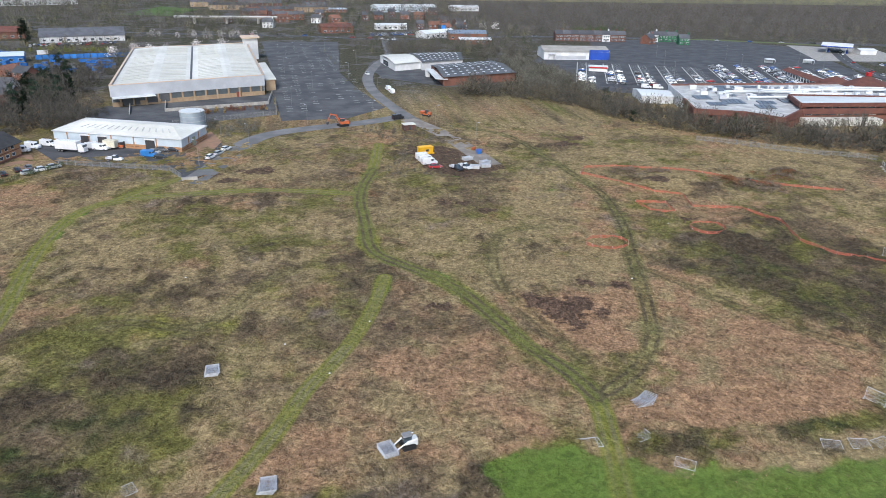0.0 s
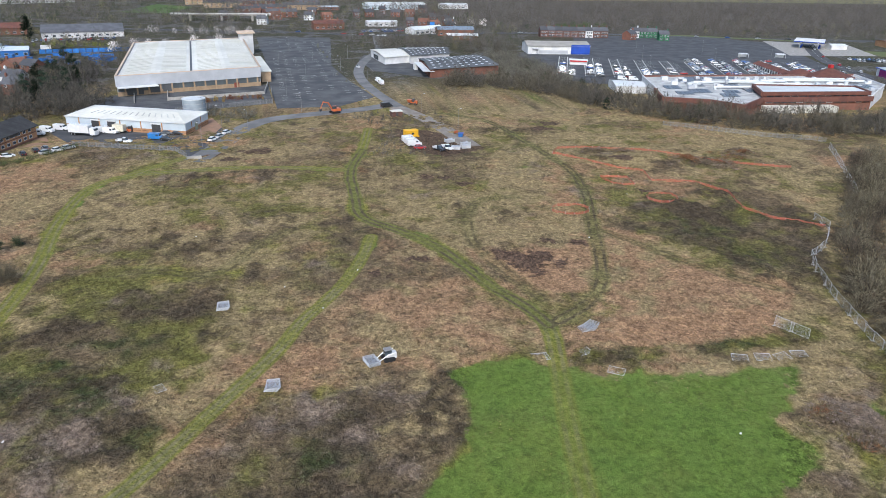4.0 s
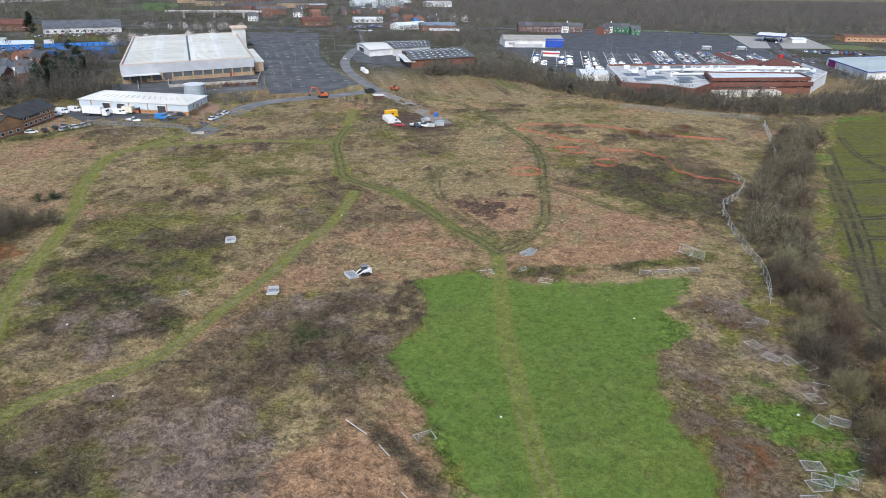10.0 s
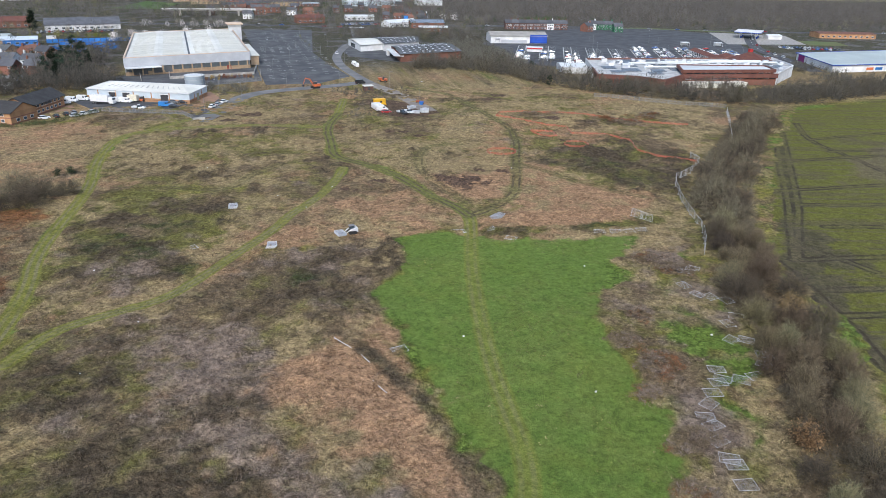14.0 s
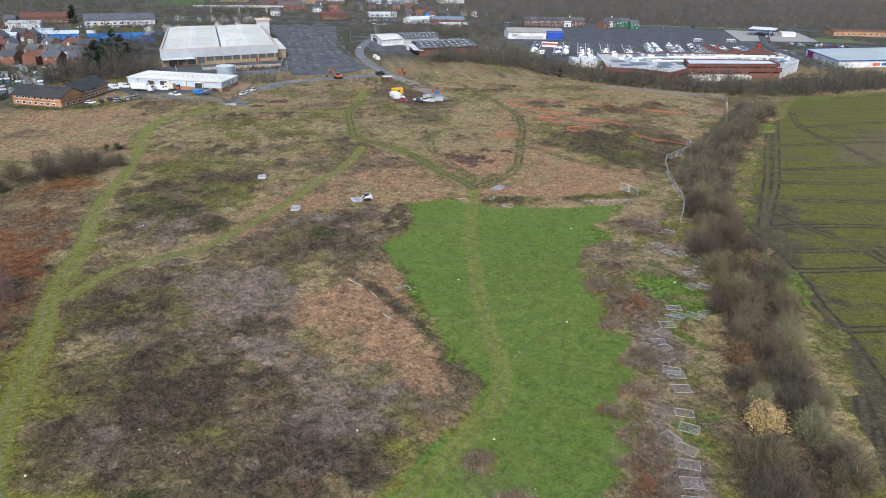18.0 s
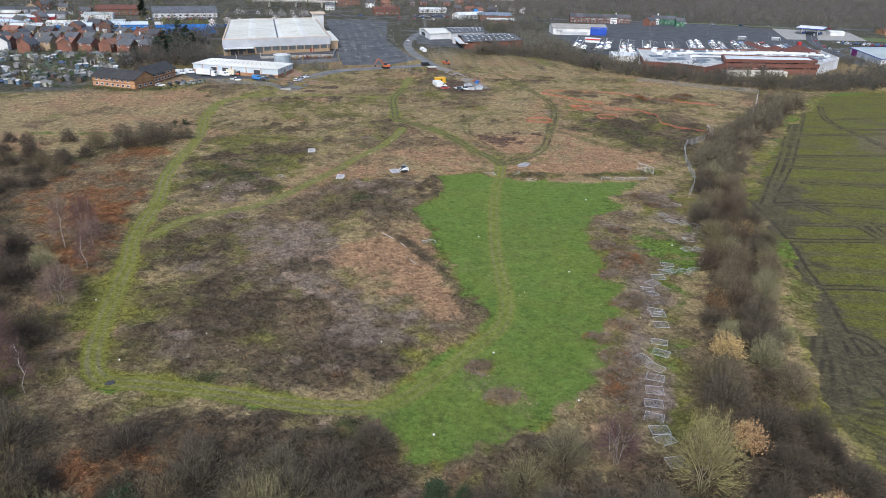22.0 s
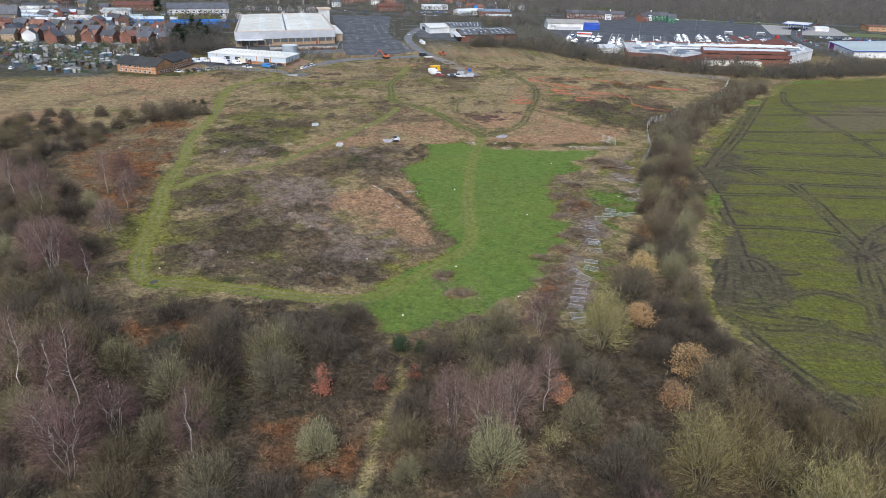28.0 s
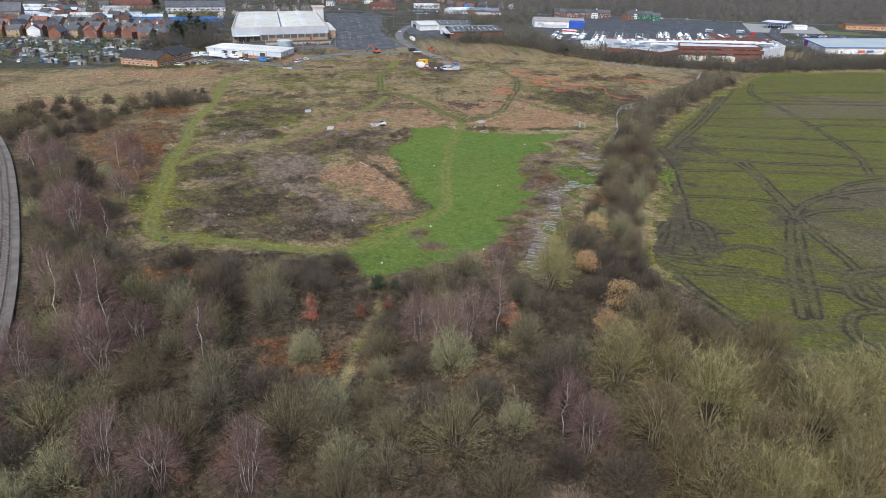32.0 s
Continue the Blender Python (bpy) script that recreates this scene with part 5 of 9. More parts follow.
# the wood, filled in
for _ in range(2600):
    x, y = r.uniform(-72, 98), r.uniform(-140, -42)
    if y > (-57 - 4 * math.sin(x * 0.2) if x > 2 else -47 - 3 * math.sin(x * 0.3)) or abs(one(nearest, x, y, PATHS)) < 5 or one(inside, x, y, ARABLE) > -3 or one(line_distance, x, y, RAILC) < 6.5 or one(inside, x, y, LAWN) > -2.5:
        continue
    if abs(one(line_distance, x, y, [(9, -56), (7, -72), (3, -86), (1, -96)])) < 3.4:
        continue
    glade = ((x + 5) / 11) ** 2 + ((y + 84) / 11) ** 2 < 1 or ((x - 27) / 5) ** 2 + ((y + 97) / 9) ** 2 < 1 or ((x + 9) / 8) ** 2 + ((y + 106) / 8) ** 2 < 1
    if glade and r.random() < 0.92:
        continue
    if clear(x, y, 4.8 if x < -18 else 5.5):
        if x < 2 and y > -62:
            kind = r.choice(("darkdome", "darkdome", "greydome"))
        elif x > 40:
            kind = r.choice(("willow", "dome", "willow", "greydome"))
        elif x < -32:
            kind = r.choice(("birches", "dome", "greydome", "darkdome", "greendome", "dome", "darkdome"))
        else:
            kind = r.choice(("dome", "greydome", "greendome", "darkdome", "greydome", "dome", "darkdome", "birches"))
        stand(kind, x, y, r.uniform(0.95, 1.5) if kind in ("dome", "greydome", "greendome", "darkdome") else r.uniform(0.75, 1.0), 4.8 if x < -18 else 5.5)
    elif clear(x, y, 2.5):
        taken.append((x, y, 2.5))
        (fill_a if r.random() < 0.75 else fill_b).append((x, y, r.uniform(0.3, 0.6)))
# west of the grass track, between it and the railway
for _ in range(2200):
    x, y = r.uniform(-118, -48), r.uniform(-50, 112)
    if one(line_distance, x, y, RAILC) < 7 or abs(one(nearest, x, y, PATHS)) < 6.5:
        continue
    br = one(inside, x, y, BRACKEN) > 1
    if br and r.random() < 0.97:
        continue
    if r.random() < 0.1 or (y > 0 and r.random() < 0.5) or (y > 40 and r.random() < 0.6) or (x > -72 and 24 < y < 99 and r.random() < 0.9):
        continue
    if clear(x, y, 5.4):
        kind = r.choice(("greydome", "dome", "birches", "greydome", "greendome", "darkdome", "birch") if y < 30 else ("greydome", "darkdome", "dome", "darkdome"))
        if x > -80 and y < 50:
            stand(kind, x, y, r.uniform(0.85, 1.3), 5.4)
        else:
            taken.append((x, y, 5.4))
            extra.setdefault(kind, []).append((x, y, r.uniform(0.7, 1.05)))
    elif clear(x, y, 2.2):
        taken.append((x, y, 2.2))
        (fill_a if r.random() < 0.6 else fill_b).append((x, y, r.uniform(0.4, 0.85)))
for kind, places in extra.items():
    thicket("thicket_" + {"hedgedark": "dark_hedge", "hedgegrey": "grey_hedge", "hedgeolive": "olive_hedge", "tandome": "hazel", "darkdome": "blackthorn", "dome": "sallow", "greydome": "hawthorn", "greendome": "elder", "birches": "birch", "birch": "young_birch"}[kind], (kind,), places,
            "stand of many " + KINDS[kind][1])
thicket("thicket_dark", ("hedgedark",), fill_a, "tangled bare dark brown bushes between the trees")
thicket("thicket_olive", ("smallo",), fill_b, "tangled bare olive bushes between the trees")
# belt in front of the shops, and the thicket by the showroom
tree_kind("beltgrey", "bare grey tree of the belt", BARK, TW_BELT, 4, h=4.8, spread=3.0, stems=3, limbs=2, subs=1, twigs=1, lift=0.25, thick=0.012, tw=0.05, twl=0.12, sides=3, fuzz=(480, 0.6, 0.055))
tree_kind("beltolive", "bare olive tree of the belt", BARK, TW_BELT_OLIVE, 4, h=4.8, spread=3.0, stems=3, limbs=2, subs=1, twigs=1, lift=0.25, thick=0.012, tw=0.05, twl=0.12, sides=3, fuzz=(480, 0.6, 0.055))
BELT = curved([(80, 336), (104, 328), (128, 312), (138, 286), (150, 258), (170, 236), (192, 222), (222, 210), (262, 216), (300, 226), (350, 238)])
belt_a, belt_b = [], []
for x, y in along_line(BELT, 4.2, 12, r):
    if clear(x, y, 3.4):
        taken.append((x, y, 3.4))
        (belt_a if r.random() < 0.4 else belt_b).append((x, y, r.choice((0.7, 1.0, 1.2, 1.5, 1.9)) * r.uniform(0.85, 1.15)))
thicket("tree_belt_brown", ("beltolive",), belt_a, "belt of bare brown trees before the shops")
thicket("tree_belt_olive", ("beltgrey",), belt_b, "belt of bare olive-grey trees before the shops")
for x, y, s in ((140, 300, 0.8), (168, 240, 0.8), (128, 320, 0.75), (214, 214, 0.7)):
    plant("ivytree", x, y, s)

# ---- roads and hard ground ----


def ribbon(line, width, z, thick=0.25):
    """A strip of road along a bent line."""
    m = Mesh()
    n = len(line)
    for i, (x, y) in enumerate(line):
        (x0, y0), (x1, y1) = line[max(0, i - 1)], line[min(n - 1, i + 1)]
        d = math.hypot(x1 - x0, y1 - y0)
        ox, oy = -(y1 - y0) / d * width / 2, (x1 - x0) / d * width / 2
        m.v += [(x - ox, y - oy, z), (x + ox, y + oy, z), (x - ox, y - oy, z - thick), (x + ox, y + oy, z - thick)]
    for i in range(n - 1):
        a, b = 4 * i, 4 * i + 4
        m.f += [(a, b, b + 1, a + 1), (a, a + 2, b + 2, b), (a + 1, b + 1, b + 3, a + 3)]
    return m


def strip(a, b, width, z):
    """One painted line from a to b."""
    d = math.hypot(b[0] - a[0], b[1] - a[1])
    ox, oy = -(b[1] - a[1]) / d * width / 2, (b[0] - a[0]) / d * width / 2
    return [(a[0] - ox, a[1] - oy, z), (b[0] - ox, b[1] - oy, z), (b[0] + ox, b[1] + oy, z), (a[0] + ox, a[1] + oy, z)]


def painted(name, lines, width, z, label, parent=None):
    m = Mesh()
    for a, b in lines:
        m.add(strip(a, b, width, z), [(0, 1, 2, 3)])
    ob = part(name, m, PAINT)
    return tagged(ob, label, "road marking", "", "structure")


def slab(name, ring, z, mat, label, category):
    return tagged(part(name, Mesh().prism(ring, z - 0.4, z), mat), label, category, "", "structure")


for k, (line, w, z, mat, lab) in enumerate((
        (ROAD_ACCESS, 7.5, 0.060, PALE_TARMAC, "worn grey tarmac access road"), (ROAD_MAIN, 7.0, 0.075, GRIT, "muddy haul road across the site"),
        (ROAD_NORTH, 5.6, 0.066, PALE_TARMAC, "grey tarmac estate road"),
        (ROAD_EAST, 12, 0.05, TARMAC, "wide tarmac main road"), (ROAD_WEST, 10, 0.045, TARMAC, "tarmac main road towards the town"),
        (ROAD_SHOPS, 9, 0.07, TARMAC, "tarmac service road beside the shops"))):
    tagged(part("road", ribbon(curved(line), w, z), mat), lab, "road", "", "structure")
    if k in (3, 4, 5):
        ln = curved(line)
        painted("centre_line", [((a[0] * 0.8 + b[0] * 0.2, a[1] * 0.8 + b[1] * 0.2), (a[0] * 0.3 + b[0] * 0.7, a[1] * 0.3 + b[1] * 0.7)) for a, b in zip(ln, ln[1:])], 0.25, z + 0.006, "broken white centre line")
slab("car_park_empty", [(-6, 278), (20, 280), (38, 300), (30, 345), (24, 400), (28, 470), (32, 548), (-24, 548), (-14, 420), (-10, 330)], 0.03, OLD_TARMAC, "disused car park of cracked grey tarmac", "car park")
slab("yard_hangar", [(-84, 276), (-46, 274), (-8, 290), (-11, 338), (-20, 336), (-78, 314), (-88, 300)], 0.022, OLD_TARMAC, "stained tarmac loading yard", "yard")
slab("yard_units", [(-72, 223), (-38, 212), (-33, 203), (-27, 208), (-24, 236), (-29, 256), (-36, 238), (-82, 256), (-88, 248)], 0.04, TARMAC, "tarmac yard in front of the units", "yard")
slab("yard_office", [(-98, 206), (-78, 222), (-84, 236), (-94, 236), (-96, 218)], 0.036, BRICK_PAVE, "reddish block-paved parking court", "yard")
slab("paving_side", [(-36, 230), (-29, 228), (-26, 246), (-31, 262), (-37, 252)], 0.052, BRICK_PAVE, "reddish block paving beside the unit", "yard")
slab("yard_showroom", [(46, 380), (74, 350), (84, 350), (74, 402), (60, 440), (48, 446), (42, 420)], 0.034, OLD_TARMAC, "grey tarmac yard of the showroom", "yard")
slab("car_park_shops", [(146, 340), (160, 326), (184, 322), (300, 312), (322, 330), (350, 400), (392, 500), (345, 562), (236, 556), (205, 470), (168, 470), (150, 440)], 0.026, TARMAC, "dark tarmac car park of the shops", "car park")
slab("forecourt", [(352, 430), (420, 424), (450, 490), (392, 520)], 0.042, CONCRETE, "pale concrete filling station forecourt", "forecourt")

# faded bays of the empty car park
lines = []
for row in range(7):
    for i in range(46):
        if rng.rand() < 0.55:
            y0 = 296 + i * 5.2
            x0 = -4 + row * 6.0 - (y0 - 296) * 0.045
            if x0 < 36 - max(0, (y0 - 300)) * 0.05:
                lines.append(((x0, y0), (x0 + 2.6, y0 + 0.4)))
painted("bay_lines_faded", lines, 0.35, 0.04, "faded white parking bay lines")

U, V = Vector((0.93, -0.366)), Vector((0.366, 0.93))


def shop_xy(s, t):
    """A place in the shops' car park: s metres along its front, t metres away from it."""
    return (172 + U.x * s + V.x * t, 336 + U.y * s + V.y * t)


lines, borders = [], []
for col in range(-2, 9):
    far = 92 if col < 8 else 60
    for k in range(2):
        s = 3 + col * 16.2 + k * 5.4
        for i in range(int((far - 12) / 2.5)):
            lines.append((shop_xy(s, (12 + col * 3.4 if col > 2 else 12) + i * 2.5), shop_xy(s + 4.8, (12 + col * 3.4 if col > 2 else 12) + i * 2.5)))
    borders.append((shop_xy(3 + col * 16.2 + 5.1, 12 + max(0, col) * 3.0), shop_xy(3 + col * 16.2 + 5.1, far)))
    borders.append((shop_xy(3 + col * 16.2 - 0.4, 12 + max(0, col) * 3.0), shop_xy(3 + col * 16.2 - 0.4, far)))
painted("bay_lines", lines, 0.2, 0.036, "white parking bay lines")
painted("row_lines", borders, 0.5, 0.044, "pale kerb lines between the parking rows")

# ---- buildings ----


def along(a, b, s, out, z):
    d = math.hypot(b[0] - a[0], b[1] - a[1])
    ux, uy = (b[0] - a[0]) / d, (b[1] - a[1]) / d
    return (a[0] + ux * s + uy * out, a[1] + uy * s - ux * out, z)


def on_face(a, b, s0, s1, z0, z1, o0, o1):
    """A box on the wall from a to b: s along it, o outwards (to the right of a to b)."""
    m = Mesh()
    vs = [along(a, b, s, o, z) for z in (z0, z1) for s, o in ((s0, o0), (s0, o1), (s1, o1), (s1, o0))]
    return m.add(vs, [(0, 1, 2, 3), (7, 6, 5, 4), (4, 5, 1, 0), (5, 6, 2, 1), (6, 7, 3, 2), (7, 4, 0, 3)])


def edge_len(a, b):
    return math.hypot(b[0] - a[0], b[1] - a[1])


def walls(th, ring, z0, z1, mat, t=0.35, label="", name="wall"):
    """One slab a side; ring runs anticlockwise, so that outside lies to the right."""
    for a, b in zip(ring, ring[1:] + ring[:1]):
        part(name, on_face(a, b, 0, edge_len(a, b) - t * 0.4, z0, z1, -t, 0), mat, th, label, world=True)


def window(th, a, b, s, z, w, h, frame=WHITE_WALL, pane=DARK_GLASS, name="window", split=True):
    fr = Mesh()
    for s0, s1, z0, z1 in ((s, s + w, z, z + 0.12), (s, s + w, z + h - 0.12, z + h), (s, s + 0.1, z + 0.12, z + h - 0.12), (s + w - 0.1, s + w, z + 0.12, z + h - 0.12)):
        o = on_face(a, b, s0, s1, z0, z1, -0.1, 0.08)
        fr.add(o.v, o.f)
    if not split:
        o = on_face(a, b, s + 0.1, s + w - 0.1, z + 0.12, z + h - 0.12, -0.1, 0.04)
        k0 = len(fr.f)
        fr.add(o.v, o.f)
        me = fr.mesh(name)
        me.materials.append(frame)
        me.materials.append(pane)
        me.polygons.foreach_set("material_index", [0] * k0 + [1] * (len(fr.f) - k0))
        return part(name, me, None, th, world=True)
    win = part(name, fr, frame, th, world=True)
    part("pane", on_face(a, b, s + 0.1, s + w - 0.1, z + 0.12, z + h - 0.12, -0.1, 0.04), pane, win)
    return win


def lerp2(a, b, t):
    return (a[0] + (b[0] - a[0]) * t, a[1] + (b[1] - a[1]) * t)


def base(ring):
    return sum(p[0] for p in ring) / len(ring), sum(p[1] for p in ring) / len(ring)


def grid_point(ring, s, t):
    """s along the front edge (0-1), t towards the back (0-3)."""
    return lerp2(lerp2(ring[0], ring[1], s), lerp2(ring[3], ring[2], s), t)


def roof_patch(ring, s0, s1, t0, t1, z, thick=0.06):
    """A flat piece on a roof; z is a function of (s, t)."""
    m = Mesh()
    pts = [(s0, t0), (s1, t0), (s1, t1), (s0, t1)]
    vs = [(*grid_point(ring, s, t), z(s, t) + thick) for s, t in pts] + [(*grid_point(ring, s, t), z(s, t) - thick) for s, t in pts]
    return m.add(vs, [(0, 1, 2, 3), (7, 6, 5, 4), (0, 4, 5, 1), (1, 5, 6, 2), (2, 6, 7, 3), (3, 7, 4, 0)])


# the big white-roofed warehouse
HG = [(-75.5, 311), (-14.2, 335), (-29, 462), (-90.5, 437)]
th = thing("warehouse", *base(HG), label="large disused warehouse, white roof, buff brick and grey cladding", category="warehouse")
walls(th, HG, 0, 1.9, BUFF_BRICK, 0.4, "buff brick lower wall")
HB = [along(HG[i], HG[(i + 1) % 4], 0, 0.12, 0)[:2] for i in range(4)]
for i in range(4):
    a, b = HG[i], HG[(i + 1) % 4]
    part("cladding", on_face(a, b, -0.1, edge_len(a, b) + 0.1, 4.3, 9.0, -0.3, 0.35), GREY_SHEET, th, "pale grey cladding", world=True)
    part("coping", on_face(a, b, -0.2, edge_len(a, b) + 0.2, 9.0, 9.25, -0.5, 0.42), GUTTER, th, "tan roof edge", world=True)
    # the front band is coloured dark, for the shade in its recesses
    part("glazing", on_face(a, b, 0.4, edge_len(a, b) - 0.4, 1.9, 4.3, -0.35, -0.05), surface("grey_panel_glazing", (0.105, 0.125, 0.135), None, 0.3, 0.4, 0.5) if i == 0 else GREY_SHEET, th, world=True)
hz = lambda s, t: 8.45 + 0.85 * (1 - abs(abs(s - 0.5) - 0.25) / 0.25)
for s0, s1 in ((0.008, 0.25), (0.25, 0.492), (0.508, 0.75), (0.75, 0.992)):
    sheet = part("roof_sheet", roof_patch(HG, s0, s1, 0.006, 0.994, hz, 0.05), WHITE_ROOF, th, world=True)
    for k in range(26):
        t0 = 0.03 + k * 0.0365
        m = roof_patch(HG, s0 + 0.04, s1 - 0.03, t0, t0 + 0.011, lambda s, t: hz(s, t) + 0.09, 0.05)
        part("rooflight", m, surface("aged_rooflight", (0.56, 0.55, 0.47), (0.47, 0.46, 0.4), 0.3, 0.5) if "aged_rooflight" not in bpy.data.materials else bpy.data.materials["aged_rooflight"], sheet)
part("valley_gutter", roof_patch(HG, 0.492, 0.508, 0.006, 0.994, lambda s, t: 8.4, 0.05), DARK_METAL, th, "dark valley gutter", world=True)
L0 = edge_len(HG[0], HG[1])
for k in range(13):
    s = 3 + k * (L0 - 4) / 12.2
    part("pilaster", on_face(HG[0], HG[1], s, s + 0.7, 0, 4.3, 0, 0.3), BUFF_BRICK, th, world=True)
for s, w, z0 in ((4, 7, 0.3), (14, 4.2, 0.8), (19.5, 4.2, 0.8)):
    part("loading_door", on_face(HG[0], HG[1], s, s + w, z0, 3.8, -0.05, 0.12), DARK_SHEET, th, "dark grey roller door", world=True)
DULL_RED = surface("dull_red_doors", (0.26, 0.075, 0.055))
for s in (52.5,):
    part("red_door", on_face(HG[0], HG[1], s, s + 2.4, 0.1, 2.4, 0, 0.1), DULL_RED, th, "dull red doors", world=True)
part("canopy", on_face(HG[0], HG[1], 0, 17, 4.0, 4.4, 0.36, 4.2), PALE_ROOF, th, "loading canopy", world=True)
part("stair_tower", Mesh().prism([(-30, 452), (-22, 455), (-23.5, 466), (-31.5, 463)], 0, 12.6), WHITE_WALL, th, world=True)
part("tower_roof", Mesh().prism([(-31, 450.5), (-20.6, 454), (-22.5, 468), (-33, 464)], 12.6, 13.3), GUTTER, th, world=True)
part("entrance_wing", Mesh().prism([(-14, 345), (-9.5, 346.6), (-16.5, 400.6), (-21, 399)], 0, 5.0), BUFF_BRICK, th, world=True)
part("wing_roof", Mesh().prism([(-14.2, 344.4), (-9.0, 346.2), (-16.0, 401.2), (-21.4, 399.6)], 5.0, 5.5), WHITE_ROOF, th, world=True)

yw = thing("yard_wall", -58, 300, label="low concrete retaining walls across the loading yard", category="wall", kind="structure")
for (x0, y0), (x1, y1), h in (((-70, 318), (-66, 296), 1.3), ((-56, 322), (-53, 300), 1.2), ((-53, 300), (-12, 312), 1.4), ((-12, 312), (-11, 338), 1.5), ((-84, 308), (-80, 284), 1.0)):
    part("wall_panel", Mesh().box(0, -0.15, 0, math.hypot(x1 - x0, y1 - y0), 0.15, h, 0.03), CONCRETE, yw).matrix_basis = yw.matrix_basis.inverted() @ pose(x0, y0, 0, 0, 0, math.degrees(math.atan2(y1 - y0, x1 - x0)))

# the light-industrial units
SH = [(-81, 251), (-37.3, 233.5), (-31.6, 253), (-75.2, 270)]
th = thing("industrial_units", *base(SH), label="low industrial units, orange brick, pale blue cladding, white roof", category="industrial building")
walls(th, SH, 0, 1.6, ORANGE_BRICK, 0.35, "banded orange brick plinth")
for i in range(4):
    a, b = SH[i], SH[(i + 1) % 4]
    L = edge_len(a, b)
    part("cladding", on_face(a, b, 0, L, 1.6, 4.2, -0.3, 0.06), PALE_SHEET, th, "pale blue cladding", world=True)
    part("eaves_gutter", on_face(a, b, -0.4, L + 0.4, 4.2, 4.45, -0.3, 0.45), WHITE_WALL, th, world=True)
    part("brick_band", on_face(a, b, 0, L, 0.75, 0.9, 0, 0.03), RED_BRICK, th, world=True)
    for s in np.arange(5, L - 2, 8.2):
        part("brick_pier", on_face(a, b, s, s + 0.45, 0, 4.2, 0, 0.14), ORANGE_BRICK, th, world=True)
RG = [lerp2(SH[0], SH[3], 0.5), lerp2(SH[1], SH[2], 0.5)]
RG = [lerp2(RG[0], RG[1], 0.16), lerp2(RG[0], RG[1], 0.84)]
SO = [along(SH[0], SH[1], -0.5, 0.5, 0)[:2], along(SH[0], SH[1], edge_len(SH[0], SH[1]) + 0.5, 0.5, 0)[:2],
      along(SH[2], SH[3], -0.5, 0.5, 0)[:2], along(SH[2], SH[3], edge_len(SH[2], SH[3]) + 0.5, 0.5, 0)[:2]]
rv = [(*p, 4.35) for p in SO] + [(*RG[0], 6.1), (*RG[1], 6.1)]
part("roof", Mesh().add(rv, [(0, 1, 5, 4), (2, 3, 4, 5), (1, 2, 5), (3, 0, 4), (3, 2, 1, 0)]), WHITE_ROOF, th, world=True)
SHR = [SO[0], SO[1], RG[1], RG[0]]
for k in range(14):
    s = 0.12 + k * 0.062
    part("rooflight", roof_patch(SHR, s, s + 0.014, 0.42, 0.72, lambda s, t: 4.38 + 1.75 * t, 0.03), surface("dim_rooflight", (0.52, 0.53, 0.5)) if "dim_rooflight" not in bpy.data.materials else bpy.data.materials["dim_rooflight"], th, world=True)
for s in (10.2, 16.5, 34.0):
    # no real opening: a dark sheet on the cladding stands for the shaded inside
    part("open_bay", on_face(SH[0], SH[1], s, s + 3.4, 0, 3.4, 0.05, 0.1), DARK_METAL, th, "open roller door, its shaded inside a flat dark sheet", world=True)
    part("door_hood", on_face(SH[0], SH[1], s - 0.2, s + 3.6, 3.4, 3.75, 0.05, 0.4), WHITE_WALL, th, world=True)
part("side_door", on_face(SH[1], SH[2], 8, 10.5, 0, 3.0, 0.05, 0.12), surface("olive_door", (0.4, 0.42, 0.3)), th, "olive roller door", world=True)

# round tank
th = thing("storage_tank", -38, 268, label="round grey-blue steel storage tank with pale lid", category="tank")
ring = [(4.4 * math.cos(2 * math.pi * k / 40), 4.4 * math.sin(2 * math.pi * k / 40)) for k in range(40)]
part("shell", Mesh().prism(ring, 0, 6.6), surface("tank_steel", (0.36, 0.42, 0.47), (0.3, 0.35, 0.4), 0.3, 0.5, 0.4), th, smooth=False)
for z in (1.6, 3.3, 5.0):
    part("hoop", Mesh().prism([(x * 1.01, y * 1.01) for x, y in ring], z, z + 0.1), GREY_SHEET, th)
part("lid", Mesh().prism([(x * 1.03, y * 1.03) for x, y in ring], 6.6, 6.85), PALE_ROOF, th)
part("downpipe", Mesh().tube([(4.6, 0.4, 0), (4.6, 0.4, 6.8)], [0.12, 0.12], 6), STEEL, th)


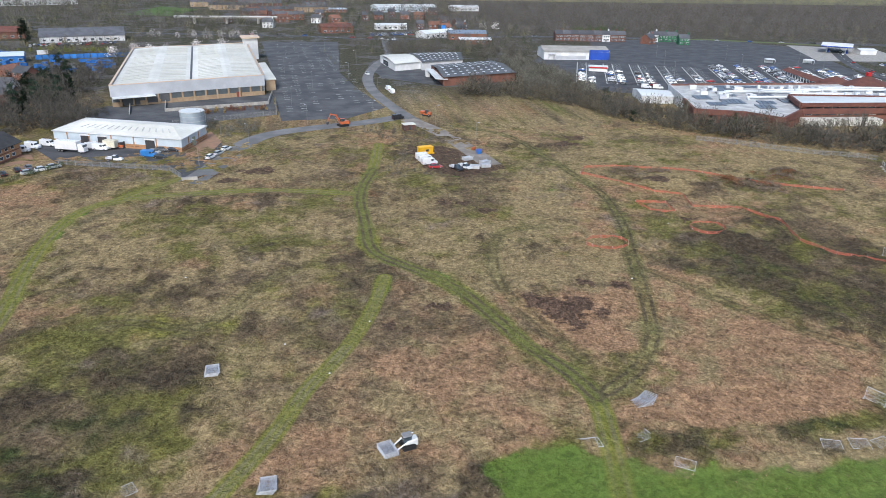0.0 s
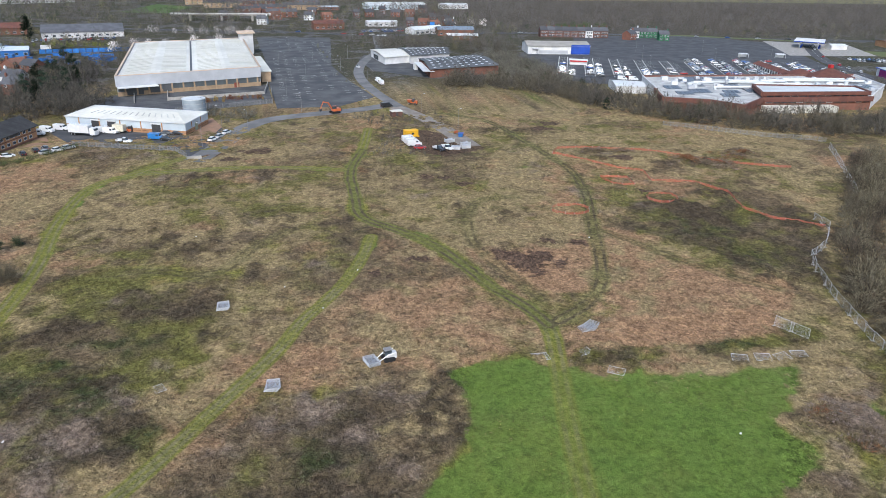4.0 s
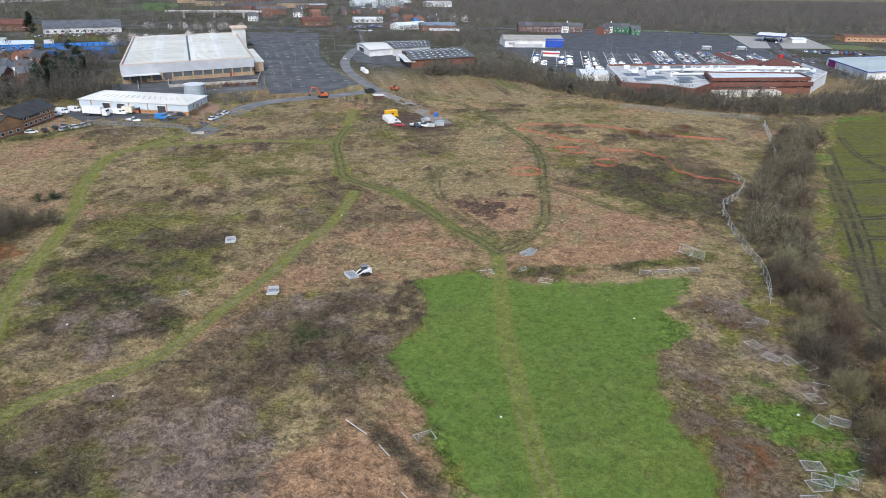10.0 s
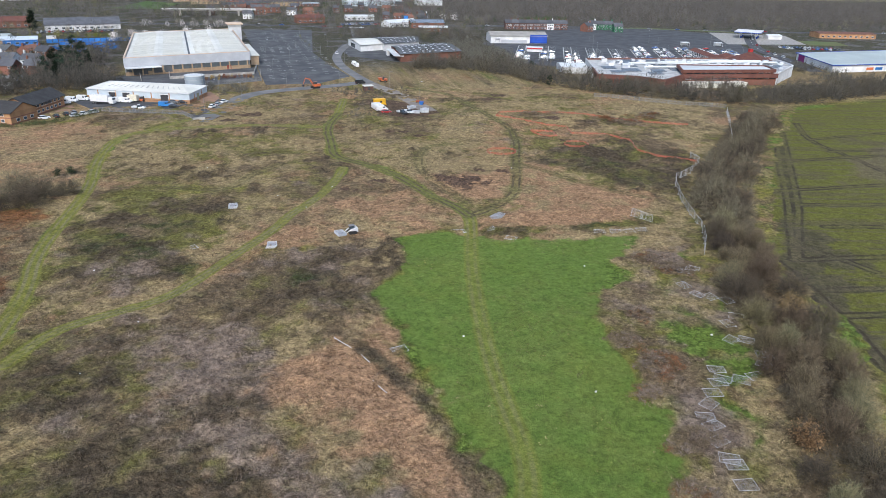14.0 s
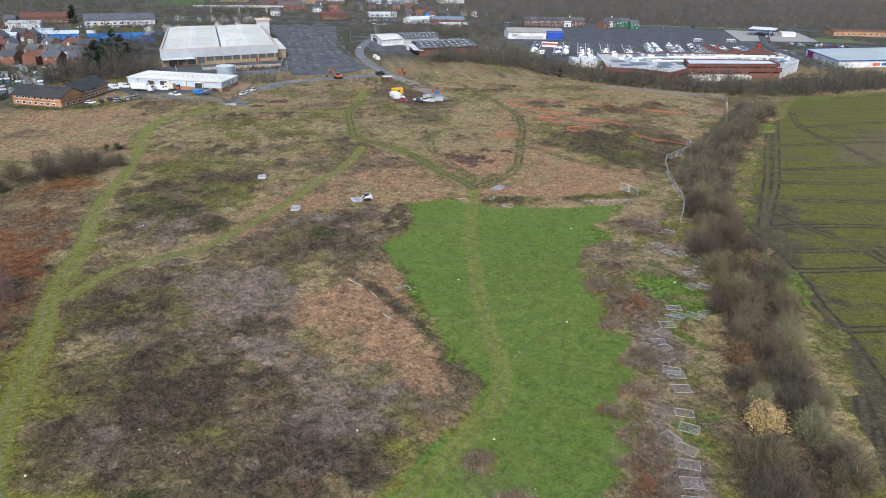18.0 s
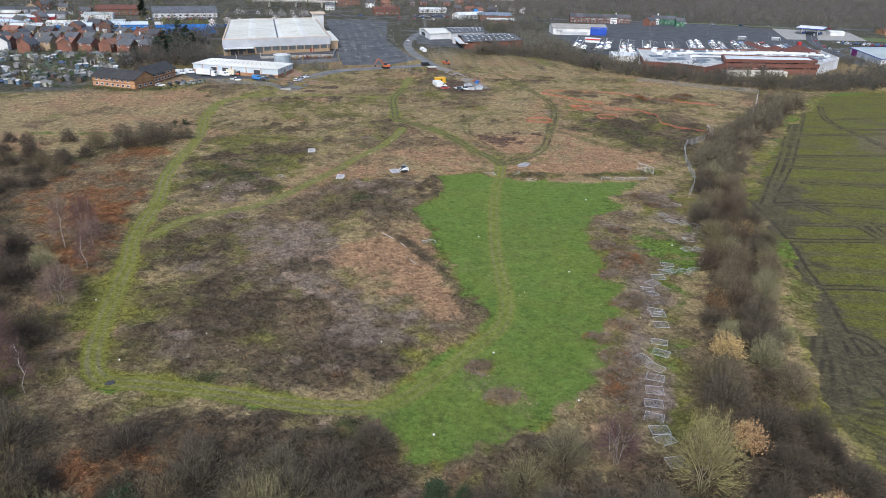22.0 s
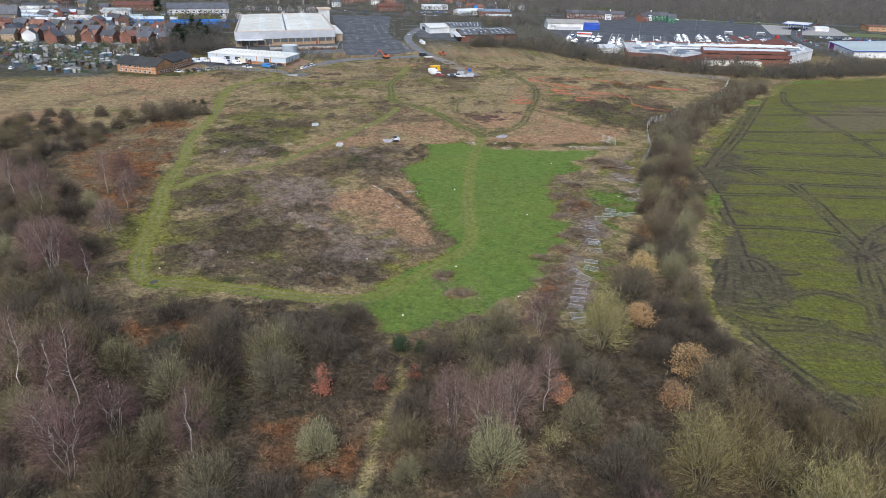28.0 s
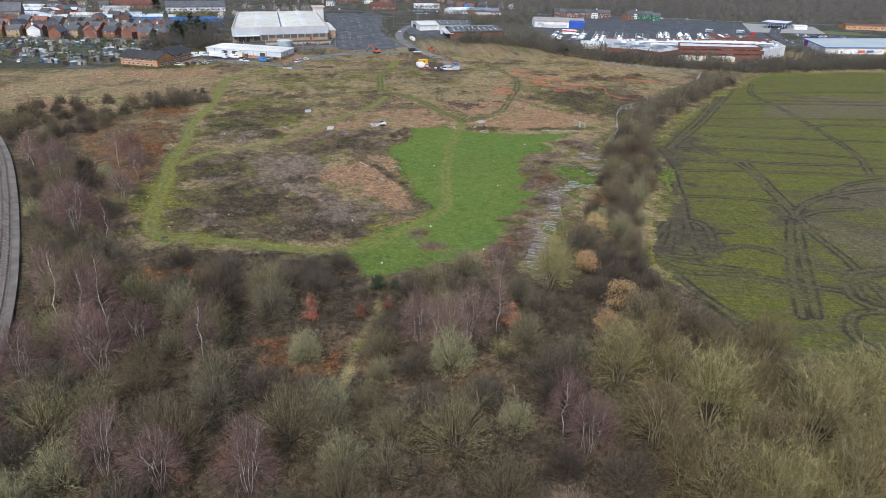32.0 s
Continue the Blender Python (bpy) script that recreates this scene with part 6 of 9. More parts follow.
def gabled(name, ring, eaves, ridge, wallmat, roofmat, label, category, over=0.5, hip=0.0, wins=None, win_frame=WHITE_WALL, split=True):
    """A gabled block; the ridge runs along edge 0-1. hip draws the ridge ends in."""
    th = thing(name, *base(ring), label=label, category=category)
    walls(th, ring, 0, eaves, wallmat)
    c, d = lerp2(ring[0], ring[3], 0.5), lerp2(ring[1], ring[2], 0.5)
    if hip <= 0:
        for p0, p1, q in ((ring[3], ring[0], c), (ring[1], ring[2], d)):
            inn = along(p0, p1, 0, -0.3, 0)
            dx, dy = inn[0] - p0[0], inn[1] - p0[1]
            vs = [(*p0, eaves), (*p1, eaves), (*q, ridge)]
            vs += [(x + dx, y + dy, z) for x, y, z in vs]
            part("gable", Mesh().add(vs, [(0, 1, 2), (5, 4, 3), (0, 3, 4, 1), (1, 4, 5, 2), (2, 5, 3, 0)]), wallmat, th, world=True)
    L = edge_len(ring[0], ring[1])
    o = over
    e0, e1 = along(ring[0], ring[1], -o, o, eaves - 0.1), along(ring[0], ring[1], L + o, o, eaves - 0.1)
    e2, e3 = along(ring[2], ring[3], -o, o, eaves - 0.1), along(ring[2], ring[3], L + o, o, eaves - 0.1)
    h = hip if hip > 0 else -o / L
    r0, r1 = (*lerp2(c, d, h), ridge + 0.12), (*lerp2(c, d, 1 - h), ridge + 0.12)
    low = lambda p: (p[0], p[1], p[2] - 0.16)
    for quad in ((e0, e1, r1, r0), (e2, e3, r0, r1)):
        vs = list(quad) + [low(p) for p in quad]
        part("roof", Mesh().add(vs, [(0, 1, 2, 3), (7, 6, 5, 4), (0, 4, 5, 1), (1, 5, 6, 2), (2, 6, 7, 3), (3, 7, 4, 0)]), roofmat, th, world=True)
    if hip > 0:
        for tri in ((e1, e2, r1), (e3, e0, r0)):
            vs = list(tri) + [low(p) for p in tri]
            part("roof_hip", Mesh().add(vs, [(0, 1, 2), (5, 4, 3), (0, 3, 4, 1), (1, 4, 5, 2), (2, 5, 3, 0)]), roofmat, th, world=True)
    for side, z, w, hgt, first, step in wins or ():
        a, b = ring[side], ring[(side + 1) % 4]
        for s in np.arange(first, edge_len(a, b) - w - 0.3, step):
            window(th, a, b, float(s), z, w, hgt, win_frame, split=split)
    return th


# the two brick offices
OFFICE_ROOF = surface("black_slate", (0.062, 0.062, 0.063), (0.042, 0.042, 0.044), 0.3, 0.85, 0.15, fine=4)
off_a = [(-117, 211), (-96, 200.5), (-90.5, 212), (-111.5, 222.5)]
off_b = [(-93, 213), (-86.5, 235.5), (-97, 239), (-103.5, 217)]
for ring in (off_a, off_b):
    th = gabled("office_block", ring, 4.5, 7.4, ORANGE_BRICK, OFFICE_ROOF, "two-storey orange brick office with dark grey gabled roof", "office building", 0.7,
                wins=((0, 0.9, 1.6, 1.1, 1.6, 2.9), (0, 3.1, 1.6, 1.0, 1.6, 2.9), (1, 0.9, 1.6, 1.2, 2.5, 3.4), (3, 3.1, 1.6, 1.0, 2.5, 3.4)))
    for i in range(4):
        a, b = ring[i], ring[(i + 1) % 4]
        part("brick_band", on_face(a, b, 0, edge_len(a, b), 2.4, 2.7, 0, 0.05), RED_BRICK, th, "dark red brick band", world=True)
        part("plinth", on_face(a, b, 0, edge_len(a, b), 0, 0.6, 0, 0.05), RED_BRICK, th, world=True)
part("name_board", on_face(off_b[0], off_b[1], 9, 14, 3.3, 4.0, 0.06, 0.12), DARK_METAL, th, "dark name board with plain bars", world=True)

# showroom: white front block and two halls with dotted dark roofs
SW = [(51.5, 438), (56, 402), (72, 410), (68, 444)]
th = thing("showroom", *base(SW), label="car showroom, white front and dark roofs dotted with skylights", category="showroom")
walls(th, SW, 0, 4.2, WHITE_WALL)
sz = lambda s, t: 4.25 + 1.2 * (1 - abs(s - 0.5) * 2)
for s0, s1 in ((-0.02, 0.5), (0.5, 1.02)):
    part("roof_white", roof_patch(SW, s0, s1, -0.03, 1.03, sz, 0.08), WHITE_ROOF, th, world=True)
part("shop_front", on_face(SW[0], SW[1], 8, 20, 0.3, 3.0, 0.02, 0.1), DARK_GLASS, th, world=True)
for ring, wall in (([(74, 351), (115.5, 364), (114, 408), (75, 392)], RED_BRICK), ([(72, 404), (98, 414), (103, 447), (70, 444)], WHITE_WALL)):
    walls(th, ring, 0, 4.6, wall)
    z = lambda s, t: 4.7 + 1.5 * (1 - abs(t - 0.5) * 2)
    for t0, t1 in ((-0.02, 0.25), (0.25, 0.5), (0.5, 0.75), (0.75, 1.02)):
        part("roof_dark", roof_patch(ring, -0.01, 1.01, t0, t1, lambda s, t: z(s, min(1, max(0, t))), 0.07), DARK_SHEET, th, world=True)
    for i in range(9):
        for j in range(7):
            s, t = 0.06 + i * 0.102, 0.07 + j * 0.135 + (0.04 if i % 2 else 0)
            part("skylight", roof_patch(ring, s, s + 0.035, t, t + 0.03, lambda s, t: z(s, t) + 0.1, 0.06), ROOFLIGHT, th, world=True)
part("glass_canopy", Mesh().prism([(70, 352), (76, 350), (77, 384), (71, 386)], 3.4, 3.8), PALE_ROOF, th, world=True)
part("canopy_wall", Mesh().prism([(70.2, 380), (72, 380), (72, 385), (70.2, 385)], 0, 3.4), WHITE_WALL, th, world=True)

# the store with the blue end wall
BB = [(160, 446), (203, 441), (206, 464), (163, 469)]
th = gabled("blue_end_store", BB, 5.4, 7.6, WHITE_WALL, surface("weathered_grey_roof", (0.33, 0.32, 0.29), (0.24, 0.23, 0.21), 0.15, 0.8), "single-storey store with grey roof and blue cladding", "store", 0.6)
part("blue_cladding", on_face(BB[0], BB[1], 30, 43.2, 0.2, 6.4, 0.05, 0.5), BLUE_PAINT, th, "bright blue cladding", world=True)
part("shop_window", on_face(BB[0], BB[1], 6, 28, 0.5, 2.6, 0.02, 0.1), GREY_SHEET, th, world=True)
part("duct", Mesh().tube([(163, 445, 0.4), (163, 445, 3.6), (167, 444.5, 3.6), (167, 444.5, 0.4)], [0.7] * 4, 8), STEEL, th, world=True)

# the shopping centre
MALL = [(178, 313), (167, 277), (160, 256), (178, 248), (186, 236), (205, 251), (259, 248), (291, 276), (301, 309)]
th = thing("shopping_centre", *base(MALL), label="low shopping centre, white roof, red brick and brown tile edges", category="shopping centre")
for i, (a, b) in enumerate(zip(MALL, MALL[1:] + MALL[:1])):
    mat = WHITE_WALL if i in (0, 6, 7) else RED_BRICK
    part("wall", on_face(a, b, 0, edge_len(a, b), 0, 5.8, -0.4, 0), mat, th, world=True)
    if i in (1, 2, 3, 4, 5):
        part("tile_mansard", on_face(a, b, -0.6, edge_len(a, b) + 0.4, 4.2, 6.4, 0.0, 0.9), BROWN_TILE, th, "brown tiled fascia", world=True)
    else:
        part("parapet", on_face(a, b, 0, edge_len(a, b), 5.8, 6.5, -0.4, 0.05), WHITE_WALL if i != 8 else DARK_BRICK, th, world=True)
part("flat_roof", Mesh().prism(MALL, 5.3, 5.6), surface("patched_white_roof", (0.6, 0.6, 0.585), (0.34, 0.34, 0.335), 0.16, 0.7, fine=1.2), th, world=True)
rr = random.Random(11)


def mall_xy(s, t):
    return (184 + 0.975 * s + 0.24 * t, 290 - 0.12 * s + 0.95 * t)


for s0, t0, w, d in ((4, 8, 14, 8), (6, -6, 9, 10), (20, -10, 12, 10), (30, -22, 12, 10), (2, -24, 10, 9), (60, 10, 18, 6), (84, 6, 16, 7), (40, 12, 12, 5), (92, -8, 10, 9), (14, -34, 8, 7),
                     (-8, -14, 8, 8), (-6, -28, 8, 6), (24, 3, 10, 5), (100, 12, 10, 5), (18, -24, 8, 6), (10, 17, 30, 4), (70, 17, 24, 4)):
    for i in range(int(w / 2)):
        part("solar_panel", Mesh().prism([mall_xy(s0 + i * 2, t0), mall_xy(s0 + i * 2 + 1.7, t0), mall_xy(s0 + i * 2 + 1.7, t0 + d), mall_xy(s0 + i * 2, t0 + d)], 5.66, [5.8, 5.8, 6.1, 6.1]),
             surface("solar_cells", (0.10, 0.11, 0.13), (0.07, 0.08, 0.1), 0.4, 0.35, 0.5) if "solar_cells" not in bpy.data.materials else bpy.data.materials["solar_cells"], th, world=True)
for k in range(80):
    s, t = rr.uniform(-4, 108), rr.uniform(-14, 16)
    w, d, h = rr.uniform(0.9, 3.4), rr.uniform(0.9, 2.6), rr.uniform(0.5, 1.9)
    unit = part("roof_unit", Mesh().prism([mall_xy(s, t), mall_xy(s + w, t), mall_xy(s + w, t + d), mall_xy(s, t + d)], 5.6, 5.6 + h), rr.choice((WHITE_WALL, GREY_SHEET, PALE_ROOF)), th, world=True)
for s0, s1, t in ((10, 48, 2), (40, 70, -3), (52, 104, 9), (16, 44, -12), (62, 96, 15), (30, 60, 7)):
    part("duct", Mesh().tube([(*mall_xy(s0, t - 3), 5.8), (*mall_xy(s0, t), 6.5), (*mall_xy((s0 + s1) / 2, t), 6.6), (*mall_xy(s1, t), 6.5), (*mall_xy(s1, t - 3), 5.8)], [0.55] * 5, 8), PALE_ROOF, th, "white air duct", world=True)
UP = [(206, 252.5), (258, 249.5), (262, 263), (214, 271)]
walls(th, UP, 5.6, 7.6, RED_BRICK, 0.4, "red brick upper storey", "upper_wall")
for i in range(4):
    a, b = UP[i], UP[(i + 1) % 4]
    part("tile_fascia", on_face(a, b, -0.6, edge_len(a, b) + 0.6, 6.8, 8.4, 0, 1.0), BROWN_TILE, th, "red-brown tiled fascia", world=True)
for k in range(12):
    window(th, UP[0], UP[1], 2.0 + k * 4.1, 5.7, 3.4, 1.0, WHITE_WALL if k % 4 > 1 else DARK_METAL)
part("upper_roof", Mesh().prism(UP, 7.7, 7.9), PALE_ROOF, th, world=True)
for k in range(14):
    window(th, MALL[5], MALL[6], 2 + k * 3.7, 3.6, 3.2, 1.5, DARK_METAL if k % 4 else WHITE_WALL)
part("canopy_low", on_face(MALL[5], MALL[6], 0, 34, 0.2, 2.8, 0.3, 6), WHITE_ROOF, th, "white lean-to", world=True)
for (x, y, rad, zt) in ((283, 306, 15, 10.5), (276, 320, 9, 8)):
    ringp = [(x + rad * math.cos(2 * math.pi * k / 8 + 0.3), y + rad * 0.8 * math.sin(2 * math.pi * k / 8 + 0.3)) for k in range(8)]
    m = Mesh().add([(px_, py_, 5.4) for px_, py_ in ringp] + [(x, y, zt)], [(k, (k + 1) % 8, 8) for k in range(8)] + [tuple(range(7, -1, -1))])
    part("tile_pavilion", m, BROWN_TILE, th, "pointed red-brown tile roof", world=True)
    part("pavilion_base", Mesh().prism([(x + (p - x) * 0.85, y + (q - y) * 0.85) for p, q in ringp], 0, 5.4), RED_BRICK, th, world=True)
part("finial", Mesh().prism([(282, 305), (284, 305), (284, 307), (282, 307)], 10.2, 12), RED_PAINT, th, world=True)
WALKWAY = [(276, 326), (286, 372)]
part("walkway_roof", Mesh().add([(*along(*WALKWAY, 0, 3.5, 3.2)[:2], 3.2), (*along(*WALKWAY, 47, 3.5, 3.2)[:2], 3.2), (*along(*WALKWAY, 47, 0, 5)[:2], 5), (*along(*WALKWAY, 0, 0, 5)[:2], 5),
                                (*along(*WALKWAY, 0, -3.5, 3.2)[:2], 3.2), (*along(*WALKWAY, 47, -3.5, 3.2)[:2], 3.2)], [(0, 1, 2, 3), (3, 2, 5, 4), (4, 5, 1, 0)]), BROWN_TILE, th, "brown tiled walkway roof", world=True)
for k in range(14):
    for o in (-3.2, 3.2):
        p = along(*WALKWAY, 1 + k * 3.45, o, 0)
        part("walkway_post", Mesh().box(p[0] - 0.2, p[1] - 0.2, 0, p[0] + 0.2, p[1] + 0.2, 3.2), WHITE_WALL, th, world=True)
th = gabled("loading_annex", [(158, 300), (172, 296), (176, 312), (162, 318)], 3.6, 4.6, WHITE_WALL, PALE_ROOF, "white loading annex beside the shopping centre", "annex", 0.3)

# retail warehouse with a blue edge, filling station, far sheds
RW = [(346, 342), (327, 286), (420, 292), (440, 352)]
RW = [RW[1], RW[2], RW[3], RW[0]]
th = gabled("retail_warehouse", RW, 4.6, 6.6, WHITE_WALL, GREEN_ROOF, "retail warehouse with grey-green roof and blue eaves", "store", 0.6, hip=0.18)
for i in range(4):
    a, b = RW[i], RW[(i + 1) % 4]
    part("eaves_band", on_face(a, b, -0.7, edge_len(a, b) + 0.7, 4.2, 4.7, 0.62, 0.75), BLUE_PAINT, th, "blue eaves band", world=True)
for k in range(4):
    part("sign_panel", on_face(RW[0], RW[1], 26 + k * 7, 31.5 + k * 7, 1.0, 2.6, 0.02, 0.1), (ORANGE_PAINT, BRIGHT_BLUE, PALE_SHEET, YELLOW_PAINT)[k], th, "coloured window panel", world=True)
part("entrance", on_face(RW[3], RW[0], 4, 14, 0, 4.2, 0.02, 0.3), surface("magenta_panel", (0.3, 0.03, 0.2)), th, "dark pink entrance panel", world=True)
FC = [(386, 473), (402, 459), (420, 480), (404, 494)]
th = thing("filling_station", *base(FC), label="filling station with white canopy on columns and blue fascia", category="filling station")
part("canopy", Mesh().prism(FC, 5.0, 5.7), WHITE_WALL, th, world=True)
for i in range(4):
    a, b = FC[i], FC[(i + 1) % 4]
    part("fascia", on_face(a, b, 0, edge_len(a, b), 4.9, 5.5, 0.01, 0.12), BLUE_PAINT, th, "blue fascia", world=True)
for s, t in ((0.2, 0.25), (0.8, 0.25), (0.2, 0.75), (0.8, 0.75)):
    p = grid_point(FC, s, t)
    part("column", Mesh().box(p[0] - 0.25, p[1] - 0.25, 0, p[0] + 0.25, p[1] + 0.25, 5), WHITE_WALL, th, world=True)
    part("pump", Mesh().box(p[0] + 0.8, p[1] - 0.4, 0, p[0] + 1.9, p[1] + 0.4, 1.7, 0.1), BLUE_PAINT, th, world=True)
gabled("kiosk", [(412, 462), (424, 460), (426, 470), (414, 472)], 3.2, 3.9, WHITE_WALL, PALE_ROOF, "white filling station kiosk", "kiosk", 0.4)

# ---- houses ----


def house_proto(name, w, d, eaves, ridge, wallmat, roofmat, label):
    ring = [(-w / 2, -d / 2), (w / 2, -d / 2), (w / 2, d / 2), (-w / 2, d / 2)]
    th = gabled(name, ring, eaves, ridge, wallmat, roofmat, label, "house", 0.35,
                wins=((0, 0.9, 1.5, 1.3, 0.9, w - 3.3), (0, 3.3, 1.3, 1.2, 0.9, (w - 3.1) / 2 + 0.2), (2, 3.3, 1.2, 1.2, 1.2, w - 3.6)), split=False)
    part("door", on_face(ring[0], ring[1], w / 2 - 0.5, w / 2 + 0.5, 0, 2.1, 0, 0.06), DARK_METAL, th)
    ch = Mesh().box(w / 2 - 1.1, -0.5, ridge - 1.2, w / 2 - 0.3, 0.5, ridge + 1.3)
    part("chimney", ch.tube([(w / 2 - 0.7, 0, ridge + 1.3), (w / 2 - 0.7, 0, ridge + 1.8)], [0.16, 0.13], 6), wallmat, th)
    return th


protos = [house_proto("house", 9, 8, 4.9, 7.6, RED_BRICK, SLATE, "red brick house with grey slate roof and chimney"),
          house_proto("house", 10, 8, 4.9, 7.4, RED_BRICK, RED_TILE, "red brick house with red clay tiled roof"),
          house_proto("house", 9, 8, 5.0, 7.8, WHITE_WALL, SLATE, "white rendered house with grey slate roof"),
          house_proto("house", 8, 9, 5.0, 7.6, BUFF_BRICK, DARK_SHEET, "buff brick house with dark roof"),
          house_proto("house", 6.2, 8.5, 5.6, 8.2, DARK_BRICK, SLATE, "sooty brick terraced house with slate roof"),
          house_proto("house", 6.2, 8.5, 5.6, 8.2, WHITE_WALL, SLATE, "pale terraced house with slate roof"),
          house_proto("house", 8, 8, 5.2, 7.8, GREEN_PAINT, SLATE, "green painted house with slate roof")]
used = set()


spots = []


def put_house(k, x, y, rz, group=""):
    spots.append((x, y))
    if k in used:
        ob = copy_thing(protos[k], pose(x, y, 0, 0, 0, rz))
    else:
        used.add(k)
        ob = protos[k]
        ob.matrix_basis = pose(x, y, 0, 0, 0, rz)
    if group:
        ob["group"] = group
    return ob


for k in range(9):
    put_house(5 if k == 6 else 4, 209 + k * 6.3, 555 - k * 0.9, -8, "terrace by the main road")
for k in range(3):
    put_house((5, 6, 6)[k], 288 + k * 7.5, 548 - k * 1.2, -8)
put_house(0, 276, 532, 30), put_house(6, 303, 526, -12)
hr = random.Random(5)
for row, (x0, y0, n_h, ang) in enumerate(((-120, 322, 5, 165), (-128, 345, 6, 158), (-168, 330, 5, 172), (-190, 352, 5, 175), (-205, 330, 5, 185), (-228, 366, 7, 170), (-176, 384, 7, 165), (-240, 400, 6, 176),
                                          (-130, 380, 3, 150), (-260, 336, 4, 178))):
    for k in range(n_h):
        a = radians(ang)
        x, y = x0 + k * 12.5 * math.cos(a) + hr.uniform(-1, 1), y0 + k * 12.5 * math.sin(a) * 0.6 + hr.uniform(-1.5, 1.5)
        put_house(hr.choice((0, 1, 0, 2, 3, 0, 3, 1)), x, y, ang + hr.choice((0, 0, 90)) + hr.uniform(-6, 6))
for k in range(16):
    put_house(hr.choice((0, 1, 3, 4)), hr.uniform(-330, -215), hr.uniform(430, 640), hr.uniform(0, 180))
for k in range(34):
    x, y = hr.uniform(-300, -118), hr.uniform(318, 470)
    if one(inside, x, y, [(-165, 385), (-98, 385), (-98, 466), (-165, 486)]) < -4 and all((x - a) ** 2 + (y - b) ** 2 > 121 for a, b in spots):
        put_house(hr.choice((0, 1, 4, 4, 3, 0)), x, y, hr.choice((165, 75)) + hr.uniform(-8, 8))
for k in range(22):
    put_house(hr.choice((0, 1, 4, 2)), hr.uniform(-60, 190), hr.uniform(600, 820), hr.uniform(-20, 20))
for k in [i for i in range(len(protos)) if i not in used]:
    put_house(k, -140 + 14 * k, 700, 0)

for name, ring, e, r_, wm, rm, lab in (
        ("red_warehouse", [(-278, 470), (-232, 484), (-236, 500), (-282, 486)], 5, 6.4, RED_PAINT, PALE_ROOF, "bright red shed with pale roof"),
        ("dark_roof_store", [(-172, 540), (-120, 556), (-126, 582), (-178, 566)], 4, 8.5, WHITE_WALL, SLATE, "white walled store with large dark grey roof"),
        ("brick_hall", [(-225, 560), (-190, 568), (-194, 584), (-229, 576)], 5, 8, RED_BRICK, BROWN_TILE, "red brick hall with brown roof"),
        ("grey_church", [(-276, 420), (-252, 424), (-254, 436), (-278, 432)], 8, 14, surface("grey_stone", (0.22, 0.2, 0.18)), SLATE, "grey stone chapel with steep slate roof"),
        ("depot", [(-200, 452), (-172, 458), (-176, 476), (-204, 470)], 4, 5.5, GREY_SHEET, GREEN_ROOF, "grey depot with curved pale roof"),
        ("blue_depot", [(-176, 440), (-152, 446), (-155, 458), (-179, 452)], 4, 5.5, BRIGHT_BLUE, PALE_SHEET, "blue depot shed with pale roof"),
        ("brick_works", [(120, 560), (150, 558), (151, 572), (121, 574)], 5, 7, RED_BRICK, surface("blue_grey_roof", (0.22, 0.28, 0.36)), "red brick works with blue-grey roof"),
        ("small_works", [(122, 530), (146, 528), (147, 538), (123, 540)], 3.4, 4.6, RED_BRICK, PALE_ROOF, "low brick works with white roof"),
        ("tyre_shed", [(102, 566), (130, 582), (124, 594), (96, 578)], 4, 6, WHITE_WALL, PALE_ROOF, "pale rounded workshop shed"),
        ("long_shed", [(92, 834), (164, 848), (160, 874), (88, 860)], 6, 8, PALE_SHEET, PALE_ROOF, "long pale blue retail shed"),
        ("brick_store", [(22, 606), (48, 612), (46, 628), (20, 622)], 5, 7, RED_BRICK, BROWN_TILE, "red brick store near the roundabout"),
        ("white_garage", [(70, 637), (98, 638), (98, 650), (70, 649)], 4, 5, WHITE_WALL, PALE_ROOF, "white garage building with pale roof"),
        ("far_shed_north", [(185, 860), (219, 863), (218, 880), (184, 877)], 5, 6.5, WHITE_WALL, PALE_ROOF, "far white shed among trees"),
        ("pale_kiosk", [(36, 828), (58, 830), (57, 842), (35, 840)], 3.5, 4.6, RED_BRICK, PALE_SHEET, "low brick showroom with pale roof"),
        ("far_works", [(-316, 880), (-246, 925), (-256, 942), (-326, 897)], 7, 9, WHITE_WALL, PALE_ROOF, "long white works beyond the trees"),
        ("east_depot", [(470, 470), (520, 460), (524, 478), (474, 488)], 4, 5, ORANGE_BRICK, RED_TILE, "brick restaurant beside the main road")):
    gabled(name, ring, e, r_, wm, rm, lab, "building", 0.4, wins=((0, 1.0, 2.2, 1.4, 2.0, 5.0),))
for k, (x, y, w, d, rm) in enumerate(((-318, 462, 34, 16, PALE_ROOF), (-292, 446, 26, 14, GREEN_ROOF), (-262, 452, 22, 12, PALE_SHEET), (-224, 446, 26, 12, WHITE_ROOF), (-240, 424, 20, 10, PALE_ROOF), (-206, 430, 18, 10, PALE_SHEET),
                                        (-330, 500, 40, 18, PALE_ROOF), (-300, 520, 26, 14, WHITE_ROOF), (-262, 520, 24, 12, DARK_SHEET), (-222, 520, 22, 12, GREEN_ROOF), (-350, 540, 36, 16, RED_TILE), (-306, 560, 30, 14, SLATE))):
    gabled("works_shed", [(x, y), (x + w, y + 0.15 * w), (x + w - 0.15 * d, y + d + 0.15 * w), (x - 0.15 * d, y + d)], 4, 5.4, (WHITE_WALL, RED_BRICK, GREY_SHEET)[k % 3], rm, "low works shed in the town", "shed", 0.4)
